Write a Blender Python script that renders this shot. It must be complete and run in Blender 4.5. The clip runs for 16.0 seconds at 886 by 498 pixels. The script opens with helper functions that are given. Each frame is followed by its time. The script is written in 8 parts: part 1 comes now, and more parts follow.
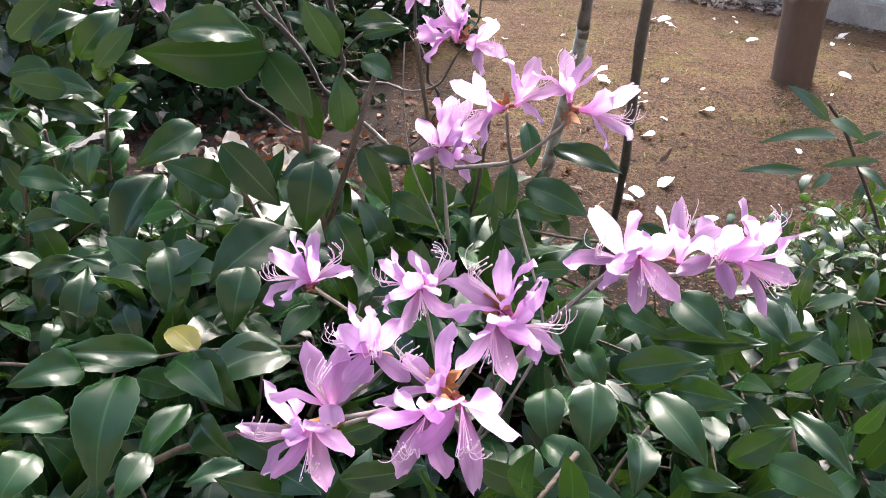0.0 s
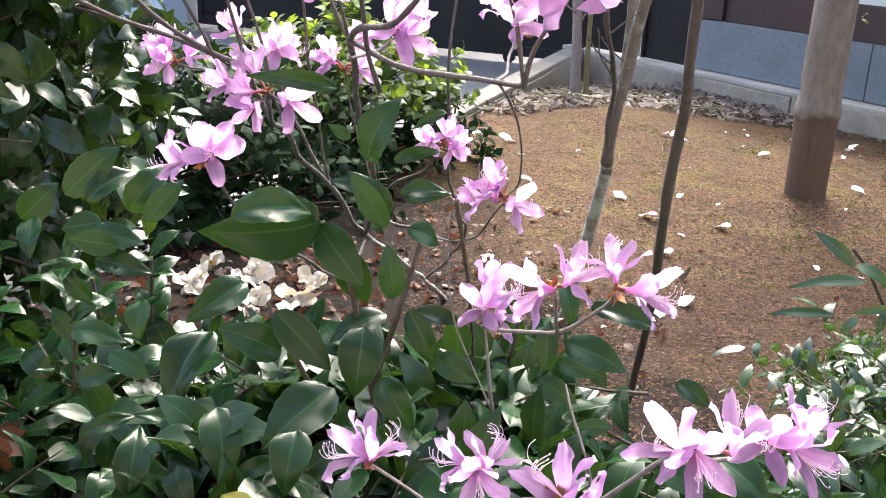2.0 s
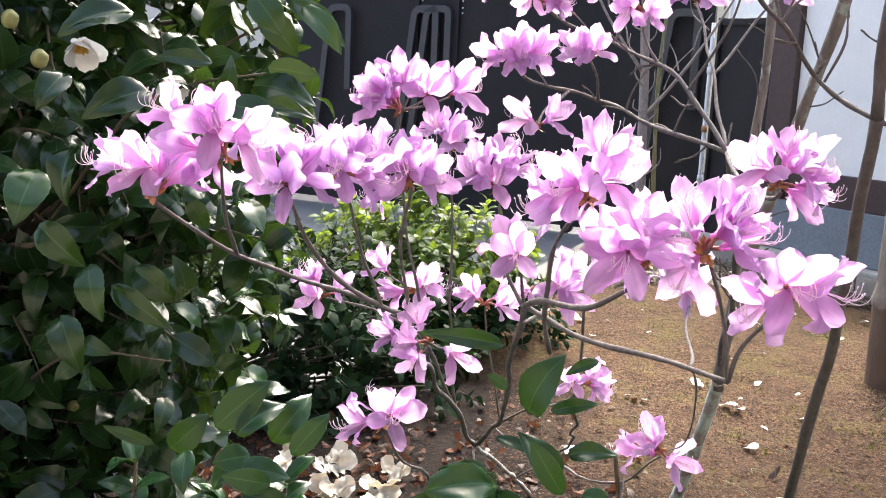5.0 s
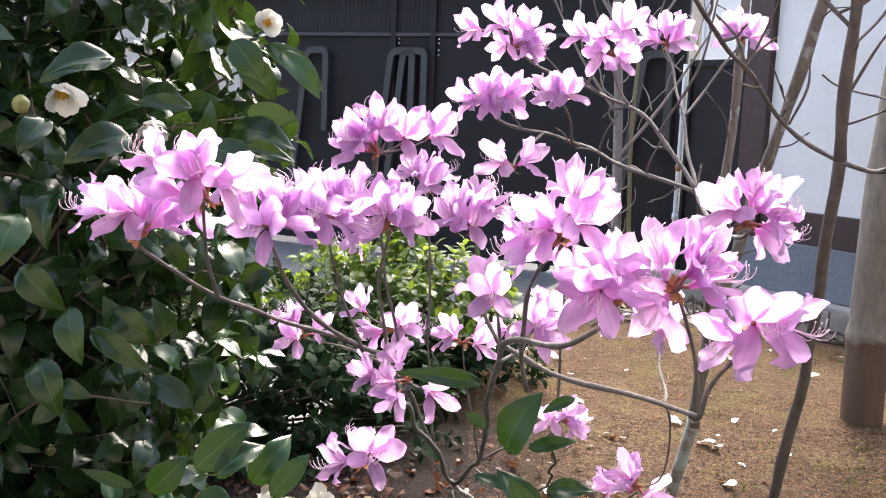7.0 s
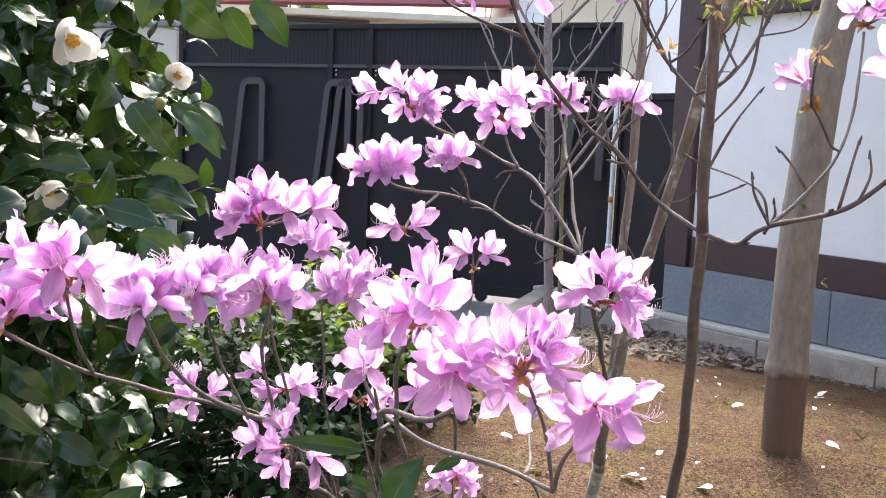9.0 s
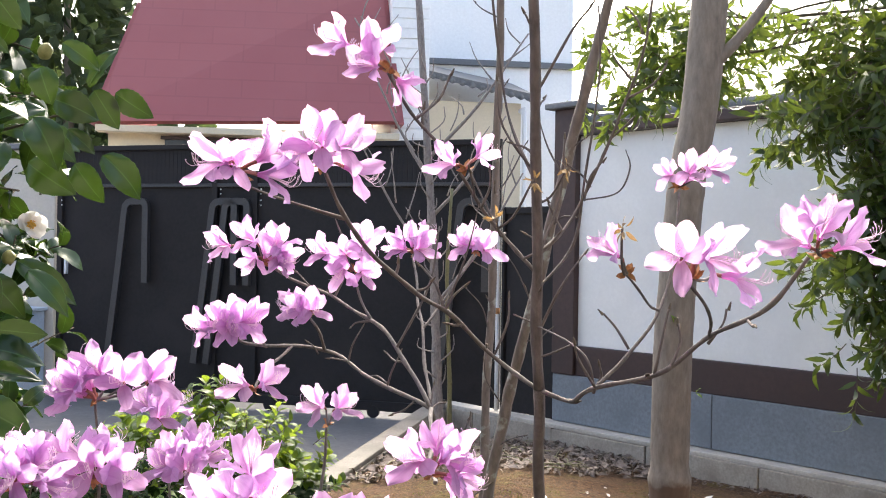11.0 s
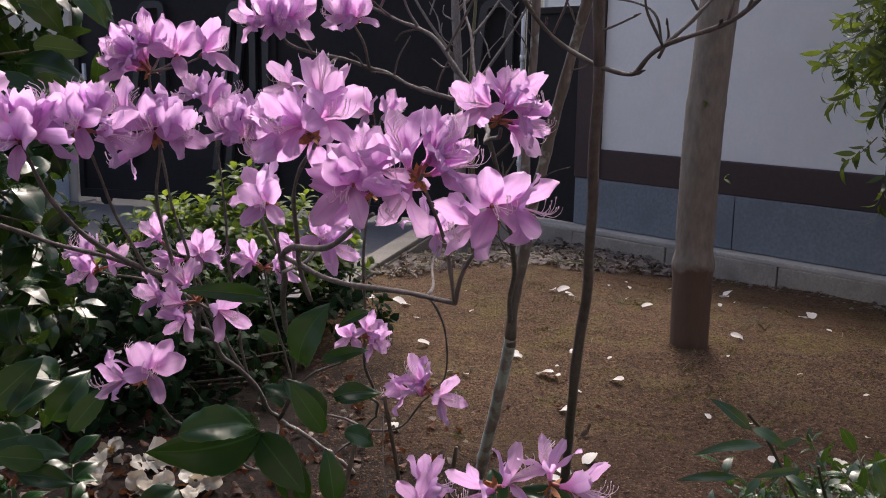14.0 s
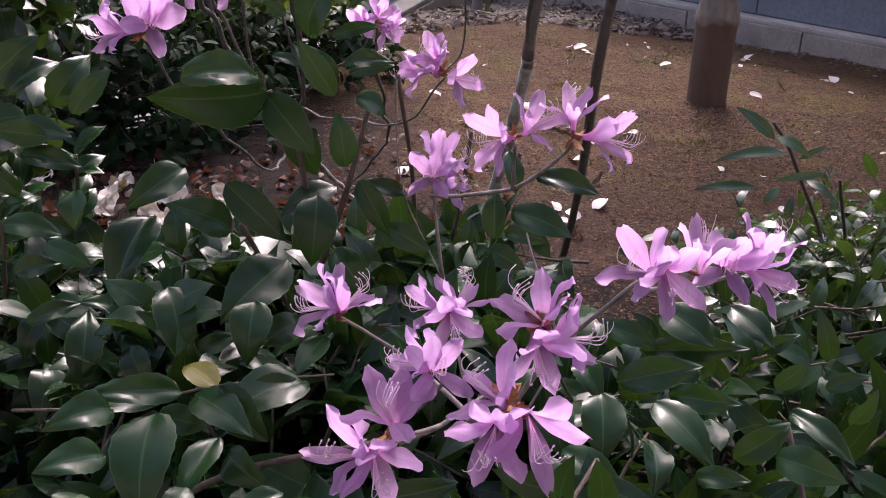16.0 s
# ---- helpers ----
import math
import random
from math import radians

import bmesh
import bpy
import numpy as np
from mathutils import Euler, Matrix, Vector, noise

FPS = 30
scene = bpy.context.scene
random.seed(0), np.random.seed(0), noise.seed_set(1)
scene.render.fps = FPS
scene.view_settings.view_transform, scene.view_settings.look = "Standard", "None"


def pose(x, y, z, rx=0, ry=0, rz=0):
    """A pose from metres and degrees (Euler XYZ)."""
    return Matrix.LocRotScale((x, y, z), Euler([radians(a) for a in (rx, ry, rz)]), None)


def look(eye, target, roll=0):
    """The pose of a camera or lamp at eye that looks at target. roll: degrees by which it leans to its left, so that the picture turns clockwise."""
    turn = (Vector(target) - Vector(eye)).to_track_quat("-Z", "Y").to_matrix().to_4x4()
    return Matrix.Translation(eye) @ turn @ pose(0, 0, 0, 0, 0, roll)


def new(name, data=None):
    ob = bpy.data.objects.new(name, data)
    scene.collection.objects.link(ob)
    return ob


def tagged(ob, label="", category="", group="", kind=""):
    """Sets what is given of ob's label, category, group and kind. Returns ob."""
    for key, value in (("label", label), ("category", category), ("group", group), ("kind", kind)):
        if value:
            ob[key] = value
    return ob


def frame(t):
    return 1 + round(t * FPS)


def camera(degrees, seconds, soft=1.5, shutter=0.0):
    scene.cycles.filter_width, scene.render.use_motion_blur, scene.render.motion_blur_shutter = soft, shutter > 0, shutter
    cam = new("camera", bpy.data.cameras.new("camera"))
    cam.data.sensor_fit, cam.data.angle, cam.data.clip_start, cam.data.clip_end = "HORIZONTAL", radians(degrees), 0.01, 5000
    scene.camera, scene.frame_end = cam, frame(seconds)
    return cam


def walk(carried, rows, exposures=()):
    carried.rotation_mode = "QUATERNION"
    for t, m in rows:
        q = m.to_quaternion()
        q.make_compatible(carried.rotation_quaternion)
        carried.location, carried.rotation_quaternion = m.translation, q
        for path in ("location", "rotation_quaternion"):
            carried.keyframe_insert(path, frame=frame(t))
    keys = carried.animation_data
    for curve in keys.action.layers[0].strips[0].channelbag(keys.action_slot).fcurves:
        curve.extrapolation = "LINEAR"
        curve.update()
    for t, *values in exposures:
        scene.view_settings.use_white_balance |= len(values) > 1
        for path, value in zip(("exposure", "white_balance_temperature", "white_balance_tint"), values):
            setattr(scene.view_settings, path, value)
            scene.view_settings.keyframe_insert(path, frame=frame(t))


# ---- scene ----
cam = camera(48.8, 16.0, soft=1.0)
PATH = [
    (0, (-0.003, -0.01, 1.021), (0.058, 1.795, 0.162), 2.8),
    (0.5, (-0.003, -0.01, 1.037), (0.061, 1.813, 0.217), 2.8),
    (1, (-0.01, -0.011, 1.05), (0.049, 1.834, 0.28), 2.5),
    (1.5, (-0.022, -0.011, 1.065), (0.026, 1.852, 0.341), 2.3),
    (2, (-0.036, -0.015, 1.085), (-0.006, 1.869, 0.413), 2.2),
    (2.5, (-0.05, -0.018, 1.118), (-0.053, 1.895, 0.534), 1.8),
    (3, (-0.055, -0.015, 1.144), (-0.069, 1.919, 0.635), 1.6),
    (3.5, (-0.071, -0.007, 1.162), (-0.096, 1.944, 0.725), 1.8),
    (4, (-0.101, -0.008, 1.168), (-0.157, 1.949, 0.759), 2.0),
    (4.5, (-0.142, -0.009, 1.172), (-0.226, 1.952, 0.788), 2.6),
    (5, (-0.164, -0.012, 1.184), (-0.237, 1.953, 0.816), 2.6),
    (7.5, (-0.163, -0.036, 1.188), (-0.19, 1.944, 0.909), 2.4),
    (8, (-0.147, -0.042, 1.182), (-0.175, 1.932, 0.86), 2.6),
    (8.5, (-0.126, -0.047, 1.209), (-0.145, 1.93, 0.908), 2.7),
    (9, (-0.098, -0.054, 1.241), (-0.018, 1.931, 1.012), 2.4),
    (9.5, (-0.065, -0.058, 1.275), (0.124, 1.931, 1.199), 1.0),
    (10, (-0.049, -0.071, 1.306), (0.181, 1.915, 1.305), 0.4),
    (12.5, (-0.038, -0.062, 1.269), (0.314, 1.907, 1.23), 1.9),
    (13, (-0.044, -0.062, 1.245), (0.313, 1.903, 1.141), 2.0),
    (13.5, (-0.062, -0.064, 1.215), (0.248, 1.905, 1.054), 1.4),
    (14, (-0.08, -0.059, 1.145), (0.174, 1.891, 0.783), 1.0),
    (14.5, (-0.097, -0.041, 1.095), (0.114, 1.877, 0.568), 1.8),
    (15, (-0.094, -0.034, 1.071), (0.113, 1.857, 0.452), 1.9),
    (15.5, (-0.081, -0.035, 1.053), (0.136, 1.824, 0.348), 2.1),
    (16, (-0.081, -0.04, 1.03), (0.149, 1.781, 0.234), 2.2),
]
walk(cam, [(t, look(eye, target, roll)) for t, eye, target, roll in PATH],
     exposures=[(0.0, 2.54, 6050, 11), (1.0, 2.62, 6100, 9), (2.5, 2.74, 6200, 7), (5.0, 2.60, 6300, 7), (7.5, 2.48, 6300, 8), (8.0, 2.32, 6300, 8), (8.5, 2.48, 6300, 8), (10.0, 2.62, 6400, 8),
                (12.5, 1.68, 6700, 3), (13.5, 1.22, 6500, 9), (14.0, 1.00, 6300, 15), (16.0, 1.46, 6050, 29)])

# ---- light ----
SUN_TURN, SUN_HEIGHT = 13.0, 46.0          # degrees right of +y, degrees up
world = bpy.data.worlds.new("sky")
scene.world = world
world.use_nodes = True
wn = world.node_tree.nodes
sky = wn.new("ShaderNodeTexSky")
sky.sky_type, sky.sun_disc = "NISHITA", False
sky.sun_elevation, sky.sun_rotation = radians(SUN_HEIGHT), radians(SUN_TURN)
sky.dust_density, sky.air_density, sky.ozone_density = 7.0, 0.75, 0.5
world.node_tree.links.new(sky.outputs[0], wn["Background"].inputs[0])
wn["Background"].inputs[1].default_value = 0.15
sun = new("sun", bpy.data.lights.new("sun", "SUN"))
sun.data.energy, sun.data.angle, sun.data.color = 0.75, radians(12.0), (1.0, 0.94, 0.86)
a, h = radians(SUN_TURN), radians(SUN_HEIGHT)
sun.matrix_world = look((math.sin(a) * math.cos(h) * 30, math.cos(a) * math.cos(h) * 30, math.sin(h) * 30), (0, 0, 0))


# ---- materials ----
class Nodes:
    def __init__(self, name):
        self.m = bpy.data.materials.new(name)
        self.m.use_nodes = True
        self.t = self.m.node_tree
        self.b = self.t.nodes["Principled BSDF"]
        self.out = self.t.nodes["Material Output"]

    def add(self, kind, **values):
        n = self.t.nodes.new("ShaderNode" + kind)
        for k, v in values.items():
            if k in n.inputs:
                n.inputs[k].default_value = v
        return n

    def link(self, a, b):
        self.t.links.new(a, b)

    def coord(self, kind="Object"):
        return self.add("TexCoord").outputs[kind]

    def noise(self, scale, detail=4.0, where=None, rough=0.55):
        n = self.add("TexNoise", Scale=scale, Detail=detail, Roughness=rough)
        if where is not None:
            self.link(where, n.inputs["Vector"])
        return n.outputs["Fac"]

    def ramp(self, fac, *stops):
        r = self.add("ValToRGB")
        while len(r.color_ramp.elements) < len(stops):
            r.color_ramp.elements.new(0.5)
        for e, (p, c) in zip(r.color_ramp.elements, stops):
            e.position, e.color = p, (*c, 1.0)
        self.link(fac, r.inputs["Fac"])
        return r.outputs["Color"]

    def mix(self, fac, a, b, mode="MIX"):
        n = self.t.nodes.new("ShaderNodeMix")
        n.data_type, n.blend_type = "RGBA", mode
        for sock, v in ((n.inputs[0], fac), (n.inputs[6], a), (n.inputs[7], b)):
            if isinstance(v, (int, float)):
                sock.default_value = v
            elif isinstance(v, tuple):
                sock.default_value = (*v, 1.0)
            else:
                self.link(v, sock)
        return n.outputs[2]

    def math(self, op, a, b=0.0):
        n = self.t.nodes.new("ShaderNodeMath")
        n.operation = op
        for sock, v in zip(n.inputs, (a, b)):
            if isinstance(v, (int, float)):
                sock.default_value = v
            else:
                self.link(v, sock)
        return n.outputs[0]

    def bump(self, height, strength=0.3, distance=0.002):
        n = self.add("Bump", Strength=strength, Distance=distance)
        self.link(height, n.inputs["Height"])
        self.link(n.outputs[0], self.b.inputs["Normal"])
        return n.outputs[0]

    def color(self, c):
        self.link(c, self.b.inputs["Base Color"])

    def through_light(self, colour, amount, normal=None):
        """A thin sheet that also lets light through."""
        t = self.add("BsdfTranslucent")
        if isinstance(colour, tuple):
            t.inputs[0].default_value = (*colour, 1.0)
        else:
            self.link(colour, t.inputs[0])
        m = self.t.nodes.new("ShaderNodeMixShader")
        m.inputs[0].default_value = amount
        self.link(self.b.outputs[0], m.inputs[1])
        self.link(t.outputs[0], m.inputs[2])
        self.link(m.outputs[0], self.out.inputs[0])


def leaf_material(name, dark, light, glow, rough=0.28, amount=0.22, own=True, gloss=0.4, relief=0.3):
    n = Nodes(name)
    rnd = n.add("ObjectInfo").outputs["Random"] if own else n.add("NewGeometry").outputs["Random Per Island"]
    where = n.coord("UV")
    across = n.add("SeparateXYZ")
    n.link(where, across.inputs[0])
    rib = n.math("ABSOLUTE", n.math("SUBTRACT", across.outputs[1], 0.5))
    rib = n.ramp(rib, (0.010, (0.38, 0.38, 0.38)), (0.03, (0, 0, 0)), (0.475, (0, 0, 0)), (0.495, (0.6, 0.6, 0.6)))
    patch = n.noise(6.0, 3.0, where)
    base = n.mix(rnd, dark, light)
    base = n.mix(n.math("MULTIPLY", patch, 0.45), base, tuple(c * 0.55 for c in dark))
    base = n.mix(rib, base, tuple(min(0.8, c * 2.2 + 0.02) for c in light))
    n.color(base)
    rv = n.math("ADD", n.math("MULTIPLY", patch, 0.4 * relief), rough - 0.2 * relief)
    n.link(rv, n.b.inputs["Roughness"])
    n.b.inputs["Specular IOR Level"].default_value = gloss
    n.bump(patch, relief, 0.002)
    n.through_light(n.mix(rnd, glow, tuple(min(1, c * 1.35) for c in glow)), amount)
    return n.m


def bark_material(name, dark, light, scale, moss=None, spread=0.5, earth=None):
    n = Nodes(name)
    where = n.coord("Object")
    mp = n.add("Mapping")
    mp.inputs["Scale"].default_value = (1, 1, 0.35)
    n.link(where, mp.inputs["Vector"])
    fine = n.noise(scale, 6.0, mp.outputs[0], 0.65)
    broad = n.noise(scale * 0.12, 3.0, where)
    c = n.ramp(fine, (0.3, dark), (0.72, light))
    c = n.mix(n.math("MULTIPLY", broad, 0.35), c, tuple(v * 1.25 for v in light))
    if moss:
        spots = n.ramp(n.noise(scale * 0.35, 5.0, where), (spread, (0, 0, 0)), (spread + 0.08, (1, 1, 1)))
        c = n.mix(spots, c, moss)
    if earth:
        up = n.add("SeparateXYZ")
        n.link(where, up.inputs[0])
        low = n.math("ADD", up.outputs[2], n.math("MULTIPLY", n.noise(9.0, 4.0, where), 0.25))
        c = n.mix(n.ramp(low, (0.44, (0.92, 0.92, 0.92)), (0.475, (0, 0, 0))), c, n.mix(fine, tuple(v * 0.6 for v in earth), earth))
    n.color(c)
    n.b.inputs["Roughness"].default_value = 0.85
    n.bump(fine, 0.7, 0.004)
    return n.m


def plain(name, colour, rough=0.6, metal=0.0, grain=40.0, vary=0.25, bump=0.15, dist=0.002, stain=None):
    n = Nodes(name)
    where = n.coord("Object")
    fine, broad = n.noise(grain, 6.0, where, 0.6), n.noise(grain * 0.06, 4.0, where)
    c = n.ramp(fine, (0.25, tuple(v * (1 - vary) for v in colour)), (0.75, tuple(min(1, v * (1 + vary)) for v in colour)))
    if stain:
        c = n.mix(n.ramp(broad, (0.45, (0, 0, 0)), (0.7, (0.8, 0.8, 0.8))), c, stain)
    n.color(c)
    n.b.inputs["Roughness"].default_value, n.b.inputs["Metallic"].default_value = rough, metal
    n.bump(fine, bump, dist)
    return n.m


def petal_material():
    """Azalea: lilac pink, deeper at the throat, dark freckles on the upper petals."""
    n = Nodes("azalea_petal")
    uv = n.coord("UV")
    rnd = n.add("ObjectInfo").outputs["Random"]
    split = n.add("SeparateXYZ")
    n.link(uv, split.inputs[0])
    along = split.outputs[0]
    streak = n.add("TexNoise", Scale=3.0, Detail=4.0)
    mp = n.add("Mapping")
    mp.inputs["Scale"].default_value = (1.6, 18.0, 1.0)
    n.link(uv, mp.inputs["Vector"])
    n.link(mp.outputs[0], streak.inputs["Vector"])
    body = n.mix(rnd, (0.63, 0.335, 0.685), (0.715, 0.435, 0.75))
    body = n.mix(n.math("MULTIPLY", n.ramp(streak.outputs["Fac"], (0.35, (0, 0, 0)), (0.65, (1, 1, 1))), 0.5), body, (0.80, 0.60, 0.82))
    deep = n.ramp(along, (0.12, (1, 1, 1)), (0.55, (0, 0, 0)))
    vein = n.math("ABSOLUTE", n.math("SUBTRACT", n.math("FRACT", split.outputs[1]), 0.5))
    body = n.mix(n.ramp(vein, (0.0, (0.45, 0.45, 0.45)), (0.09, (0, 0, 0))), body, (0.52, 0.22, 0.55))
    body = n.mix(n.math("MULTIPLY", deep, 0.65), body, (0.66, 0.18, 0.50))
    rim = n.ramp(along, (0.8, (0, 0, 0)), (1.0, (0.45, 0.45, 0.45)))
    body = n.mix(rim, body, (0.82, 0.65, 0.83))
    dots = n.add("TexVoronoi", Scale=16.0)
    n.link(uv, dots.inputs["Vector"])
    spot = n.ramp(dots.outputs["Distance"], (0.12, (1, 1, 1)), (0.2, (0, 0, 0)))
    split2 = n.ramp(along, (0.25, (0, 0, 0)), (0.33, (1, 1, 1)), (0.5, (1, 1, 1)), (0.6, (0, 0, 0)))
    upper = n.math("GREATER_THAN", split.outputs[1], 1.0)
    body = n.mix(n.math("MULTIPLY", n.math("MULTIPLY", spot, split2), n.math("MULTIPLY", upper, 0.7)), body, (0.32, 0.03, 0.22))
    n.color(body)
    n.b.inputs["Roughness"].default_value = 0.7
    n.b.inputs["Specular IOR Level"].default_value = 0.12
    n.bump(streak.outputs["Fac"], 0.8, 0.002)
    n.through_light(n.mix(0.35, body, (0.78, 0.49, 0.80)), 0.70)
    return n.m


def soil_material():
    n = Nodes("soil")
    where = n.coord("Object")
    grit, clod, broad = n.noise(95.0, 8.0, where, 0.75), n.noise(40.0, 6.0, where, 0.65), n.noise(1.6, 5.0, where)
    mid = n.noise(14.0, 6.0, where, 0.7)
    c = n.ramp(grit, (0.40, (0.030, 0.017, 0.010)), (0.5, (0.090, 0.051, 0.027)), (0.61, (0.200, 0.120, 0.066)))
    c = n.mix(n.ramp(mid, (0.42, (0.75, 0.75, 0.75)), (0.58, (0, 0, 0))), c, n.ramp(grit, (0.40, (0.020, 0.012, 0.008)), (0.62, (0.105, 0.062, 0.036))))
    dry = n.ramp(broad, (0.42, (0, 0, 0)), (0.62, (0.6, 0.6, 0.6)))
    c = n.mix(n.math("MULTIPLY", dry, 0.6), c, n.ramp(clod, (0.35, (0.10, 0.063, 0.036)), (0.65, (0.185, 0.120, 0.070))))
    moss = n.ramp(n.noise(3.2, 7.0, where, 0.75), (0.50, (0, 0, 0)), (0.60, (0.8, 0.8, 0.8)))
    moss = n.math("MULTIPLY", moss, n.ramp(grit, (0.40, (0, 0, 0)), (0.58, (1, 1, 1))))
    c = n.mix(moss, c, (0.120, 0.105, 0.024))
    # dark damp humus on the camellia side, with shade under the bushes painted in
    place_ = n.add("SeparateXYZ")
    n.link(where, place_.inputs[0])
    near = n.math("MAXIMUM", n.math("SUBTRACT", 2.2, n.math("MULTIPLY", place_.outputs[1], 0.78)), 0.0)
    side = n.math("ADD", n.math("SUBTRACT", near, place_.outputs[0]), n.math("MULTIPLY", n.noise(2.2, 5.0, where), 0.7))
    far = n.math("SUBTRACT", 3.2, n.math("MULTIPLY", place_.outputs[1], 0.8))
    humus_shade = n.ramp(n.math("MINIMUM", side, far), (0.0, (0, 0, 0)), (0.36, (1, 1, 1)))
    c = n.mix(humus_shade, c, n.ramp(grit, (0.35, (0.005, 0.0035, 0.003)), (0.68, (0.022, 0.013, 0.009))))
    # reddish bark mould dug into the front of the bed
    front = n.math("SUBTRACT", n.math("SUBTRACT", 3.75, place_.outputs[1]), n.math("MULTIPLY", n.noise(3.0, 5.0, where), 0.9))
    mould = n.ramp(front, (-0.1, (0, 0, 0)), (0.9, (0.9, 0.9, 0.9)))
    c = n.mix(n.math("MULTIPLY", mould, n.math("SUBTRACT", 1.0, humus_shade)), c, n.ramp(grit, (0.40, (0.012, 0.007, 0.005)), (0.62, (0.072, 0.040, 0.026))))
    c = n.mix(0.85, c, n.ramp(n.noise(55.0, 3.0, where, 0.6), (0.38, (0.55, 0.53, 0.52)), (0.60, (1.25, 1.25, 1.25))), "MULTIPLY")
    n.color(c)
    n.b.inputs["Roughness"].default_value = 0.95
    n.b.inputs["Specular IOR Level"].default_value = 0.15
    n.bump(n.math("ADD", n.math("MULTIPLY", clod, 1.6), n.math("ADD", grit, mid)), 0.9, 0.009)
    return n.m


def roof_material():
    n = Nodes("roof_maroon")
    where = n.coord("Object")
    brick = n.add("TexBrick", Scale=1.0)
    brick.inputs["Color1"].default_value = (0.245, 0.062, 0.067, 1)
    brick.inputs["Color2"].default_value = (0.258, 0.066, 0.071, 1)
    brick.inputs["Mortar"].default_value = (0.225, 0.056, 0.061, 1)
    brick.inputs["Mortar Size"].default_value = 0.012
    brick.inputs["Brick Width"].default_value, brick.inputs["Row Height"].default_value = 0.9, 0.28
    mp = n.add("Mapping")
    mp.inputs["Rotation"].default_value = (radians(90), 0, 0)
    n.link(where, mp.inputs["Vector"])
    n.link(mp.outputs[0], brick.inputs["Vector"])
    n.color(n.mix(n.math("MULTIPLY", n.noise(1.5, 5.0, where), 0.4), brick.outputs["Color"], (0.33, 0.12, 0.12)))
    n.b.inputs["Roughness"].default_value = 0.7
    n.bump(brick.outputs["Fac"], 0.12, 0.01)
    return n.m


M_PETAL = petal_material()
M_STAMEN = plain("stamen", (0.80, 0.62, 0.74), 0.5, 0, 200, 0.1, 0)
M_SCALE = plain("bud_scale", (0.34, 0.155, 0.055), 0.7, 0, 300, 0.5, 0.2, 0.001)
M_STALK = plain("flower_stalk", (0.26, 0.085, 0.07), 0.6, 0, 200, 0.3, 0.1, 0.001)
M_BRANCH = bark_material("azalea_bark", (0.050, 0.043, 0.041), (0.160, 0.142, 0.134), 140.0)
M_GREYSTEM = bark_material("grey_bark", (0.10, 0.085, 0.078), (0.29, 0.255, 0.235), 120.0)
M_MOSSY = bark_material("lichen_bark", (0.17, 0.145, 0.13), (0.36, 0.325, 0.30), 70.0, (0.47, 0.53, 0.50), 0.50)
M_FORK = bark_material("grey_lichen_bark", (0.078, 0.063, 0.055), (0.195, 0.165, 0.148), 75.0, (0.31, 0.335, 0.31), 0.57)
M_DARKSTEM = bark_material("dark_bark", (0.045, 0.037, 0.034), (0.135, 0.112, 0.104), 110.0)
M_YARDWALL = plain("yard_wall_render", (0.50, 0.46, 0.40), 0.9, 0, 30, 0.08, 0.2, 0.002, (0.43, 0.39, 0.33))
M_SKYBLOCK = plain("sky_block_render", (0.26, 0.24, 0.21), 0.9, 0, 25, 0.12, 0.2, 0.003, (0.16, 0.145, 0.125))
M_TRUNK = bark_material("smooth_bark", (0.105, 0.086, 0.068), (0.245, 0.205, 0.163), 38.0, earth=(0.125, 0.075, 0.046))
M_CAMELLIA = leaf_material("camellia_leaf", (0.008, 0.026, 0.009), (0.022, 0.062, 0.019), (0.11, 0.23, 0.025), 0.25, 0.06, gloss=0.26, relief=0.06)
M_CAMELLIA_J = leaf_material("camellia_leaf_mass", (0.007, 0.022, 0.008), (0.019, 0.054, 0.017), (0.11, 0.23, 0.025), 0.25, 0.06, own=False, gloss=0.26, relief=0.06)
M_OLD = leaf_material("old_camellia_leaf", (0.009, 0.025, 0.009), (0.023, 0.058, 0.017), (0.12, 0.22, 0.025), 0.19, 0.07, gloss=0.34, relief=0.06)
M_OLD_J = leaf_material("old_camellia_leaf_mass", (0.009, 0.025, 0.009), (0.023, 0.058, 0.017), (0.12, 0.22, 0.025), 0.19, 0.07, own=False, gloss=0.34, relief=0.06)
M_TEA = leaf_material("tea_leaf", (0.010, 0.030, 0.010), (0.030, 0.070, 0.020), (0.15, 0.27, 0.03), 0.24, 0.08, gloss=0.55, relief=0.06)
M_TEA_J = leaf_material("tea_leaf_mass", (0.010, 0.030, 0.010), (0.030, 0.070, 0.020), (0.15, 0.27, 0.03), 0.24, 0.08, own=False, gloss=0.55, relief=0.06)
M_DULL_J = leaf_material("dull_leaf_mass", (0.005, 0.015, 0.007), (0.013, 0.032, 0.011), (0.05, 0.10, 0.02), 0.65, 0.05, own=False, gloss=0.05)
M_YOUNG = leaf_material("young_leaf", (0.03, 0.07, 0.012), (0.08, 0.15, 0.02), (0.35, 0.50, 0.05), 0.5, 0.35, gloss=0.25)
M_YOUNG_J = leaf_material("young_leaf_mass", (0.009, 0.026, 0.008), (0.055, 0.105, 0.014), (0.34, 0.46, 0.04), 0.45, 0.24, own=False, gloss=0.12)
M_BAMBOO_J = leaf_material("narrow_leaf_mass", (0.011, 0.027, 0.008), (0.029, 0.062, 0.013), (0.27, 0.36, 0.045), 0.38, 0.20, own=False)
M_BAMBOO = leaf_material("narrow_leaf", (0.011, 0.027, 0.008), (0.029, 0.062, 0.013), (0.27, 0.36, 0.045), 0.38, 0.20)
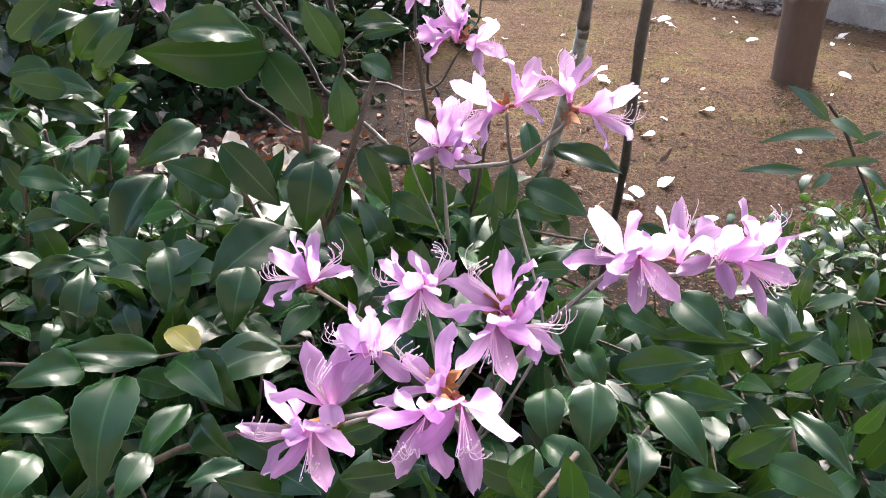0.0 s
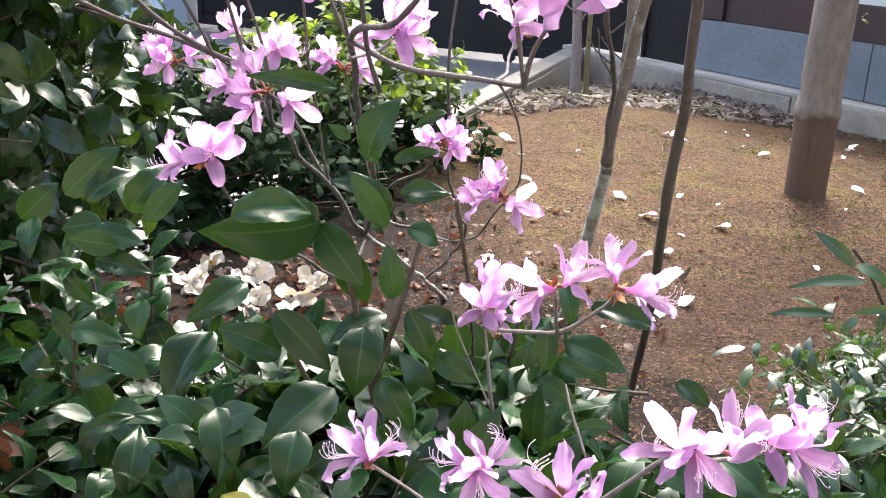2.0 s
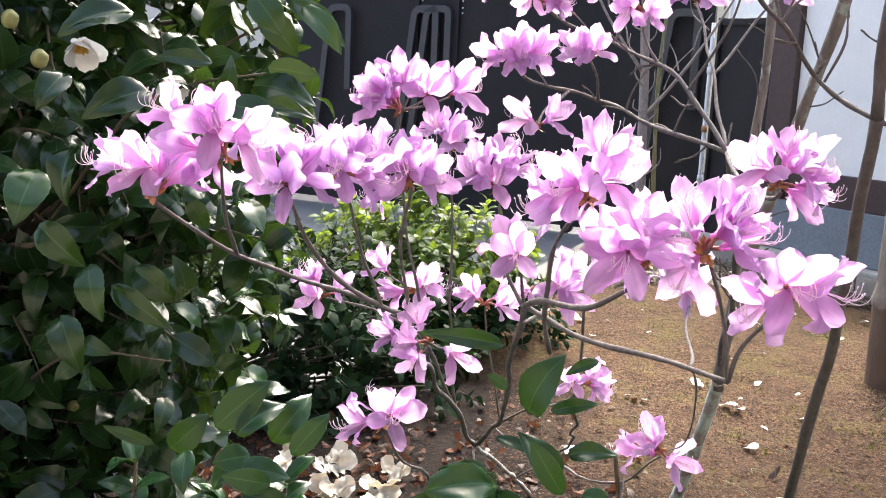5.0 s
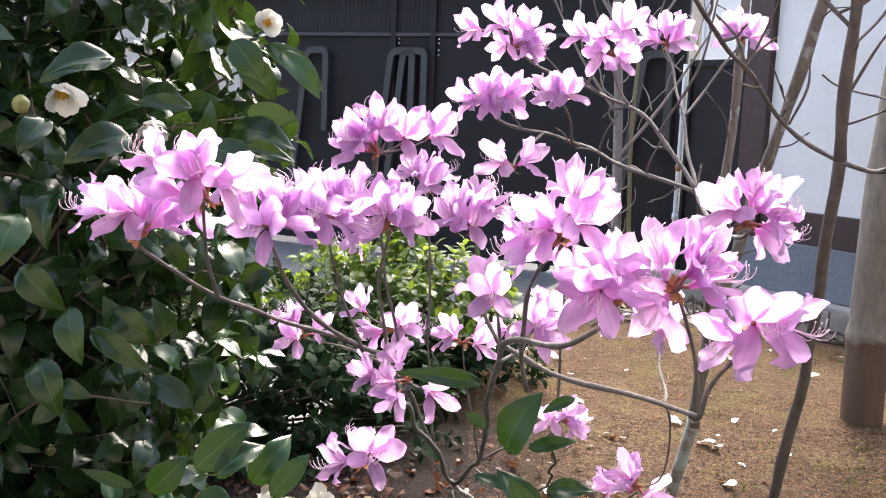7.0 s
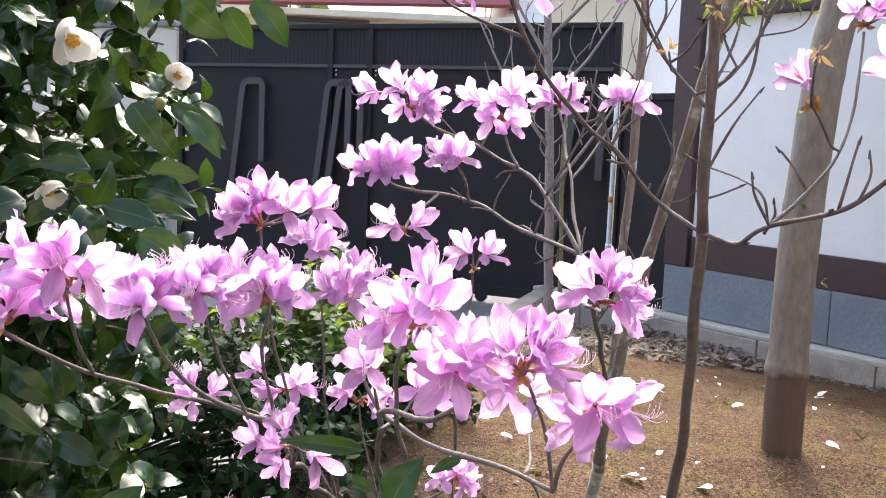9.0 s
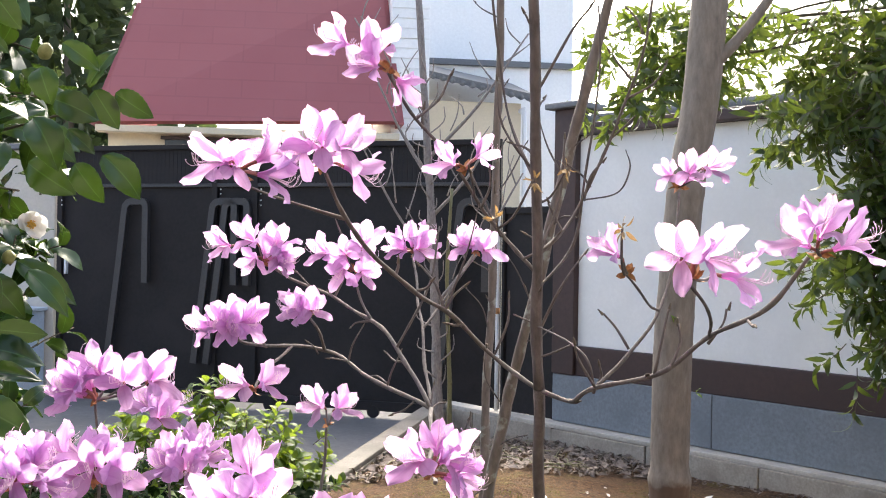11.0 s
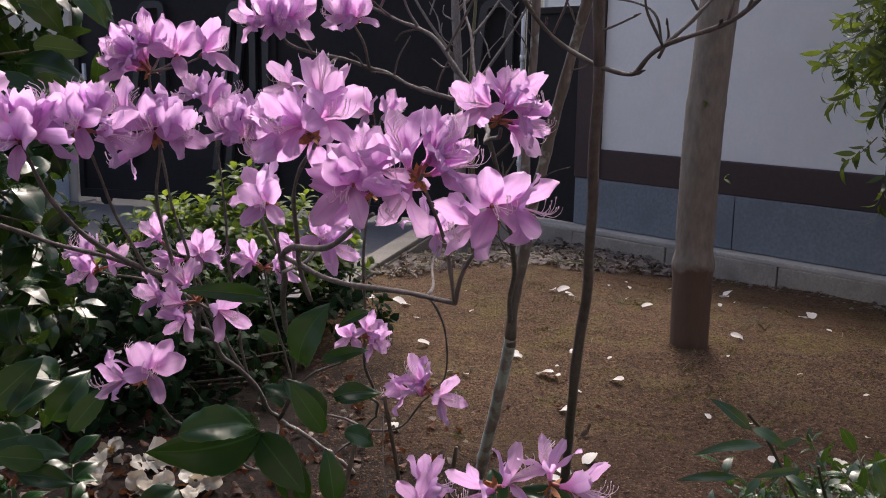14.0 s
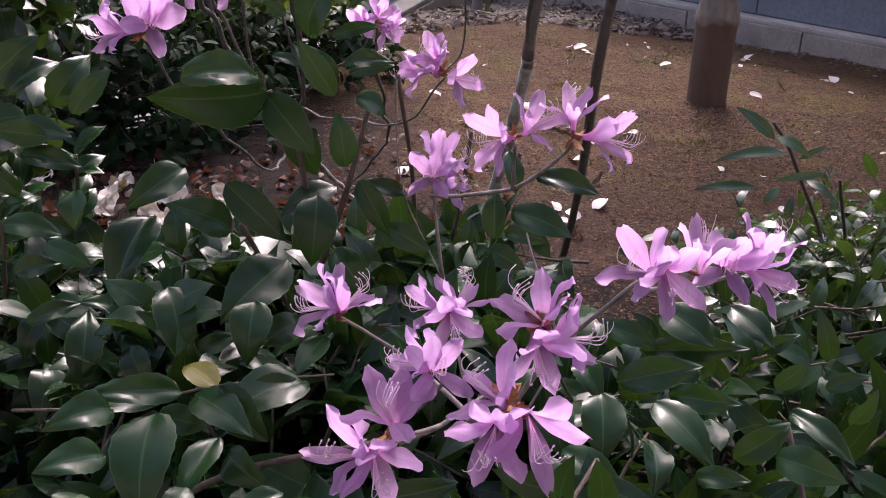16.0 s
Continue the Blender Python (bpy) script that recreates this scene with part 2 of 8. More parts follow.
M_YELLOW = leaf_material("yellowing_leaf", (0.20, 0.19, 0.04), (0.26, 0.24, 0.05), (0.5, 0.42, 0.08), 0.4, 0.25)
M_FARTREE = leaf_material("far_conifer_mass", (0.03, 0.045, 0.02), (0.05, 0.075, 0.03), (0.12, 0.17, 0.05), 0.7, 0.2, own=False)
M_TWIG = bark_material("twig_bark", (0.042, 0.033, 0.024), (0.115, 0.088, 0.063), 200.0)
M_GREENTWIG = plain("green_twig", (0.16, 0.15, 0.07), 0.6, 0, 120, 0.3, 0.2)
M_MOSS = leaf_material("moss", (0.07, 0.085, 0.018), (0.15, 0.155, 0.035), (0.2, 0.22, 0.04), 0.9, 0.1, own=False, gloss=0.05)
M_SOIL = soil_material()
M_CLOD = leaf_material("soil_crumb", (0.110, 0.066, 0.038), (0.260, 0.162, 0.094), (0.1, 0.06, 0.04), 0.95, 0.0, own=False, gloss=0.1)
M_MOULD = leaf_material("bark_mould", (0.030, 0.017, 0.012), (0.090, 0.052, 0.033), (0.1, 0.06, 0.04), 0.9, 0.0, own=False, gloss=0.15)
M_LITTER = leaf_material("dry_litter", (0.060, 0.044, 0.036), (0.27, 0.22, 0.185), (0.25, 0.17, 0.10), 0.85, 0.08, own=False)
M_RUST = leaf_material("withered_petal", (0.016, 0.010, 0.007), (0.150, 0.055, 0.025), (0.18, 0.07, 0.03), 0.75, 0.15, own=False)
M_SPENT = leaf_material("spent_camellia_petal", (0.46, 0.40, 0.30), (0.74, 0.71, 0.63), (0.6, 0.5, 0.36), 0.65, 0.15)
M_DRIED = leaf_material("dried_flower", (0.17, 0.115, 0.06), (0.40, 0.30, 0.17), (0.5, 0.3, 0.1), 0.7, 0.2, own=False)
M_FALLEN = leaf_material("fallen_petal", (0.66, 0.62, 0.56), (0.80, 0.78, 0.74), (0.85, 0.82, 0.76), 0.6, 0.2)
M_WHITE = leaf_material("camellia_petal", (0.76, 0.74, 0.70), (0.82, 0.81, 0.78), (0.90, 0.88, 0.82), 0.5, 0.3)
M_GOLD = plain("camellia_stamens", (0.72, 0.40, 0.045), 0.6, 0, 300, 0.4, 0.3, 0.001)
M_BUD = plain("camellia_bud", (0.28, 0.28, 0.11), 0.5, 0, 120, 0.25, 0.15, 0.001)
M_CONCRETE = plain("kerb_concrete", (0.36, 0.315, 0.255), 0.9, 0, 60, 0.25, 0.4, 0.003, (0.21, 0.18, 0.15))
M_CAP = plain("cap_mortar", (0.46, 0.42, 0.36), 0.9, 0, 50, 0.18, 0.3, 0.002, (0.30, 0.27, 0.24))
M_DARKKERB = plain("dark_kerb", (0.17, 0.155, 0.135), 0.92, 0, 60, 0.3, 0.5, 0.004, (0.10, 0.095, 0.075))
M_PANEL = plain("slate_panel", (0.185, 0.207, 0.230), 0.75, 0, 45, 0.22, 0.3, 0.002, (0.145, 0.163, 0.182))
M_BAND = plain("brown_band", (0.050, 0.026, 0.022), 0.55, 0, 30, 0.2, 0.15, 0.002, (0.037, 0.021, 0.018))
M_PLASTER = plain("white_plaster", (0.80, 0.79, 0.755), 0.9, 0, 35, 0.04, 0.2, 0.003, (0.74, 0.73, 0.69))
M_GATE = plain("gate_metal", (0.0140, 0.0120, 0.0122), 0.7, 0.0, 30, 0.25, 0.1, 0.001, (0.022, 0.0188, 0.0188))
M_GATE.node_tree.nodes["Principled BSDF"].inputs["Specular IOR Level"].default_value = 0.3
M_GATEBAR = plain("gate_bar", (0.040, 0.038, 0.039), 0.4, 0.2, 50, 0.2, 0.05)
M_STEEL = plain("white_steel", (0.66, 0.66, 0.66), 0.4, 0.1, 60, 0.1, 0.05)
M_PAVE = plain("yard_concrete", (0.135, 0.132, 0.13), 0.9, 0, 25, 0.2, 0.3, 0.003, (0.10, 0.098, 0.095))
M_ROOF = roof_material()
M_BEIGE = plain("beige_render", (0.62, 0.54, 0.40), 0.9, 0, 30, 0.08, 0.2, 0.002, (0.55, 0.48, 0.36))
M_HOUSE = plain("white_render", (0.84, 0.84, 0.82), 0.9, 0, 20, 0.06, 0.15, 0.003)
M_TILE = plain("grey_tile", (0.14, 0.145, 0.15), 0.6, 0, 40, 0.2, 0.2)
M_GLASS = plain("dark_pane", (0.03, 0.035, 0.04), 0.15, 0, 20, 0.1, 0.0)
M_BLUEBOX = plain("pale_blue_paint", (0.48, 0.56, 0.64), 0.6, 0, 40, 0.1, 0.1)


# ---- building helpers ----
def empty(name, at, label, category, group="", kind=""):
    ob = new(name)
    ob.empty_display_size = 0.05
    ob.matrix_world = Matrix.Translation(at)
    bpy.context.view_layer.update()
    return tagged(ob, label, category, group, kind)


def mesh(name, verts, faces, mat, uvs=None, smooth=True):
    me = bpy.data.meshes.new(name)
    me.from_pydata([tuple(v) for v in verts], [], faces)
    me.materials.append(mat)
    if uvs is not None:
        idx = np.empty(len(me.loops), dtype=np.int32)
        me.loops.foreach_get("vertex_index", idx)
        lay = me.uv_layers.new(name="UVMap")
        lay.data.foreach_set("uv", np.asarray(uvs, dtype=np.float32)[idx][:, :2].ravel())
    if smooth:
        me.polygons.foreach_set("use_smooth", [True] * len(me.polygons))
    me.update()
    return me


def place(name, me, parent=None, m=None, label="", kind=""):
    """An object of a mesh in world coordinates (or at the pose m), under a thing that keeps its own base."""
    ob = new(name, me)
    if parent is not None:
        ob.parent = parent
        ob.matrix_parent_inverse = Matrix.Translation(-Vector(parent.matrix_basis.translation))
    if m is not None:
        ob.matrix_basis = m
    return tagged(ob, label, kind=kind)


def part(name, bm, material, parent, label="", smooth=False):
    me = bpy.data.meshes.new(name)
    bm.to_mesh(me)
    bm.free()
    me.materials.append(material)
    if smooth:
        me.polygons.foreach_set("use_smooth", [True] * len(me.polygons))
    return place(name, me, parent, label=label)


def box(bm, m, size, bevel=0.0):
    r = bmesh.ops.create_cube(bm, size=1.0, matrix=m @ Matrix.Diagonal((*size, 1)))
    if bevel > 0:
        edges = list({e for v in r["verts"] for e in v.link_edges})
        bmesh.ops.bevel(bm, geom=edges, offset=bevel, segments=2, affect="EDGES", profile=0.6)
    return bm


def spline(points, per=5):
    pts = [Vector(p) for p in points]
    if len(pts) < 3:
        return [pts[0].lerp(pts[-1], i / per) for i in range(per + 1)]
    ext = [2 * pts[0] - pts[1]] + pts + [2 * pts[-1] - pts[-2]]
    out = []
    for i in range(1, len(ext) - 2):
        p0, p1, p2, p3 = ext[i - 1:i + 3]
        for k in range(per):
            t = k / per
            out.append(0.5 * ((2 * p1) + (p2 - p0) * t + (2 * p0 - 5 * p1 + 4 * p2 - p3) * t * t + (3 * p1 - p0 - 3 * p2 + p3) * t ** 3))
    return out + [pts[-1]]


def tube_data(points, r0, r1, sides=7, per=5, knobs=0.12, wobble=0.0, verts=None, faces=None, uvs=None):
    verts = [] if verts is None else verts
    faces = [] if faces is None else faces
    line = spline(points, per)
    n = len(line)
    start = len(verts)
    side = Vector((0.31, 0.77, 0.55))
    for i, p in enumerate(line):
        t = i / (n - 1)
        d = (line[min(i + 1, n - 1)] - line[max(i - 1, 0)]).normalized()
        a = d.cross(side)
        if a.length < 0.05:
            a = d.cross(Vector((1, 0, 0)))
        a.normalize()
        b = d.cross(a)
        q = p + wobble * Vector((noise.noise(p * 9), noise.noise(p * 9 + Vector((7, 0, 0))), noise.noise(p * 9 + Vector((0, 5, 0)))))
        r = (r0 + (r1 - r0) * t) * (1 + knobs * noise.noise(p * 60) + knobs * max(0, noise.noise(p * 23)))
        for k in range(sides):
            w = 2 * math.pi * k / sides
            verts.append(q + (a * math.cos(w) + b * math.sin(w)) * r)
    for i in range(n - 1):
        for k in range(sides):
            faces.append((start + i * sides + k, start + i * sides + (k + 1) % sides, start + (i + 1) * sides + (k + 1) % sides, start + (i + 1) * sides + k))
    faces.append(tuple(start + k for k in reversed(range(sides))))
    faces.append(tuple(start + (n - 1) * sides + k for k in range(sides)))
    return verts, faces


def stem(parent, points, r0, r1, mat, name="branch", sides=8, per=6, knobs=0.14, wobble=0.004, label=""):
    v, f = tube_data(points, r0, r1, sides, per, knobs, wobble)
    return place(name, mesh(name, v, f, mat), parent, label=label)


# ---- leaves ----
def leaf_shape(rng, wide=0.45, fold=0.25, arch=0.12, curl=0.05, point=1.0, rows=7, cols=4, serrate=0.0, wave=0.012):
    """A blade one unit long along +x, its upper side to +z: midrib folded, tip drawn out."""
    v, f, uv = [], [], []
    for i in range(rows + 1):
        t = i / rows
        half = wide * 0.5 * (math.sin(math.pi * min(1, t * 0.97 + 0.03) ** 0.86) ** 0.68) * (1 - 0.35 * t ** 6 * point)
        if i in (0,):
            half = 0.012
        if i == rows:
            half = 0.004
        z0 = -arch * (t - 0.3) ** 2 * 1.6 - curl * max(0, t - 0.75) * 3
        for j in range(cols + 1):
            s = 2 * j / cols - 1
            h = half * (1 + (serrate * (0.5 if i % 2 else -0.5) if abs(s) > 0.9 else 0.0))
            v.append((t, s * h, z0 + math.sqrt(s * s + 0.03) * h * fold - s * s * h * fold * 0.55 + wave * math.sin(9 * t + 2.2 * s + rng.random() * 0.6) * abs(s)))
            uv.append((t, 0.5 + 0.5 * s))
    for i in range(rows):
        for j in range(cols):
            a = i * (cols + 1) + j
            f.append((a, a + cols + 1, a + cols + 2, a + 1))
    return v, f, uv


def turned(x, z):
    """Axes with +x along x and +z near z."""
    x = Vector(x).normalized()
    z = Vector(z)
    z = (z - x * z.dot(x))
    if z.length < 1e-4:
        z = x.orthogonal()
    z.normalize()
    y = z.cross(x)
    return Matrix((x, y, z)).transposed()


def leaf_pose(at, along, normal, length, wide=1.0):
    return Matrix.Translation(at) @ turned(along, normal).to_4x4() @ Matrix.Diagonal((length, length * wide, length, 1))


LEAF_RNG = random.Random(3)
CAMELLIA_SHAPES = [leaf_shape(LEAF_RNG, 0.50 + 0.03 * (i % 3), 0.22 + 0.12 * i, 0.10 + 0.13 * (i % 3), 0.05 + 0.05 * (i % 2), rows=15, cols=8, serrate=0.05, wave=0.012 + 0.006 * i) for i in range(6)]
SMALL_SHAPES = [leaf_shape(LEAF_RNG, 0.5, 0.3, 0.15 + 0.1 * i, 0.05, rows=3, cols=2) for i in range(3)]
MASS_SHAPES = [leaf_shape(LEAF_RNG, 0.54, 0.25 + 0.12 * i, 0.08 + 0.12 * i, 0.08, rows=6, cols=4, wave=0.03) for i in range(4)]
ROUND_SHAPES = [leaf_shape(LEAF_RNG, 0.62, 0.25, 0.15 + 0.1 * i, 0.05, rows=3, cols=2) for i in range(3)]
SLIM_SHAPES = [leaf_shape(LEAF_RNG, 0.36, 0.35, 0.10 + 0.1 * i, 0.08, rows=5, cols=4) for i in range(3)]
NARROW_SHAPES = [leaf_shape(LEAF_RNG, 0.27, 0.35, 0.1 + 0.2 * i, 0.1, rows=4, cols=2) for i in range(3)]
CAMELLIA_LEAVES = [mesh("leaf", v, f, M_CAMELLIA, uv) for v, f, uv in CAMELLIA_SHAPES]
OLD_LEAVES = [mesh("leaf", v, f, M_OLD, uv) for v, f, uv in CAMELLIA_SHAPES]
TEA_LEAVES = [mesh("leaf", v, f, M_TEA, uv) for v, f, uv in SLIM_SHAPES]
SLIM_LEAVES = [mesh("leaf", v, f, M_CAMELLIA, uv) for v, f, uv in SLIM_SHAPES]
YOUNG_LEAVES = [mesh("leaf", v, f, M_YOUNG, uv) for v, f, uv in ROUND_SHAPES]
NARROW_LEAVES = [mesh("leaf", v, f, M_BAMBOO, uv) for v, f, uv in NARROW_SHAPES]
YELLOW_LEAF = mesh("leaf", *CAMELLIA_SHAPES[1][:2], M_YELLOW, CAMELLIA_SHAPES[1][2])


def leaf_at(parent, base, tip, normal, wide, me=None):
    base, tip = Vector(base), Vector(tip)
    me = me or CAMELLIA_LEAVES[LEAF_RNG.randrange(6)]
    place("leaf", me, parent, leaf_pose(base, tip - base, normal, (tip - base).length * 1.04, wide / 0.5))


class Mass:
    """Many leaves as one mesh."""

    def __init__(self):
        self.v, self.f, self.uv = [], [], []

    def put(self, shape, m):
        v, f, uv = shape
        k = len(self.v)
        self.v += [m @ Vector(p) for p in v]
        self.f += [tuple(i + k for i in q) for q in f]
        self.uv += uv

    def done(self, name, mat, parent=None, label="", kind="stuff"):
        return place(name, mesh(name, self.v, self.f, mat, self.uv), parent, label=label, kind=kind)


def unit(rng):
    while True:
        p = Vector((rng.uniform(-1, 1), rng.uniform(-1, 1), rng.uniform(-1, 1)))
        if 0.05 < p.length < 1:
            return p.normalized()


def shoot(rng, base, way, length, count, size, sink, twigs, droop=0.2, spread=0.9, up=0.5, wide=1.0):
    """A leafy shoot: leaves turn round the twig, the last ones crowd at its tip. sink(at, along, normal, size) takes each leaf."""
    way = Vector(way).normalized()
    end = Vector(base) + way * length
    midp = Vector(base).lerp(end, 0.5) + unit(rng) * length * 0.06
    tube_data([base, midp, end], 0.0016 + size * 0.012, 0.0011, 5, 3, 0.1, 0, *twigs)
    turn = rng.random() * 6.28
    side = way.orthogonal().normalized()
    for i in range(count):
        t = 0.15 + 0.85 * (i + rng.random() * 0.5) / count
        turn += 2.4 + rng.uniform(-0.3, 0.3)
        out = Matrix.Rotation(turn, 3, way) @ side
        lift = 0.25 + 0.75 * t
        along = (out * spread + way * lift * 0.75 + Vector((0, 0, up * 0.25 - droop * rng.random()))).normalized()
        normal = (Vector((0, 0, up)) + way * 0.5 - out * 0.25 + unit(rng) * 0.35)
        p = Vector(base).lerp(end, t)
        sink(p, along, normal, size * rng.uniform(0.7, 1.15))


# ---- ground ----
WALL_AT, WALL_WAY, WALL_BACK = Vector((2.80, 6.362, 0)), Vector((0.5592, -0.829, 0)), Vector((0.829, 0.5592, 0))
GATE_AT = Vector((1.756, 8.8, 0))
GATE_WAY = Vector((math.cos(radians(25)), -math.sin(radians(25)), 0))
GATE_BACK = Vector((math.sin(radians(25)), math.cos(radians(25)), 0))
CORNER = WALL_AT - WALL_WAY * 2.85
EDGE_WAY = Vector((-0.357, -0.934, 0)).normalized()
EDGE_BACK = Vector((-0.934, 0.357, 0)).normalized()
YARD = -0.34


def smooth(a, b, x):
    t = max(0.0, min(1.0, (x - a) / (b - a)))
    return t * t * (3 - 2 * t)


def height(x, y):
    """The planting bed: a low mound that falls towards its kerbs."""
    p = Vector((x, y, 0))
    d1 = -(p - WALL_AT).dot(WALL_BACK)
    d2 = -(p - CORNER).dot(EDGE_BACK)
    z = -0.235 * (1 - smooth(0.1, 2.2, d1)) - 0.14 * (1 - smooth(0.1, 1.2, d2)) * smooth(4.5, 6.0, y)
    z += 0.025 * noise.noise(Vector((x * 1.3, y * 1.3, 0))) + 0.012 * noise.noise(Vector((x * 5, y * 5, 3))) + 0.006 * noise.noise(Vector((x * 19, y * 19, 5)))
    if d1 < 0.06 or d2 < 0.06:
        z = -0.6
    return max(z, -0.36) if z > -0.5 else z


def bed():
    xs = np.concatenate([np.linspace(-7, -1.6, 40), np.linspace(-1.56, 3.4, 166), np.linspace(3.45, 7, 30)])
    ys = np.concatenate([np.linspace(-4, 0.9, 40), np.linspace(0.94, 9.4, 260)])
    v = [(x, y, height(x, y)) for y in ys for x in xs]
    w = len(xs)
    f = [(j * w + i, j * w + i + 1, (j + 1) * w + i + 1, (j + 1) * w + i) for j in range(len(ys) - 1) for i in range(w - 1)]
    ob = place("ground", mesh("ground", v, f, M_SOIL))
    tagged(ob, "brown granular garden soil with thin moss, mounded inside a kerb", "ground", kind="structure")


def yard():
    bm = bmesh.new()
    bmesh.ops.create_grid(bm, x_segments=8, y_segments=8, size=400, matrix=Matrix.Translation((0, 0, YARD)))
    ob = part("pavement", bm, M_PAVE, None)
    tagged(ob, "pale grey concrete yard behind the planting bed", "pavement", kind="structure")


bed()
yard()


# ---- garden wall, kerbs, gate ----
def on(at, way, back, s, off, z):
    p = at + way * s + back * off
    return Vector((p.x, p.y, z))


def slab(parent, name, at, way, back, s0, s1, off0, off1, z0, z1, mat, bevel=0.004, label=""):
    bm = bmesh.new()
    c = on(at, way, back, (s0 + s1) / 2, (off0 + off1) / 2, (z0 + z1) / 2)
    m = Matrix.Translation(c) @ Matrix((way, back, Vector((0, 0, 1)))).transposed().to_4x4()
    box(bm, m, (abs(s1 - s0), abs(off1 - off0), abs(z1 - z0)), bevel)
    return part(name, bm, mat, parent, label)


def garden_wall():
    w = empty("wall_garden", on(WALL_AT, WALL_WAY, WALL_BACK, 1.0, 0.1, -0.1), "white plastered garden wall with brown band and slate panels", "wall", kind="structure")
    A = (WALL_AT, WALL_WAY, WALL_BACK)
    slab(w, "plaster", *A, -1.245, 9.0, 0.035, 0.19, 0.547, 2.20, M_PLASTER, 0.003, "off-white plaster field")
    slab(w, "band", *A, -1.245, 9.0, 0.012, 0.19, 0.312, 0.545, M_BAND, 0.006, "dark brown band")
    slab(w, "coping", *A, -1.30, 9.0, -0.05, 0.28, 2.202, 2.29, M_BAND, 0.012)
    slab(w, "coping_ridge", *A, -1.30, 9.0, 0.04, 0.19, 2.29, 2.37, M_TILE, 0.03)
    slab(w, "post", *A, -1.47, -1.247, -0.02, 0.24, 0.314, 2.42, M_BAND, 0.008, "dark brown end post")
    slab(w, "post_cap", *A, -1.53, -1.19, -0.08, 0.30, 2.422, 2.47, M_TILE, 0.012)
    slab(w, "core", *A, -1.46, 9.0, 0.03, 0.18, -0.40, 0.310, M_CONCRETE, 0.0)
    edges = [-1.465, 0.0] + [1.35 * i for i in range(1, 7)]
    for a, b in zip(edges, edges[1:]):
        slab(w, "panel", *A, a + 0.004, b - 0.004, -0.012, 0.028, -0.062, 0.310, M_PANEL, 0.004)


def kerb(name, at, way, back, s0, s1, label, stone=None, top=None, joint=0.43):
    k = empty(name, on(at, way, back, (s0 + s1) / 2, -0.08, -0.3), label, "kerb", kind="structure")
    cuts = [s0] + [c for c in (joint + 0.895 * i for i in range(-4, 17)) if s0 + 0.2 < c < s1 - 0.2] + [s1]
    for i, (a, b) in enumerate(zip(cuts, cuts[1:])):
        d = 0.004 * math.sin(i * 2.3)
        slab(k, "block", at, way, back, a + 0.005, b - 0.005, -0.135 + d, 0.02, -0.50, -0.104 + d * 0.6, stone or M_CONCRETE, 0.008)
    slab(k, "cap", at, way, back, s0, s1, -0.128, 0.028, -0.104, -0.068, top or M_CAP, 0.010, "mortar capping")
    return k


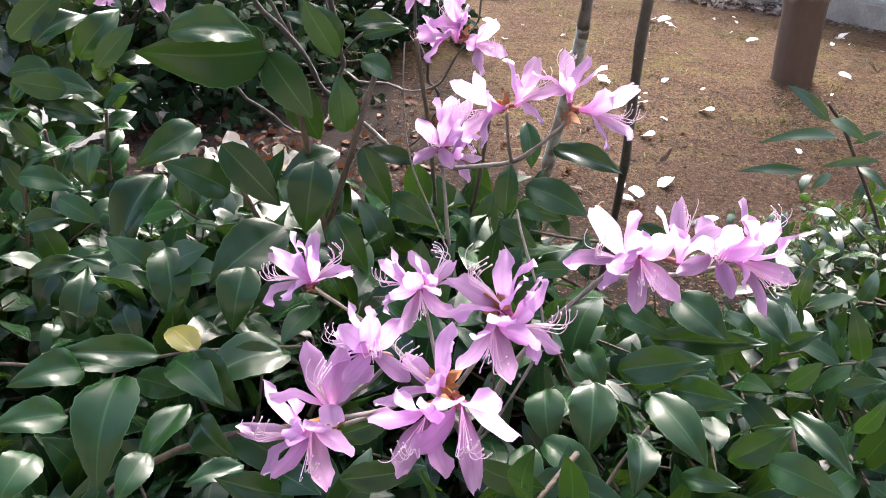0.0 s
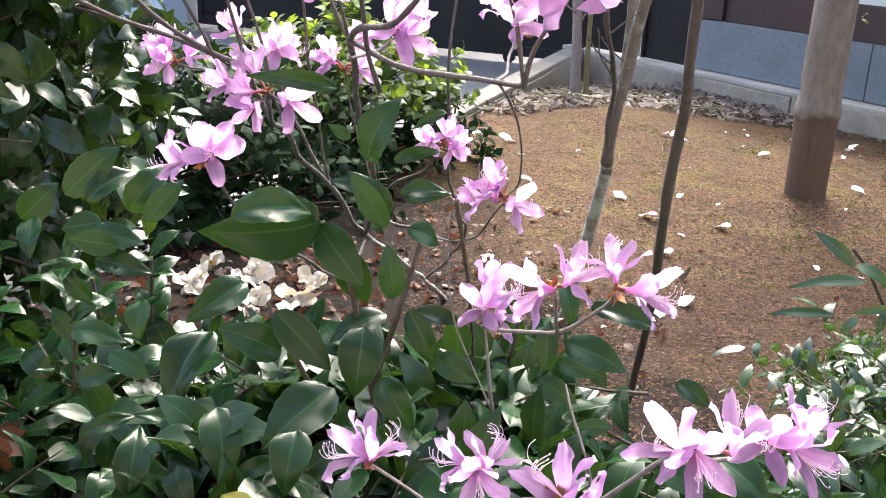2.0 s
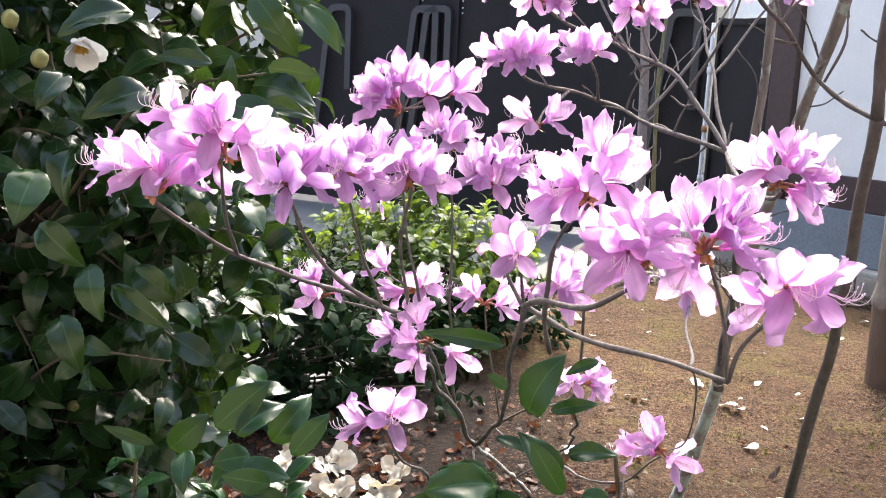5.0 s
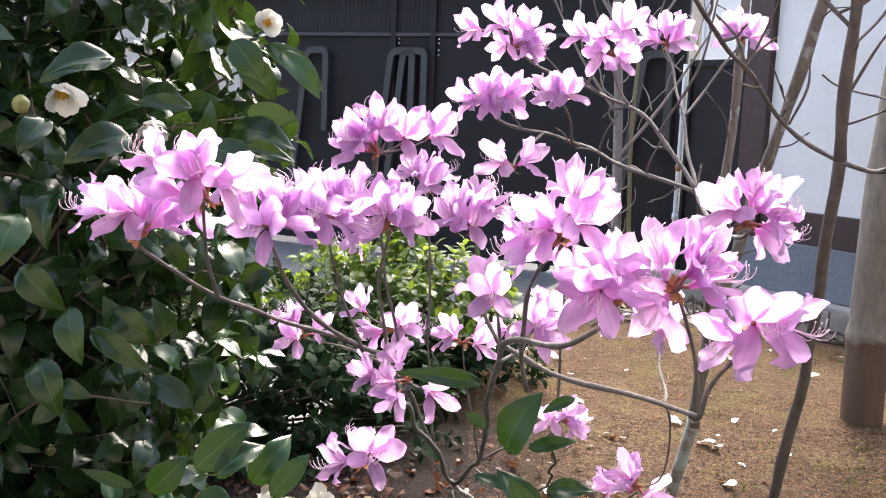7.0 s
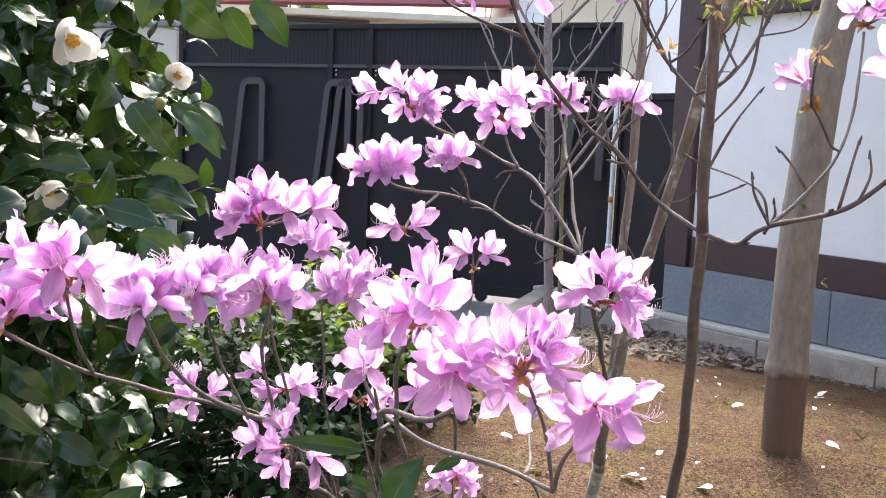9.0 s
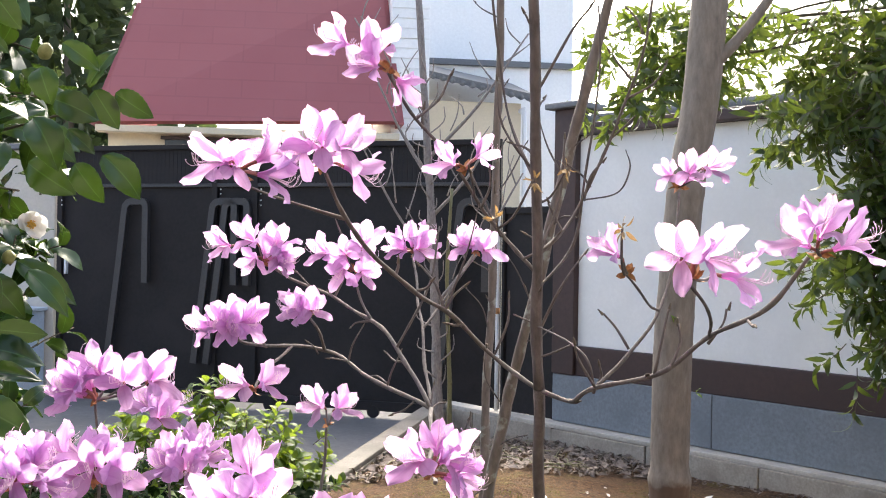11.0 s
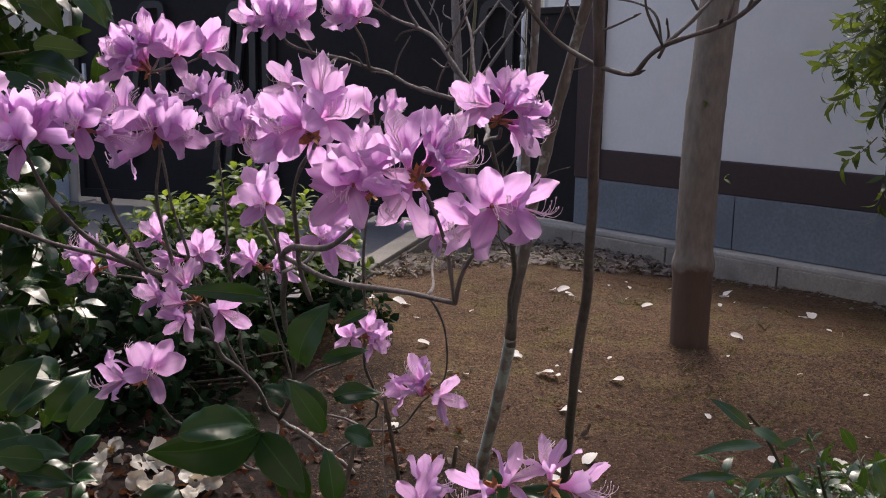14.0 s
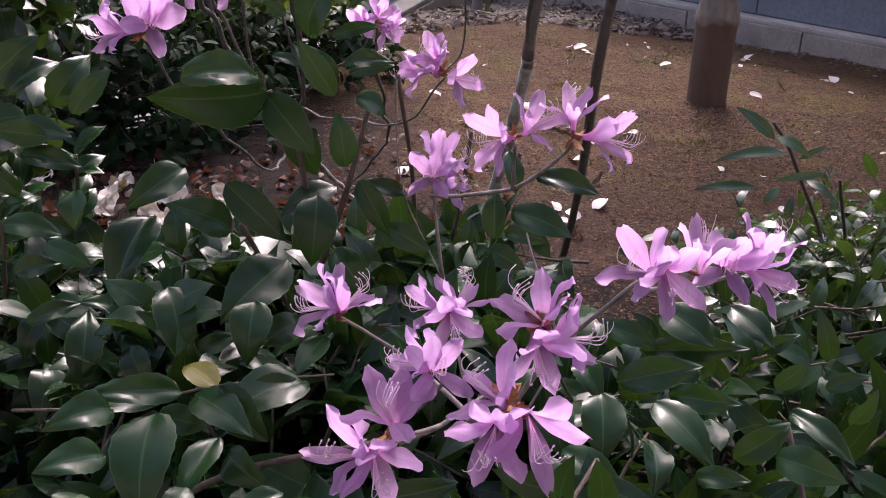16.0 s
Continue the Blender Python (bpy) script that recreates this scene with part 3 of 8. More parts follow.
def gate():
    A = (GATE_AT, GATE_WAY, GATE_BACK)
    g = tagged(empty("sliding_gate", on(*A, -2.2, 0, YARD), "tall black metal yard gate with ribbed top strip, closed", "gate"))
    L, R = -4.82, 0.03
    slab(g, "sheet", *A, L, R, 0.03, 0.05, -0.26, 2.29, M_GATE, 0.0, "black sheet metal")
    for z0, z1 in ((1.885, 1.92), (2.27, 2.32), (-0.27, -0.18)):
        slab(g, "rail", *A, L, R, -0.012, 0.048, z0, z1, M_GATEBAR if z1 == 1.92 else M_GATE, 0.004)
    for s in (L + 0.03, -2.94, -2.49, R - 0.03):
        slab(g, "stile", *A, s - 0.03, s + 0.03, -0.016, 0.05, -0.26, 2.30, M_GATE, 0.004)
    bm = bmesh.new()
    box(bm, Matrix.Identity(4), (0.0465, 0.010, 0.35), 0.002)
    rib = bpy.data.meshes.new("slat")
    bm.to_mesh(rib)
    bm.free()
    rib.materials.append(M_GATE)
    turn = Matrix((GATE_WAY, GATE_BACK, Vector((0, 0, 1)))).transposed().to_4x4()
    s = L + 0.06
    while s < R - 0.04:
        place("slat", rib, g, Matrix.Translation(on(*A, s, 0.027, 2.095)) @ turn)
        s += 0.048
    for s in (-3.90, -2.88, -2.74, -0.29):
        pts = [(-0.25, 0.10), (-0.12, 1.1), (-0.06, 1.62), (-0.035, 1.705), (0.02, 1.735), (0.14, 1.735), (0.185, 1.70), (0.19, 1.55), (0.19, 0.9)]
        line = spline([on(*A, s + a, -0.05, z) for a, z in pts], 5)
        bm = bmesh.new()
        prev = None
        for i, p in enumerate(line):
            d = (line[min(i + 1, len(line) - 1)] - line[max(i - 1, 0)]).normalized()
            side = GATE_BACK.cross(d).normalized()
            ring = [bm.verts.new(p + side * x + GATE_BACK * y) for x, y in ((-0.034, -0.02), (0.034, -0.02), (0.034, 0.03), (-0.034, 0.03))]
            if prev:
                for k in range(4):
                    bm.faces.new((prev[k], prev[(k + 1) % 4], ring[(k + 1) % 4], ring[k]))
            else:
                bm.faces.new(ring[::-1])
            prev = ring
        bm.faces.new(prev)
        part("brace", bm, M_GATEBAR, g, "bent grey steel brace")
    for s in (-4.5, -3.4, -2.3, -1.2, -0.2):
        bm = bmesh.new()
        m = Matrix.Translation(on(*A, s, 0.0, -0.278)) @ turn @ pose(0, 0, 0, 90)
        bmesh.ops.create_cone(bm, segments=16, radius1=0.06, radius2=0.06, depth=0.04, cap_ends=True, matrix=m)
        part("wheel", bm, M_GATE, g)
    for z in (1.70, 1.75, 1.815, 1.86):
        for ds in (-2.865, -2.415, -4.76):
            bm = bmesh.new()
            bmesh.ops.create_icosphere(bm, subdivisions=1, radius=0.009, matrix=Matrix.Translation(on(*A, ds, -0.02, z)))
            part("rivet", bm, M_STEEL, g)
    # handle
    slab(g, "handle", *A, -4.70, -4.67, -0.05, -0.012, 0.97, 1.14, M_STEEL, 0.006, "pale steel pull handle")


def side_door():
    A = (WALL_AT, WALL_WAY, WALL_BACK)
    d = tagged(empty("side_door", on(*A, -1.8, 0.05, -0.06), "low black metal door between gate and garden wall, closed", "door"))
    slab(d, "leaf", *A, -2.02, -1.475, 0.02, 0.06, -0.066, 1.655, M_GATE, 0.004)
    slab(d, "jamb", *A, -2.05, -2.022, -0.01, 0.07, -0.066, 1.66, M_GATE, 0.005)
    slab(d, "rail", *A, -2.02, -1.475, 0.0, 0.022, 1.60, 1.65, M_GATE, 0.004)
    p = tagged(empty("white_pole", on(*A, -2.075, -0.03, -0.067), "thin white steel pole with dark clamps beside the gate", "pole"))
    v, f = tube_data([on(*A, -2.075, -0.03, z) for z in (-0.067, 0.8, 1.62)], 0.016, 0.016, 10, 3, 0)
    place("tube", mesh("tube", v, f, M_STEEL), p)
    for z in (0.35, 0.75, 1.22):
        v, f = tube_data([on(*A, -2.075, -0.03, z), on(*A, -2.075, -0.03, z + 0.05)], 0.022, 0.022, 10, 2, 0)
        place("clamp", mesh("clamp", v, f, M_SCALE if z == 0.75 else M_STEEL), p)


garden_wall()
kerb("kerb_wall", WALL_AT, WALL_WAY, WALL_BACK, -2.88, 9.0, "weathered concrete block kerb with mortar capping")
kerb("kerb_yard", CORNER, EDGE_WAY, EDGE_BACK, 0.03, 13.0, "dark grey concrete block kerb towards the yard", M_DARKKERB, M_DARKKERB)
gate()
side_door()


# ---- buildings behind ----
def flat(name, corners, mat, parent, label="", thick=0.0):
    bm = bmesh.new()
    vs = [bm.verts.new(c) for c in corners]
    fc = bm.faces.new(vs)
    if thick:
        r = bmesh.ops.extrude_face_region(bm, geom=[fc])
        bmesh.ops.translate(bm, verts=[g for g in r["geom"] if isinstance(g, bmesh.types.BMVert)], vec=fc.normal * -thick)
        bmesh.ops.recalc_face_normals(bm, faces=bm.faces)
    return part(name, bm, mat, parent, label)


def block(parent, name, lo, hi, mat, label="", bevel=0.01):
    bm = bmesh.new()
    box(bm, Matrix.Translation((Vector(lo) + Vector(hi)) / 2), Vector(hi) - Vector(lo), bevel)
    return part(name, bm, mat, parent, label)


def red_house():
    h = tagged(empty("house", (-0.5, 16, YARD), "beige rendered house with a steep maroon roof", "house"))
    block(h, "wall", (-2.72, 14.05, YARD), (1.22, 19, 2.92), M_BEIGE)
    flat("roof", [(-2.86, 13.8, 2.92), (1.31, 13.8, 3.05), (1.12, 14.9, 5.24), (-2.41, 14.9, 4.86)], M_ROOF, h, "matt maroon shingled slope", 0.08)
    flat("roof", [(1.31, 13.8, 3.05), (1.31, 19, 3.05), (1.12, 18, 5.24), (1.12, 14.9, 5.24)], M_ROOF, h, "", 0.08)
    flat("roof", [(-2.86, 19, 2.92), (-2.86, 13.8, 2.92), (-2.41, 14.9, 4.86), (-2.41, 18, 4.86)], M_ROOF, h, "", 0.08)
    flat("flat_roof", [(-2.41, 14.9, 4.86), (1.12, 14.9, 5.24), (1.12, 18, 5.24), (-2.41, 18, 4.86)], M_TILE, h, "", 0.05)
    block(h, "eave", (-2.84, 13.76, 2.83), (1.32, 14.0, 2.92), M_BEIGE)
    wing = block(h, "wing", (1.235, 14.3, YARD), (1.80, 18, 5.15), M_HOUSE)
    for k in range(34):
        block(wing, "siding", (1.235, 14.28, 0.1 + k * 0.148), (1.80, 14.299, 0.23 + k * 0.148), M_HOUSE, bevel=0.006)
    w = block(h, "window", (-1.95, 14.0, 2.25), (-0.75, 14.06, 2.77), M_GLASS)
    for z0, z1 in ((2.22, 2.26), (2.76, 2.81)):
        block(w, "frame", (-2.0, 13.96, z0), (-0.7, 14.02, z1), M_BAND, bevel=0.004)


def white_house():
    h = tagged(empty("house", (3.5, 19, YARD), "tall white rendered house with a dark string course", "house"))
    block(h, "wall", (2.25, 18, YARD), (5.03, 24, 8.2), M_HOUSE)
    block(h, "string_course", (2.23, 17.9, 4.72), (5.03, 18.0, 4.83), M_TILE)
    flat("roof", [(2.0, 17.6, 8.1), (5.2, 17.6, 8.1), (5.2, 21, 9.4), (2.0, 21, 9.4)], M_TILE, h, "", 0.12)
    a = tagged(empty("house", (2.4, 16, YARD), "low cream annexe with a grey tiled roof edge", "house"))
    block(a, "wall", (1.83, 16.2, YARD), (3.63, 17.8, 3.78), M_BEIGE)
    flat("roof", [(1.53, 15.9, 4.205), (3.78, 15.9, 3.79), (3.78, 17.8, 4.29), (1.53, 17.8, 4.70)], M_TILE, a, "", 0.1)
    for i in range(14):
        t = i / 13
        v, f = tube_data([(1.57 + 2.15 * t, 15.85, 4.22 - 0.42 * t), (1.57 + 2.15 * t, 17.6, 4.71 - 0.42 * t)], 0.05, 0.05, 6, 1, 0)
        place("roof_tile", mesh("roof_tile", v, f, M_TILE), a)
    v, f = tube_data([(3.58, 16.1, 3.6), (3.66, 16.05, 3.4), (3.66, 16.05, 0.2)], 0.04, 0.04, 8, 3, 0)
    place("downpipe", mesh("downpipe", v, f, M_STEEL), a)


def yard_wall():
    A = (GATE_AT, GATE_WAY, GATE_BACK)
    w = empty("wall_yard", on(*A, -5.6, 0.2, YARD), "pale beige rendered wall beside the yard gate", "wall", kind="structure")
    slab(w, "render", *A, -8.2, -4.86, 0.0, 0.3, YARD, 2.30, M_YARDWALL, 0.01)
    slab(w, "coping", *A, -8.2, -4.84, -0.05, 0.35, 2.302, 2.36, M_TILE, 0.01)
    b = tagged(empty("utility_box", on(*A, -5.35, -0.3, YARD), "pale blue painted utility box against the yard wall", "box"))
    slab(b, "body", *A, -5.80, -4.95, -0.42, -0.02, YARD + 0.002, 0.57, M_BLUEBOX, 0.02)
    slab(b, "lid", *A, -5.83, -4.92, -0.45, -0.01, 0.572, 0.61, M_BLUEBOX, 0.012)


def sky_block_wall():
    """A plain unseen wall with eave, added at the camera's back to block skylight."""
    w = empty("wall_sky_block", (0, -2.4, 0), "plain unseen wall behind the camera, added to block skylight", "wall", kind="structure")
    block(w, "render", (-9, -2.7, -0.3), (9, -2.3, 4.2), M_SKYBLOCK)
    block(w, "eave", (-9.3, -2.8, 4.202), (9.3, -1.8, 4.35), M_SKYBLOCK)


sky_block_wall()
red_house()
white_house()
yard_wall()


def far_trees():
    rng = random.Random(21)
    for i, (x, y, h, r) in enumerate(((-5.6, 24, 8.2, 2.2), (-7.6, 25, 9.4, 2.4), (-10.5, 27, 9, 3.0), (-4.2, 26, 10.0, 2.1))):
        t = tagged(empty("tree", (x, y, YARD), "distant dark green conifer behind the houses", "tree", group="distant trees"))
        stem(t, [(x, y, YARD), (x + 0.1, y, h * 0.5), (x, y, h * 0.9)], 0.22, 0.05, M_TRUNK, "trunk")
        mass = Mass()
        for k in range(1500):
            z = rng.uniform(0.15, 1.0)
            d = unit(rng)
            p = Vector((x + d.x * r * (1.15 - z * 0.75) * rng.uniform(0.5, 1), y + d.y * r * (1.15 - z * 0.75), z * h + d.z * 0.5))
            mass.put(SMALL_SHAPES[k % 3], leaf_pose(p, d + Vector((0, 0, -0.2)), unit(rng) + Vector((0, 0, 0.6)), rng.uniform(0.3, 0.6)))
        mass.done("crown", M_FARTREE, t)


far_trees()


# ---- garden trees ----
def young_tree():
    t = tagged(empty("tree", (1.508, 3.85, height(1.508, 3.85) - 0.03), "young broadleaf tree with smooth grey-brown trunk in bare soil", "tree"))
    pts = [(1.508, 3.85, -0.06), (1.508, 3.85, 0.03), (1.506, 3.85, 0.25), (1.508, 3.85, 0.75), (1.520, 3.85, 1.1), (1.562, 3.85, 1.6), (1.628, 3.85, 2.05), (1.70, 3.87, 3.1)]
    line = spline(pts, 26)
    v, f = [], []
    sides = 24
    for i, p in enumerate(line):
        z = p.z
        r = 0.083 - 0.004 * math.exp(-max(0, z) / 0.25) - 0.003 * z + 0.007 * math.exp(-((z - 0.35) / 0.035) ** 2) + 0.003 * (1 - smooth(0.33, 0.40, z)) - 0.003 * math.exp(-((z - 0.43) / 0.03) ** 2) + 0.003 * math.exp(-((z - 1.02) / 0.02) ** 2) + 0.003 * math.exp(-((z - 1.55) / 0.02) ** 2)
        for k in range(sides):
            a = 2 * math.pi * k / sides
            q = r * (1 + 0.05 * noise.noise(Vector((math.cos(a) * 2, math.sin(a) * 2, z * 3))) + 0.012 * noise.noise(Vector((math.cos(a) * 6, math.sin(a) * 6, z * 30))))
            v.append((p.x + math.cos(a) * q, p.y + math.sin(a) * q, z))
    for i in range(len(line) - 1):
        for k in range(sides):
            f.append((i * sides + k, i * sides + (k + 1) % sides, (i + 1) * sides + (k + 1) % sides, (i + 1) * sides + k))
    place("trunk", mesh("trunk", v, f, M_TRUNK), t)
    stem(t, [(1.63, 3.83, 2.06), (1.76, 3.80, 2.2), (1.91, 3.77, 2.42), (2.0, 3.74, 2.7)], 0.03, 0.014, M_TRUNK)
    rng = random.Random(4)
    for x, y, z in ((1.45, 3.78, 1.40), (1.58, 3.77, 0.72), (1.47, 3.77, 1.04)):
        for k in range(2):
            d = unit(rng)
            place("leaf", YOUNG_LEAVES[k], t, leaf_pose((x, y, z), (d.x, -abs(d.y), d.z), (0, -0.3, 1), 0.035))


def thin_tree():
    """Slim grey stems in front of the gate."""
    t = tagged(empty("tree", (0.90, 6.40, height(0.9, 6.4) - 0.02), "bare slim young tree with two grey stems near the gate", "tree"))
    stem(t, [(0.905, 6.40, -0.2), (0.87, 6.40, 0.5), (0.832, 6.40, 1.3), (0.775, 6.40, 2.1), (0.70, 6.40, 3.1)], 0.036, 0.022, M_GREYSTEM, "trunk", 10, 8)
    stem(t, [(0.97, 6.42, -0.2), (0.96, 6.42, 0.4), (0.93, 6.40, 1.1), (0.95, 6.38, 1.7)], 0.018, 0.010, M_GREENTWIG, "trunk", 8, 6)
    rng = random.Random(8)
    for z, dx, dz in ((0.9, 0.55, 0.9), (1.2, -0.5, 0.8), (1.5, 0.5, 0.7), (1.75, -0.45, 0.9), (1.9, 0.6, 0.8), (2.2, -0.5, 0.6)):
        x = 0.88 - 0.045 * z
        p = Vector((x, 6.4, z))
        e = p + Vector((dx, rng.uniform(-0.3, 0.1), dz))
        stem(t, [p, p.lerp(e, 0.5) + Vector((0, 0, -0.06)), e], 0.014, 0.005, M_GREYSTEM, sides=6, per=4)
        for k in range(6):
            q = p.lerp(e, 0.22 + 0.14 * k)
            w = Vector((dx * rng.uniform(0.05, 0.3) * (-1) ** k, rng.uniform(-0.08, 0.05), rng.uniform(0.12, 0.34)))
            stem(t, [q, q + w * 0.5 + Vector((rng.uniform(-0.04, 0.04), 0, 0)), q + w], 0.0055, 0.0025, M_GREYSTEM, "twig", sides=5, per=3, knobs=0.4)
    for k in range(26):
        z = 0.35 + 0.085 * k
        p = Vector((0.885 - 0.05 * z, 6.38, z))
        w = Vector(((-1) ** k * rng.uniform(0.03, 0.12), rng.uniform(-0.08, 0.0), rng.uniform(0.05, 0.22)))
        stem(t, [p, p + w * 0.6 + Vector((w.x * 0.4, 0, -0.02)), p + w], 0.006, 0.0025, M_GREYSTEM, "twig", sides=5, per=3, knobs=0.4)


def hanging_tree():
    """Narrow-leaved evergreen that hangs before the white wall."""
    rng = random.Random(12)
    t = tagged(empty("tree", (3.55, 4.35, height(3.5, 4.3) - 0.02), "evergreen tree with drooping narrow leaves before the white wall", "tree"))
    stem(t, [(3.55, 4.35, -0.2), (3.5, 4.35, 1.0), (3.4, 4.4, 2.4), (3.3, 4.4, 3.6)], 0.07, 0.04, M_TRUNK, "trunk")
    mass, twigs = Mass(), ([], [])
    count = 0
    tips = []
    for k in range(25):
        z = rng.uniform(1.75, 3.0)
        e = Vector((rng.uniform(2.0, 3.25), rng.uniform(4.0, 4.8), z + rng.uniform(-0.15, 0.2)))
        b = Vector((3.42, 4.4, z + 0.25))
        stem(t, [b, b.lerp(e, 0.5) + Vector((0, 0, 0.14)), e], 0.013, 0.004, M_TWIG, sides=6, per=5)
        tips += [b.lerp(e, f) + Vector((0, 0, 0.1 * f)) for f in (0.55, 0.75, 0.9, 1.0)]
    for k in range(30):
        x = rng.uniform(2.4, 3.5)
        e = Vector((x, rng.uniform(4.0, 4.6), rng.uniform(max(0.7, 1.55 - 2.6 * (x - 2.3)), 1.7)))
        b = Vector((3.1 + rng.uniform(-0.2, 0.2), 4.3, 2.0))
        stem(t, [b, b.lerp(e, 0.5) + Vector((-0.08, 0, 0.05)), e], 0.009, 0.003, M_TWIG, sides=6, per=5)
        tips += [b.lerp(e, f) for f in (0.35, 0.55, 0.75, 0.9, 1.0)]
    # thin sprays that reach over the wall's top
    for k in range(6):
        e = Vector((rng.uniform(1.42, 2.0), rng.uniform(4.7, 5.1), rng.uniform(1.95, 2.5)))
        b = Vector((2.35, 4.75, 2.35 + 0.3 * rng.random()))
        stem(t, [Vector((3.35, 4.4, 2.6)), b, b.lerp(e, 0.5) + Vector((0, 0, 0.08)), e], 0.009, 0.003, M_TWIG, sides=6, per=5)
        tips += [b.lerp(e, f) for f in (0.4, 0.7, 1.0)]

    def sink(p, along, normal, size):
        nonlocal count
        count += 1
        m = leaf_pose(p, along, normal, size)
        if count % 40 == 0 and count < 11600:
            place("leaf", NARROW_LEAVES[count % 3], t, m)
        else:
            mass.put(NARROW_SHAPES[count % 3], m)
    for p in tips:
        for k in range(5):
            d = unit(rng)
            way = Vector((d.x - 0.25, d.y * 0.7 - 0.15, d.z * 0.45 - 0.45))
            shoot(rng, p + unit(rng) * 0.12, way, rng.uniform(0.12, 0.28), 10, 0.10, sink, twigs, droop=0.6, spread=0.7, up=0.25)
    place("twig_growth", mesh("twig_growth", *twigs, M_TWIG), t)
    mass.done("foliage", M_BAMBOO_J, t)


def wall_tree():
    """Light green crown that shows over the wall."""
    rng = random.Random(15)
    at = on(WALL_AT, WALL_WAY, WALL_BACK, -1.3, 1.5, YARD)
    t = tagged(empty("tree", at, "light green leafy tree behind the garden wall", "tree"))
    stem(t, [at, at + Vector((0.05, 0, 1.6)), at + Vector((0, 0, 3.2))], 0.07, 0.03, M_TRUNK, "trunk")
    mass = Mass()
    twigs = ([], [])
    for k in range(60):
        d = unit(rng)
        p = at + Vector((d.x * 1.0, d.y * 0.8, 2.95 + d.z * 0.75))
        stem_b = at + Vector((0, 0, 2.2 + 0.6 * rng.random()))
        tube_data([stem_b, stem_b.lerp(p, 0.6) + Vector((0, 0, 0.08)), p], 0.01, 0.003, 5, 3, 0.1, 0, *twigs)
        for j in range(3):
            shoot(rng, p + unit(rng) * 0.1, unit(rng) + Vector((0, 0, -0.2)), 0.25, 7, 0.11, lambda p, a, n, s: mass.put(NARROW_SHAPES[1], leaf_pose(p, a, n, s)), twigs, 0.4, 0.8, 0.4)
    place("twig_growth", mesh("twig_growth", *twigs, M_TWIG), t)
    mass.done("foliage", M_BAMBOO_J, t)


young_tree()
thin_tree()
hanging_tree()
wall_tree()


# ---- camellias ----
def mass_sink(mass, parent, meshes, shapes, limit, keep):
    """Every keep-th leaf becomes a leaf of its own, up to limit; the rest join the mass."""
    state = [0, 0]

    def sink(p, along, normal, size):
        state[0] += 1
        m = leaf_pose(p, along, normal, size)
        if state[1] < limit and state[0] % keep == 0:
            state[1] += 1
            place("leaf", meshes[state[0] % len(meshes)], parent, m)
        else:
            mass.put(shapes[state[0] % len(shapes)], m)
    return sink


def hedge_top(x, y):
    if x > 0.12:
        h = min(0.55, 0.98 - (0.52 if x < 0.6 else 0.44) * y)
    elif x > -0.28:
        h = min(0.63, 1.13 - 0.50 * y)
    else:
        h = min(0.58, 1.06 - 0.42 * y)
    return h


def low_camellias():
    """Young camellias that grow into one another along the path."""
    made = {}
    spots = (("front", (-0.42, 0.62), "glossy dark green low camellia bush with toothed leaves"),
             ("right", (0.42, 0.72), "glossy dark green low camellia bush with upright shoots"),
             ("sprig", (-0.06, 0.92), "young camellia with large glossy leaves among azaleas"),
             ("left", (-0.62, 1.12), "dark green young camellia beside the tall camellia"),
             ("twig", (0.16, 1.02), "small glossy camellia shoot among azalea stems"),
             ("seedling", (-0.56, 1.45), "small camellia seedling above fallen petals"),
             ("midsprig", (0.02, 1.18), "slender camellia shoot with pale shining leaves"))
    for name, (x, y), label in spots:
        made[name] = tagged(empty("camellia_bush", (x, y, height(x, y)), label, "shrub", group="low camellias"))
    return made


BUSHES = low_camellias()
front, right, sprig, left, twig, seedling, midsprig = (BUSHES[k] for k in ("front", "right", "sprig", "left", "twig", "seedling", "midsprig"))


def fill_bush(parent, seed, x0, x1, y0, y1, count, floor=0.10, limit=110, keep=5, size=0.066, top=hedge_top, lean=(0, -0.1), meshes=None, shapes=None, rise=(0.35, 0.5), sunk=0.02):
    rng = random.Random(seed)
    mass, twigs = Mass(), ([], [])
    sink = mass_sink(mass, parent, meshes or CAMELLIA_LEAVES, shapes or MASS_SHAPES, limit, keep)
    root = parent.matrix_basis.translation
    for i in range(count):
        x, y = rng.uniform(x0, x1), rng.uniform(y0, y1)
        h = top(x, y)
        if h < floor + 0.05:
            continue
        z = h - abs(rng.gauss(0, 0.13)) - sunk
        if z < floor:
            z = rng.uniform(floor, max(floor + 0.02, h - 0.05))
        d = unit(rng)
        way = Vector((d.x * 0.8 + lean[0], d.y * 0.8 + lean[1], rise[0] + rise[1] * rng.random()))
        n = rng.uniform(0.07, 0.15)
        p = Vector((x, y, z)) - way.normalized() * n
        shoot(rng, p, way, n, rng.choice((5, 6, 7)), size, sink, twigs, 0.5, 0.9, 0.55)
        if i % 15 == 0:
            tube_data([(root.x + rng.uniform(-0.12, 0.12), root.y + rng.uniform(-0.1, 0.1), root.z), ((root.x + x) / 2, (root.y + y) / 2, z * 0.5), p], 0.0036, 0.002, 6, 4, 0.15, 0.003, *twigs)
    place("branchwork", mesh("branchwork", *twigs, M_TWIG), parent)
    mass.done("foliage", M_CAMELLIA_J, parent)


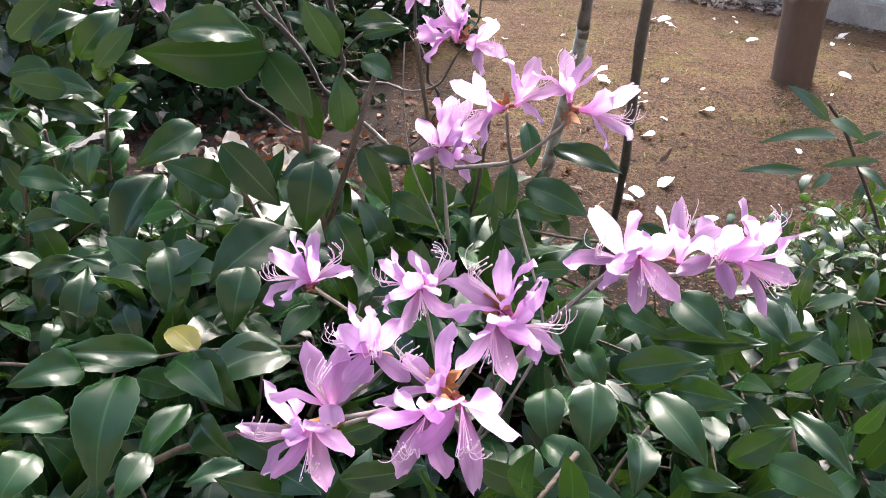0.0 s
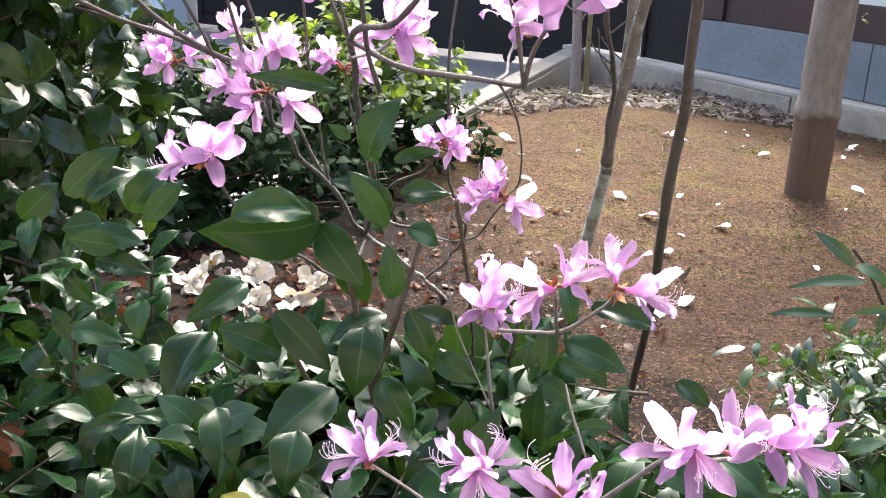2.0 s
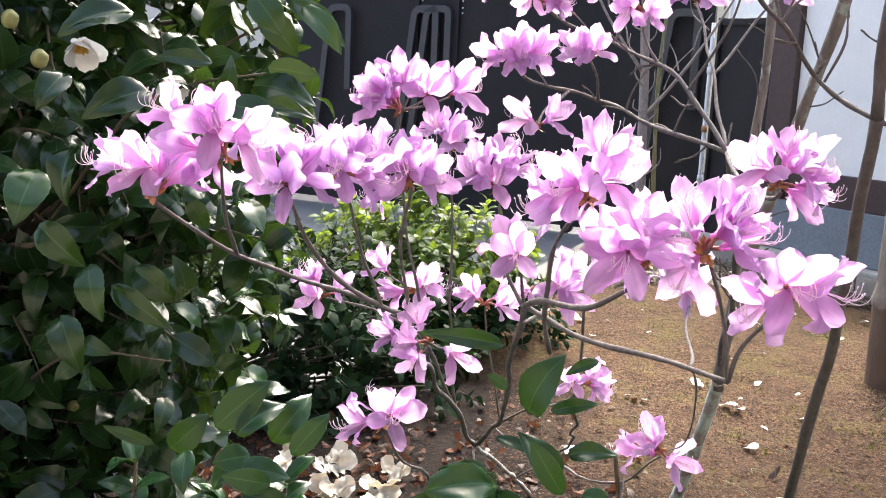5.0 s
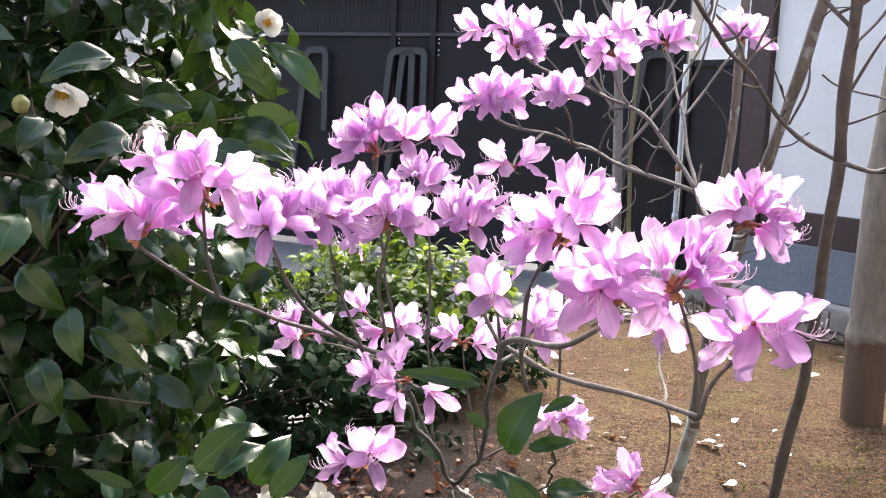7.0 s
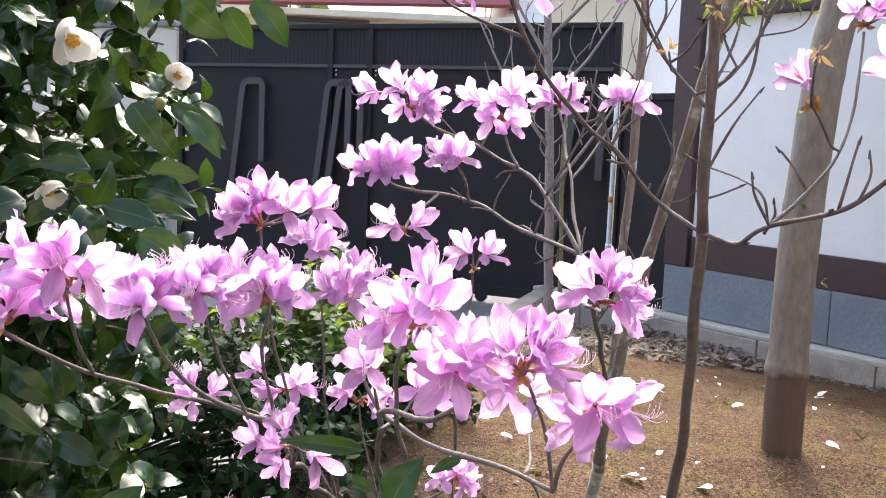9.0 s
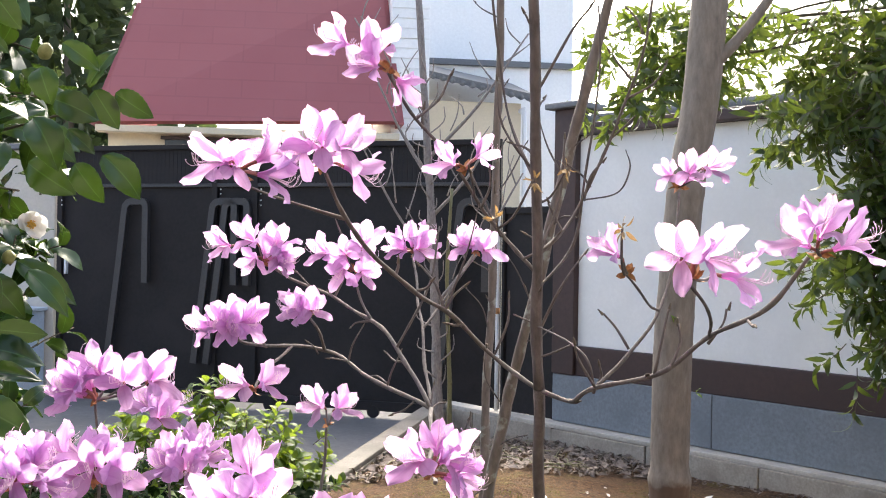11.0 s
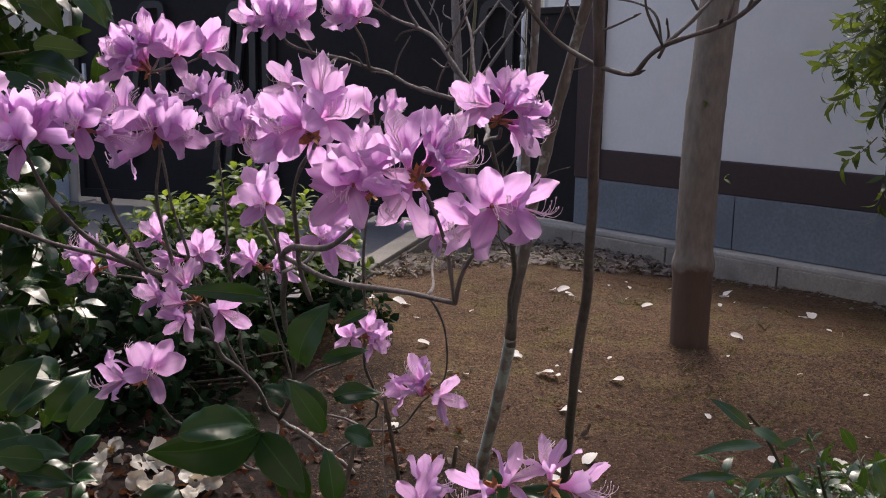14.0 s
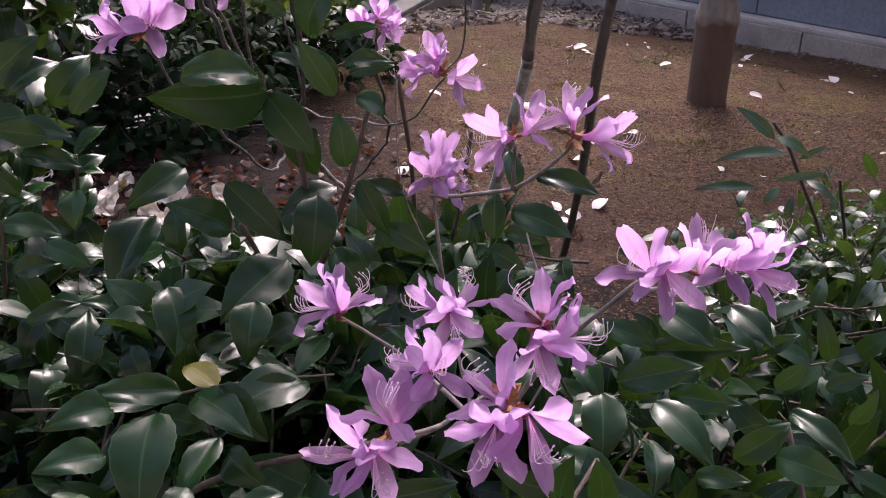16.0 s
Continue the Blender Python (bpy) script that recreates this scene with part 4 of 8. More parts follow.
fill_bush(front, 31, -1.05, 0.08, 0.32, 0.98, 330, limit=230, keep=6, size=0.067, rise=(0.1, 0.45), sunk=0.10)
fill_bush(left, 32, -1.3, -0.28, 0.95, 1.75, 560, limit=200, keep=10, sunk=0.04)
fill_bush(right, 33, 0.03, 1.25, 0.32, 1.32, 860, limit=240, keep=12, meshes=SLIM_LEAVES, shapes=SLIM_SHAPES, rise=(0.0, 0.4))
fill_bush(sprig, 34, -0.28, 0.12, 0.72, 1.22, 230, limit=120, keep=6, size=0.072)
fill_bush(twig, 35, 0.08, 0.42, 0.85, 1.35, 90, limit=50, keep=6, size=0.065)


def stalks(parent, lines, r0=0.005, r1=0.0025, mat=None):
    for pts in lines:
        stem(parent, pts, r0, r1, mat or M_TWIG, sides=7, per=6, knobs=0.1, wobble=0.003)


def clothe(parent, lines, seed, size, low=0.35):
    """Leaves set round the upper part of each stalk."""
    rng = random.Random(seed)
    for pts in lines:
        line = spline(pts, 8)
        first = int(len(line) * low)
        for i in range(first, len(line)):
            d = (line[min(i + 1, len(line) - 1)] - line[i - 1]).normalized()
            for k in range(2):
                out = d.cross(unit(rng)).normalized()
                along = out + d * rng.uniform(0.2, 0.8) + Vector((0, 0, 0.15))
                place("leaf", CAMELLIA_LEAVES[rng.randrange(6)], parent, leaf_pose(line[i], along, Vector((0, -0.35, 0.8)) + unit(rng) * 0.4, size * rng.uniform(0.75, 1.15)))


stalks(sprig, ([(-0.029, 0.910, 0.001), (-0.056, 0.897, 0.400), (-0.089, 0.864, 0.619), (-0.107, 0.836, 0.745), (-0.132, 0.830, 0.808)],
               [(-0.089, 0.864, 0.619), (-0.058, 0.846, 0.725), (-0.039, 0.874, 0.787)], [(-0.056, 0.897, 0.400), (-0.130, 0.847, 0.596), (-0.161, 0.823, 0.680)]), 0.0032)
LEFT_STALKS = ([(-0.607, 1.122, -0.004), (-0.593, 1.106, 0.393), (-0.562, 1.078, 0.701)], [(-0.649, 1.145, -0.007), (-0.491, 1.079, 0.397), (-0.453, 1.062, 0.659)], [(-0.584, 1.092, 0.201), (-0.352, 0.920, 0.446), (-0.292, 0.883, 0.556)])
stalks(left, LEFT_STALKS, 0.003)
clothe(left, LEFT_STALKS, 37, 0.056)
stalks(front, ([(-0.183, 0.592, 0.217), (-0.247, 0.581, 0.465), (-0.182, 0.617, 0.540), (-0.048, 0.626, 0.567)], [(-0.396, 0.584, 0.025), (-0.386, 0.578, 0.355), (-0.350, 0.532, 0.502)]), 0.004)
stalks(right, ([(0.438, 0.696, 0.020), (0.369, 0.607, 0.330), (0.309, 0.549, 0.486), (0.289, 0.601, 0.591)], [(0.438, 0.696, 0.020), (0.219, 0.611, 0.451), (0.117, 0.614, 0.519)]), 0.0028)
SEEDLING_STALKS = ([(-0.542, 1.451, -0.002), (-0.507, 1.354, 0.246), (-0.479, 1.187, 0.601)], [(-0.542, 1.451, -0.002), (-0.444, 1.293, 0.354), (-0.409, 1.218, 0.622)])
stalks(seedling, SEEDLING_STALKS, 0.004)
clothe(seedling, SEEDLING_STALKS, 38, 0.054, 0.5)
stalks(midsprig, ([(0.037, 1.181, 0.001), (0.035, 1.079, 0.402), (0.013, 1.000, 0.663), (-0.008, 0.977, 0.786)], [(0.035, 1.079, 0.402), (0.064, 1.000, 0.603), (0.073, 0.975, 0.727)]), 0.0024)


def tall_camellia():
    rng = random.Random(40)
    t = tagged(empty("camellia_tree", (-1.15, 1.75, height(-1.15, 1.75)), "tall dark glossy camellia with white flowers and buds", "shrub"))
    stem(t, [(-1.15, 1.75, -0.05), (-1.10, 1.74, 0.5), (-1.12, 1.78, 1.1), (-1.08, 1.8, 1.9)], 0.042, 0.02, M_TRUNK, "trunk", 10, 7)
    mass, twigs = Mass(), ([], [])
    sink = mass_sink(mass, t, OLD_LEAVES, MASS_SHAPES, 280, 17)
    for i in range(95):
        d = unit(rng)
        e = Vector((-1.2 + d.x * 0.62, 1.78 + d.y * 0.5, 1.25 + d.z * 0.9))
        if e.z < 0.32:
            e.z = 0.32 + rng.random() * 0.15
        b = Vector((-1.11, 1.77, max(0.25, e.z - 0.25)))
        tube_data([b, b.lerp(e, 0.5) + Vector((0, 0, 0.07)), e], 0.010, 0.004, 6, 4, 0.12, 0.003, *twigs)
        for k in range(9):
            p = b.lerp(e, 0.45 + 0.55 * k / 8) + unit(rng) * 0.11
            shoot(rng, p, d * 0.7 + unit(rng) * 0.8 + Vector((0.15, -0.25, 0.05)), rng.uniform(0.08, 0.15), 6, 0.078, sink, twigs, 0.7, 0.95, 0.5)
    for i in range(800):
        p = Vector((rng.uniform(-1.75, -0.48), rng.uniform(1.45, 2.2), rng.uniform(0.22, 2.15)))
        edge = -0.57 - 0.22 * max(0, abs(p.z - 1.2) - 0.3) - 0.5 * max(0, 0.5 - p.z) + 0.10 * noise.noise(p * 4)
        if p.x > edge:
            continue
        shoot(rng, p, unit(rng) + Vector((0.15, -0.35, 0.0)), rng.uniform(0.08, 0.14), 6, 0.078, sink, twigs, 0.7, 0.95, 0.5)
    for i in range(400):
        p = Vector((rng.uniform(-2.2, -0.72), rng.uniform(1.95, 2.45), rng.uniform(0.3, 2.5)))
        if p.x > -0.78 + 0.12 * noise.noise(p * 3):
            continue
        shoot(rng, p, unit(rng) + Vector((0.1, -0.3, 0.0)), rng.uniform(0.08, 0.14), 6, 0.09, sink, twigs, 0.7, 0.95, 0.5)
    place("branchwork", mesh("branchwork", *twigs, M_TWIG), t)
    mass.done("foliage", M_OLD_J, t)
    for pts in ([(-1.087, 1.776, 1.192), (-0.745, 1.720, 1.417), (-0.495, 1.619, 1.497), (-0.356, 1.547, 1.519)], [(-1.083, 1.773, 0.793), (-0.768, 1.717, 1.098), (-0.552, 1.682, 1.237), (-0.493, 1.605, 1.199)],
                [(-1.089, 1.784, 0.691), (-0.786, 1.492, 0.999), (-0.652, 1.416, 1.121), (-0.492, 1.449, 1.161)], [(-1.082, 1.770, 0.392), (-0.936, 1.506, 0.593), (-0.790, 1.424, 0.717), (-0.609, 1.356, 0.741)],
                [(-1.086, 1.778, 1.293), (-0.795, 1.593, 1.600), (-0.617, 1.448, 1.722)]):
        stem(t, pts, 0.0045, 0.0012, M_TWIG)
    return t


CAMTREE = tall_camellia()
camtree = camlow = CAMTREE


def petal_cup(rng, length, width, cup, open_by, count, base=0.004, ruffle=0.1):
    """A ring of broad petals round +z."""
    v, f, uv = [], [], []
    rows, cols = 6, 6
    for k in range(count):
        a = 2 * math.pi * k / count + rng.uniform(-0.15, 0.15)
        tilt = open_by + rng.uniform(-0.15, 0.15)
        ln = length * rng.uniform(0.88, 1.08)
        s0 = len(v)
        for i in range(rows + 1):
            t = i / rows
            ang = tilt * (0.35 + 0.65 * t) - cup * (t - 0.5) * 1.2
            r, z = base + ln * t * math.sin(ang), ln * t * math.cos(ang)
            half = width * 0.5 * (0.3 + 0.7 * math.sin(math.pi * (0.12 + 0.70 * t)) ** 0.8) * (0.72 if i == rows else 1)
            for j in range(cols + 1):
                s = 2 * j / cols - 1
                zz = z + cup * 0.35 * half * s * s + ruffle * 0.01 * math.sin(7 * t + 5 * s + k)
                x, y = r - cup * half * 0.4 * s * s, s * half
                v.append((x * math.cos(a) - y * math.sin(a), x * math.sin(a) + y * math.cos(a), zz))
                uv.append((t, 0.5 + 0.5 * s))
        for i in range(rows):
            for j in range(cols):
                q = s0 + i * (cols + 1) + j
                f.append((q, q + 1, q + cols + 2, q + cols + 1))
    return v, f, uv


def stamen_brush(rng, count, length, radius, thick=0.0006):
    v, f = [], []
    for k in range(count):
        a, r = rng.random() * 6.28, radius * math.sqrt(rng.random())
        e = Vector((math.cos(a) * r, math.sin(a) * r, length * rng.uniform(0.8, 1.0)))
        tube_data([(e.x * 0.5, e.y * 0.5, 0), (e.x * 0.8, e.y * 0.8, e.z * 0.6), e], thick, thick, 4, 2, 0, 0, v, f)
        n = len(v)
        w = thick * 2.6
        v += [e + Vector(o) * w for o in ((1, 0, 0), (0, 1, 0), (-1, 0, 0), (0, -1, 0), (0, 0, 1), (0, 0, -1))]
        f += [(n, n + 1, n + 4), (n + 1, n + 2, n + 4), (n + 2, n + 3, n + 4), (n + 3, n, n + 4), (n + 1, n, n + 5), (n + 2, n + 1, n + 5), (n + 3, n + 2, n + 5), (n, n + 3, n + 5)]
    return v, f


CRNG = random.Random(50)
CAM_PETALS = [mesh("petal", *petal_cup(random.Random(50 + i), 0.036, 0.034, 0.5, 1.05, 1)[:2], M_WHITE, petal_cup(random.Random(50), 0.036, 0.034, 0.5, 1.05, 1)[2]) for i in range(3)]
CAM_WIDE = [mesh("petal", *petal_cup(random.Random(60 + i), 0.044, 0.040, 0.25, 1.35, 1)[:2], M_WHITE, petal_cup(random.Random(50), 0.044, 0.040, 0.25, 1.35, 1)[2]) for i in range(3)]
CAM_OUTER, CAM_FLAT = CAM_PETALS, CAM_WIDE
CAM_BRUSH = mesh("stamens", *stamen_brush(CRNG, 70, 0.017, 0.009), M_GOLD)


def crumpled(seed):
    """A spent petal: curled, creased and torn at the rim."""
    v, f, uv = petal_cup(random.Random(seed), 0.060, 0.056, 0.45, 1.45, 1)
    out = []
    for x, y, z in v:
        q = Vector((x * 55, y * 55, seed * 1.7))
        out.append((x + 0.004 * noise.noise(q + Vector((3, 0, 0))), y + 0.009 * noise.noise(q + Vector((0, 4, 0))), z * 0.7 + 0.015 * noise.noise(q) + 0.006 * noise.noise(q * 2.3)))
    return mesh("petal", out, f, M_SPENT, uv)


SPENT = [crumpled(i) for i in range(4)]


def facing(at, way, scale=1.0, roll=0.0):
    z = Vector(way).normalized()
    x = Vector((0, 0, 1)).cross(z)
    x = Vector((1, 0, 0)) if x.length < 0.05 else x.normalized()
    y = z.cross(x)
    return Matrix.Translation(at) @ Matrix((x, y, z)).transposed().to_4x4() @ Matrix.Rotation(roll, 4, "Z") @ Matrix.Diagonal((scale, scale, scale, 1))


def camellia_flower(parent, at, way, scale=1.0, petals=None, roll=0.0):
    """Six petals round a brush of yellow stamens; under a bush, or as a thing of its own."""
    petals = petals or CAM_PETALS
    m = facing(at, way, scale, roll)
    if parent is None:
        o = tagged(empty("fallen_camellia", at, "spent white camellia flower lying on dark soil", "flower", group="fallen camellia flowers"))
        if roll > 4.2:
            place("stamen_tuft", CAM_BRUSH, o, facing(Vector(at) + Vector((0, 0, 0.008)), way, 1.2), "yellow stamens")
        for k in range(7):
            lay = Matrix.Rotation(radians(51 * k + 30 * math.sin(k * 5 + roll)), 4, "Z") @ Matrix.Rotation(0.6 * math.sin(k * 2.7 + roll), 4, "Y") @ Matrix.Rotation(0.7 * math.sin(k * 4.1 + roll * 3), 4, "X")
            place("petal", SPENT[(k + int(roll * 7)) % 4], o, Matrix.Translation((0.018 * math.sin(k * 2.1 + roll), 0.018 * math.cos(k * 3.3 + roll), 0.004 + 0.004 * (k % 3))) @ m @ lay)
        return o
    o = place("camellia_flower", CAM_BRUSH, parent, m, "white cupped flower with yellow stamens")
    for k in range(6):
        p = new("petal", petals[k % 3])
        p.parent = o
        p.matrix_basis = Matrix.Rotation(radians(60 * k + 12 * math.sin(k * 5 + scale * 9)), 4, "Z") @ Matrix.Rotation(0.28 * math.sin(k * 2.9 + scale * 7), 4, "Y") @ Matrix.Rotation(0.2 * math.sin(k * 4.3), 4, "X")
    return o


def camellia_bud(parent, at, way, size=0.013):
    bm = bmesh.new()
    bmesh.ops.create_uvsphere(bm, u_segments=14, v_segments=10, radius=size, matrix=Matrix.Diagonal((0.85, 0.85, 1.15, 1)))
    for v in bm.verts:
        a = math.atan2(v.co.y, v.co.x)
        v.co *= 1 + 0.05 * math.sin(3 * a + v.co.z * 300)
        if v.co.z > size:
            v.co.z *= 1.1
    me = bpy.data.meshes.new("bud")
    bm.to_mesh(me)
    bm.free()
    me.materials.append(M_BUD)
    me.polygons.foreach_set("use_smooth", [True] * len(me.polygons))
    place("bud", me, parent, facing(at, way))


camellia_flower(CAMTREE, (-0.558, 1.906, 1.336), (0.45, -0.85, 0.05), 0.95)
camellia_flower(CAMTREE, (-0.731, 1.347, 1.195), (0.35, -0.55, -0.75), 1.05)
camellia_flower(CAMTREE, (-0.633, 1.416, 1.142), (0.6, -0.5, -0.5), 0.9)
camellia_flower(CAMTREE, (-0.593, 1.397, 1.361), (0.55, -0.62, -0.35), 1.2)
for b in ((-0.534, 1.688, 1.276), (-0.789, 1.267, 1.219), (-0.744, 1.251, 1.170), (-0.863, 1.603, 0.564), (-0.436, 1.516, 1.598), (-0.609, 1.753, 0.828)):
    camellia_bud(CAMTREE, b, (0.3, -0.5, 0.4))


# ---- other shrubs ----
def round_bush():
    """Small-leaved bush by the yard kerb: young tips, lower leaves coloured darker for shade."""
    rng = random.Random(60)
    t = tagged(empty("round_bush", (-0.45, 4.25, height(-0.45, 4.25)), "small-leaved round bush with sunlit yellow-green tips", "shrub"))
    mass, shade_leaves, twigs = Mass(), Mass(), ([], [])
    young = mass_sink(mass, t, YOUNG_LEAVES, ROUND_SHAPES, 280, 14)

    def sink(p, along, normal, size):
        # leaves below this height get the dark material, which paints in their shade
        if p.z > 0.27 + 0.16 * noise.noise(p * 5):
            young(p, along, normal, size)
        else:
            shade_leaves.put(ROUND_SHAPES[int(size * 1e5) % 3], leaf_pose(p, along, normal, size))
    for i in range(520):
        d = unit(rng)
        d.z = abs(d.z)
        r = rng.uniform(0.55, 1.0)
        p = Vector((-0.45 + d.x * 0.66 * r, 4.25 + d.y * 0.5 * r, 0.02 + d.z * (0.57 + 0.05 * d.x) * r * (1 + 0.2 * noise.noise(d * 3))))
        shoot(rng, p, d + unit(rng) * 0.5 + Vector((0, 0, 0.35)), rng.uniform(0.05, 0.12), 8, 0.062, sink, twigs, 0.3, 0.8, 0.6)
        if i % 5 == 0:
            b = Vector((-0.45 + rng.uniform(-0.15, 0.15), 4.25 + rng.uniform(-0.1, 0.1), 0))
            tube_data([b, b.lerp(p, 0.5) + Vector((0, 0, 0.05)), p], 0.007, 0.003, 5, 3, 0.1, 0, *twigs)
    place("branchwork", mesh("branchwork", *twigs, M_TWIG), t)
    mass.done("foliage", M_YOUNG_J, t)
    shade_leaves.done("old_foliage", M_DULL_J, t, "lower leaves coloured dark to stand for shade")


def dark_bush():
    """Dull evergreen between the tall camellia and the round bush."""
    rng = random.Random(61)
    t = tagged(empty("evergreen_bush", (-1.15, 3.1, height(-1.15, 3.1)), "dark evergreen bush in the shade of the camellia", "shrub"))
    mass, twigs = Mass(), ([], [])
    sink = mass_sink(mass, t, CAMELLIA_LEAVES, SMALL_SHAPES, 40, 40)
    for i in range(950):
        d = unit(rng)
        d.z = abs(d.z)
        r = rng.uniform(0.45, 1.0)
        p = Vector((-1.15 + d.x * 1.0 * r, 3.4 + d.y * 0.55 * r, 0.02 + d.z * 0.62 * r))
        shoot(rng, p, d + unit(rng) * 0.6, rng.uniform(0.06, 0.12), 6, 0.062, sink, twigs, 0.6, 0.9, 0.5)
        if i % 6 == 0:
            tube_data([(-1.25, 3.25, 0), p], 0.008, 0.003, 5, 3, 0.1, 0, *twigs)
    place("branchwork", mesh("branchwork", *twigs, M_TWIG), t)
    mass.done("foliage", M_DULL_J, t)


def narrow_bush():
    rng = random.Random(62)
    t = tagged(empty("tea_bush", (0.85, 1.35, height(0.85, 1.35)), "open low bush with narrow shining leaves on bare soil", "shrub"))
    mass, twigs = Mass(), ([], [])
    sink = mass_sink(mass, t, TEA_LEAVES, SLIM_SHAPES, 260, 8)
    for i in range(420):
        y = rng.uniform(1.05, 1.95)
        x = rng.uniform(0.42 + 0.42 * (y - 1.1), 1.55)
        h = 0.50 - 0.33 * (y - 1.1) - 0.5 * max(0, 0.64 + 0.42 * (y - 1.1) - x)
        z = h - abs(rng.gauss(0, 0.1))
        if z < 0.06:
            continue
        d = unit(rng)
        way = Vector((d.x, d.y - 0.2, 0.3 + 0.4 * rng.random()))
        p = Vector((x, y, z))
        shoot(rng, p, way, rng.uniform(0.08, 0.16), 6, 0.058, sink, twigs, 0.3, 0.9, 0.8)
        if i % 12 == 0:
            tube_data([(0.85 + d.x * 0.1, 1.35 + d.y * 0.1, 0), (x * 0.6 + 0.34, y * 0.6 + 0.54, z * 0.5), p], 0.005, 0.0025, 5, 4, 0.1, 0.003, *twigs)
    place("branchwork", mesh("branchwork", *twigs, M_TWIG), t)
    mass.done("foliage", M_TEA_J, t)
    stalks(t, ([(0.868, 1.348, 0.011), (0.695, 1.274, 0.412), (0.570, 1.208, 0.614), (0.521, 1.187, 0.674)], [(0.868, 1.348, 0.011), (0.735, 1.294, 0.412), (0.631, 1.186, 0.594)]), 0.003)
    return t


round_bush()
dark_bush()
sidebush = narrow_bush()

# leaves: sprig
leaf_at(sprig, (-0.132, 0.829, 0.806), (-0.198, 0.733, 0.820), (0.823, -0.566, -0.057), 0.42)
leaf_at(sprig, (-0.137, 0.828, 0.804), (-0.097, 0.794, 0.762), (-0.140, -0.883, 0.447), 0.52)
leaf_at(sprig, (-0.077, 0.872, 0.795), (-0.107, 0.875, 0.841), (0.401, -0.894, 0.200), 0.5)
leaf_at(sprig, (-0.066, 0.815, 0.739), (-0.072, 0.819, 0.787), (0.200, -0.974, 0.109), 0.52)
leaf_at(sprig, (-0.055, 0.849, 0.796), (-0.024, 0.852, 0.784), (0.212, -0.708, 0.674), 0.6)
leaf_at(sprig, (-0.066, 0.900, 0.814), (-0.027, 0.884, 0.828), (-0.457, -0.656, 0.601), 0.4)
leaf_at(sprig, (-0.115, 0.842, 0.775), (-0.094, 0.834, 0.724), (-0.103, -0.970, 0.220), 0.55)
leaf_at(sprig, (-0.141, 0.865, 0.800), (-0.183, 0.844, 0.819), (0.606, -0.520, 0.602), 0.4)
leaf_at(sprig, (-0.092, 0.793, 0.721), (-0.096, 0.755, 0.675), (0.108, -0.732, 0.673), 0.58)
leaf_at(sprig, (-0.173, 0.798, 0.730), (-0.122, 0.776, 0.686), (-0.014, -0.827, 0.562), 0.45)
leaf_at(sprig, (-0.170, 0.820, 0.677), (-0.216, 0.801, 0.711), (0.591, -0.710, 0.383), 0.5)
leaf_at(sprig, (-0.053, 0.837, 0.719), (-0.026, 0.815, 0.673), (-0.083, -0.871, 0.485), 0.4)
leaf_at(sprig, (-0.074, 0.850, 0.709), (-0.124, 0.824, 0.700), (0.098, -0.389, 0.916), 0.45)
leaf_at(sprig, (-0.027, 0.841, 0.669), (0.012, 0.822, 0.655), (-0.141, -0.812, 0.567), 0.5)
leaf_at(sprig, (-0.047, 0.869, 0.703), (-0.002, 0.875, 0.693), (0.076, -0.781, 0.620), 0.4)
leaf_at(sprig, (-0.077, 0.811, 0.660), (-0.049, 0.778, 0.628), (-0.204, -0.732, 0.650), 0.5)
# leaves: twig
leaf_at(twig, (0.133, 0.910, 0.698), (0.197, 0.885, 0.691), (-0.192, -0.664, 0.723), 0.34)
leaf_at(twig, (0.106, 0.890, 0.666), (0.161, 0.858, 0.657), (-0.142, -0.681, 0.719), 0.5)
leaf_at(twig, (0.087, 0.874, 0.641), (0.088, 0.892, 0.687), (-0.339, -0.870, 0.357), 0.5)
leaf_at(twig, (0.097, 0.876, 0.649), (0.137, 0.857, 0.648), (-0.307, -0.749, 0.588), 0.4)
leaf_at(twig, (0.105, 0.920, 0.721), (0.113, 0.895, 0.685), (0.253, -0.765, 0.593), 0.5)
leaf_at(twig, (0.149, 0.834, 0.602), (0.110, 0.822, 0.606), (0.350, -0.780, 0.519), 0.4)
leaf_at(twig, (0.219, 0.868, 0.636), (0.250, 0.849, 0.621), (-0.270, -0.648, 0.712), 0.5)
leaf_at(twig, (0.080, 0.875, 0.630), (0.111, 0.847, 0.623), (-0.276, -0.768, 0.579), 0.5)
# leaves: left
leaf_at(left, (-0.448, 1.108, 0.731), (-0.399, 1.136, 0.770), (-0.057, -0.766, 0.640), 0.45)
leaf_at(left, (-0.446, 1.094, 0.693), (-0.382, 1.093, 0.691), (0.059, -0.681, 0.730), 0.5)
leaf_at(left, (-0.436, 1.085, 0.664), (-0.371, 1.087, 0.653), (0.086, -0.771, 0.631), 0.4)
leaf_at(left, (-0.383, 1.123, 0.702), (-0.341, 1.136, 0.752), (-0.115, -0.917, 0.383), 0.45)
leaf_at(left, (-0.262, 0.924, 0.653), (-0.300, 0.856, 0.602), (-0.161, -0.442, 0.882), 0.5)
leaf_at(left, (-0.238, 1.002, 0.676), (-0.284, 0.942, 0.660), (0.515, -0.533, 0.671), 0.45)
leaf_at(left, (-0.358, 1.004, 0.650), (-0.356, 0.970, 0.621), (-0.166, -0.658, 0.735), 0.6)
leaf_at(left, (-0.429, 0.972, 0.623), (-0.372, 0.971, 0.619), (0.052, -0.644, 0.763), 0.45)
leaf_at(left, (-0.373, 0.835, 0.575), (-0.328, 0.853, 0.589), (0.021, -0.752, 0.659), 0.35)
leaf_at(left, (-0.310, 0.771, 0.549), (-0.308, 0.807, 0.603), (0.187, -0.851, 0.490), 0.45)
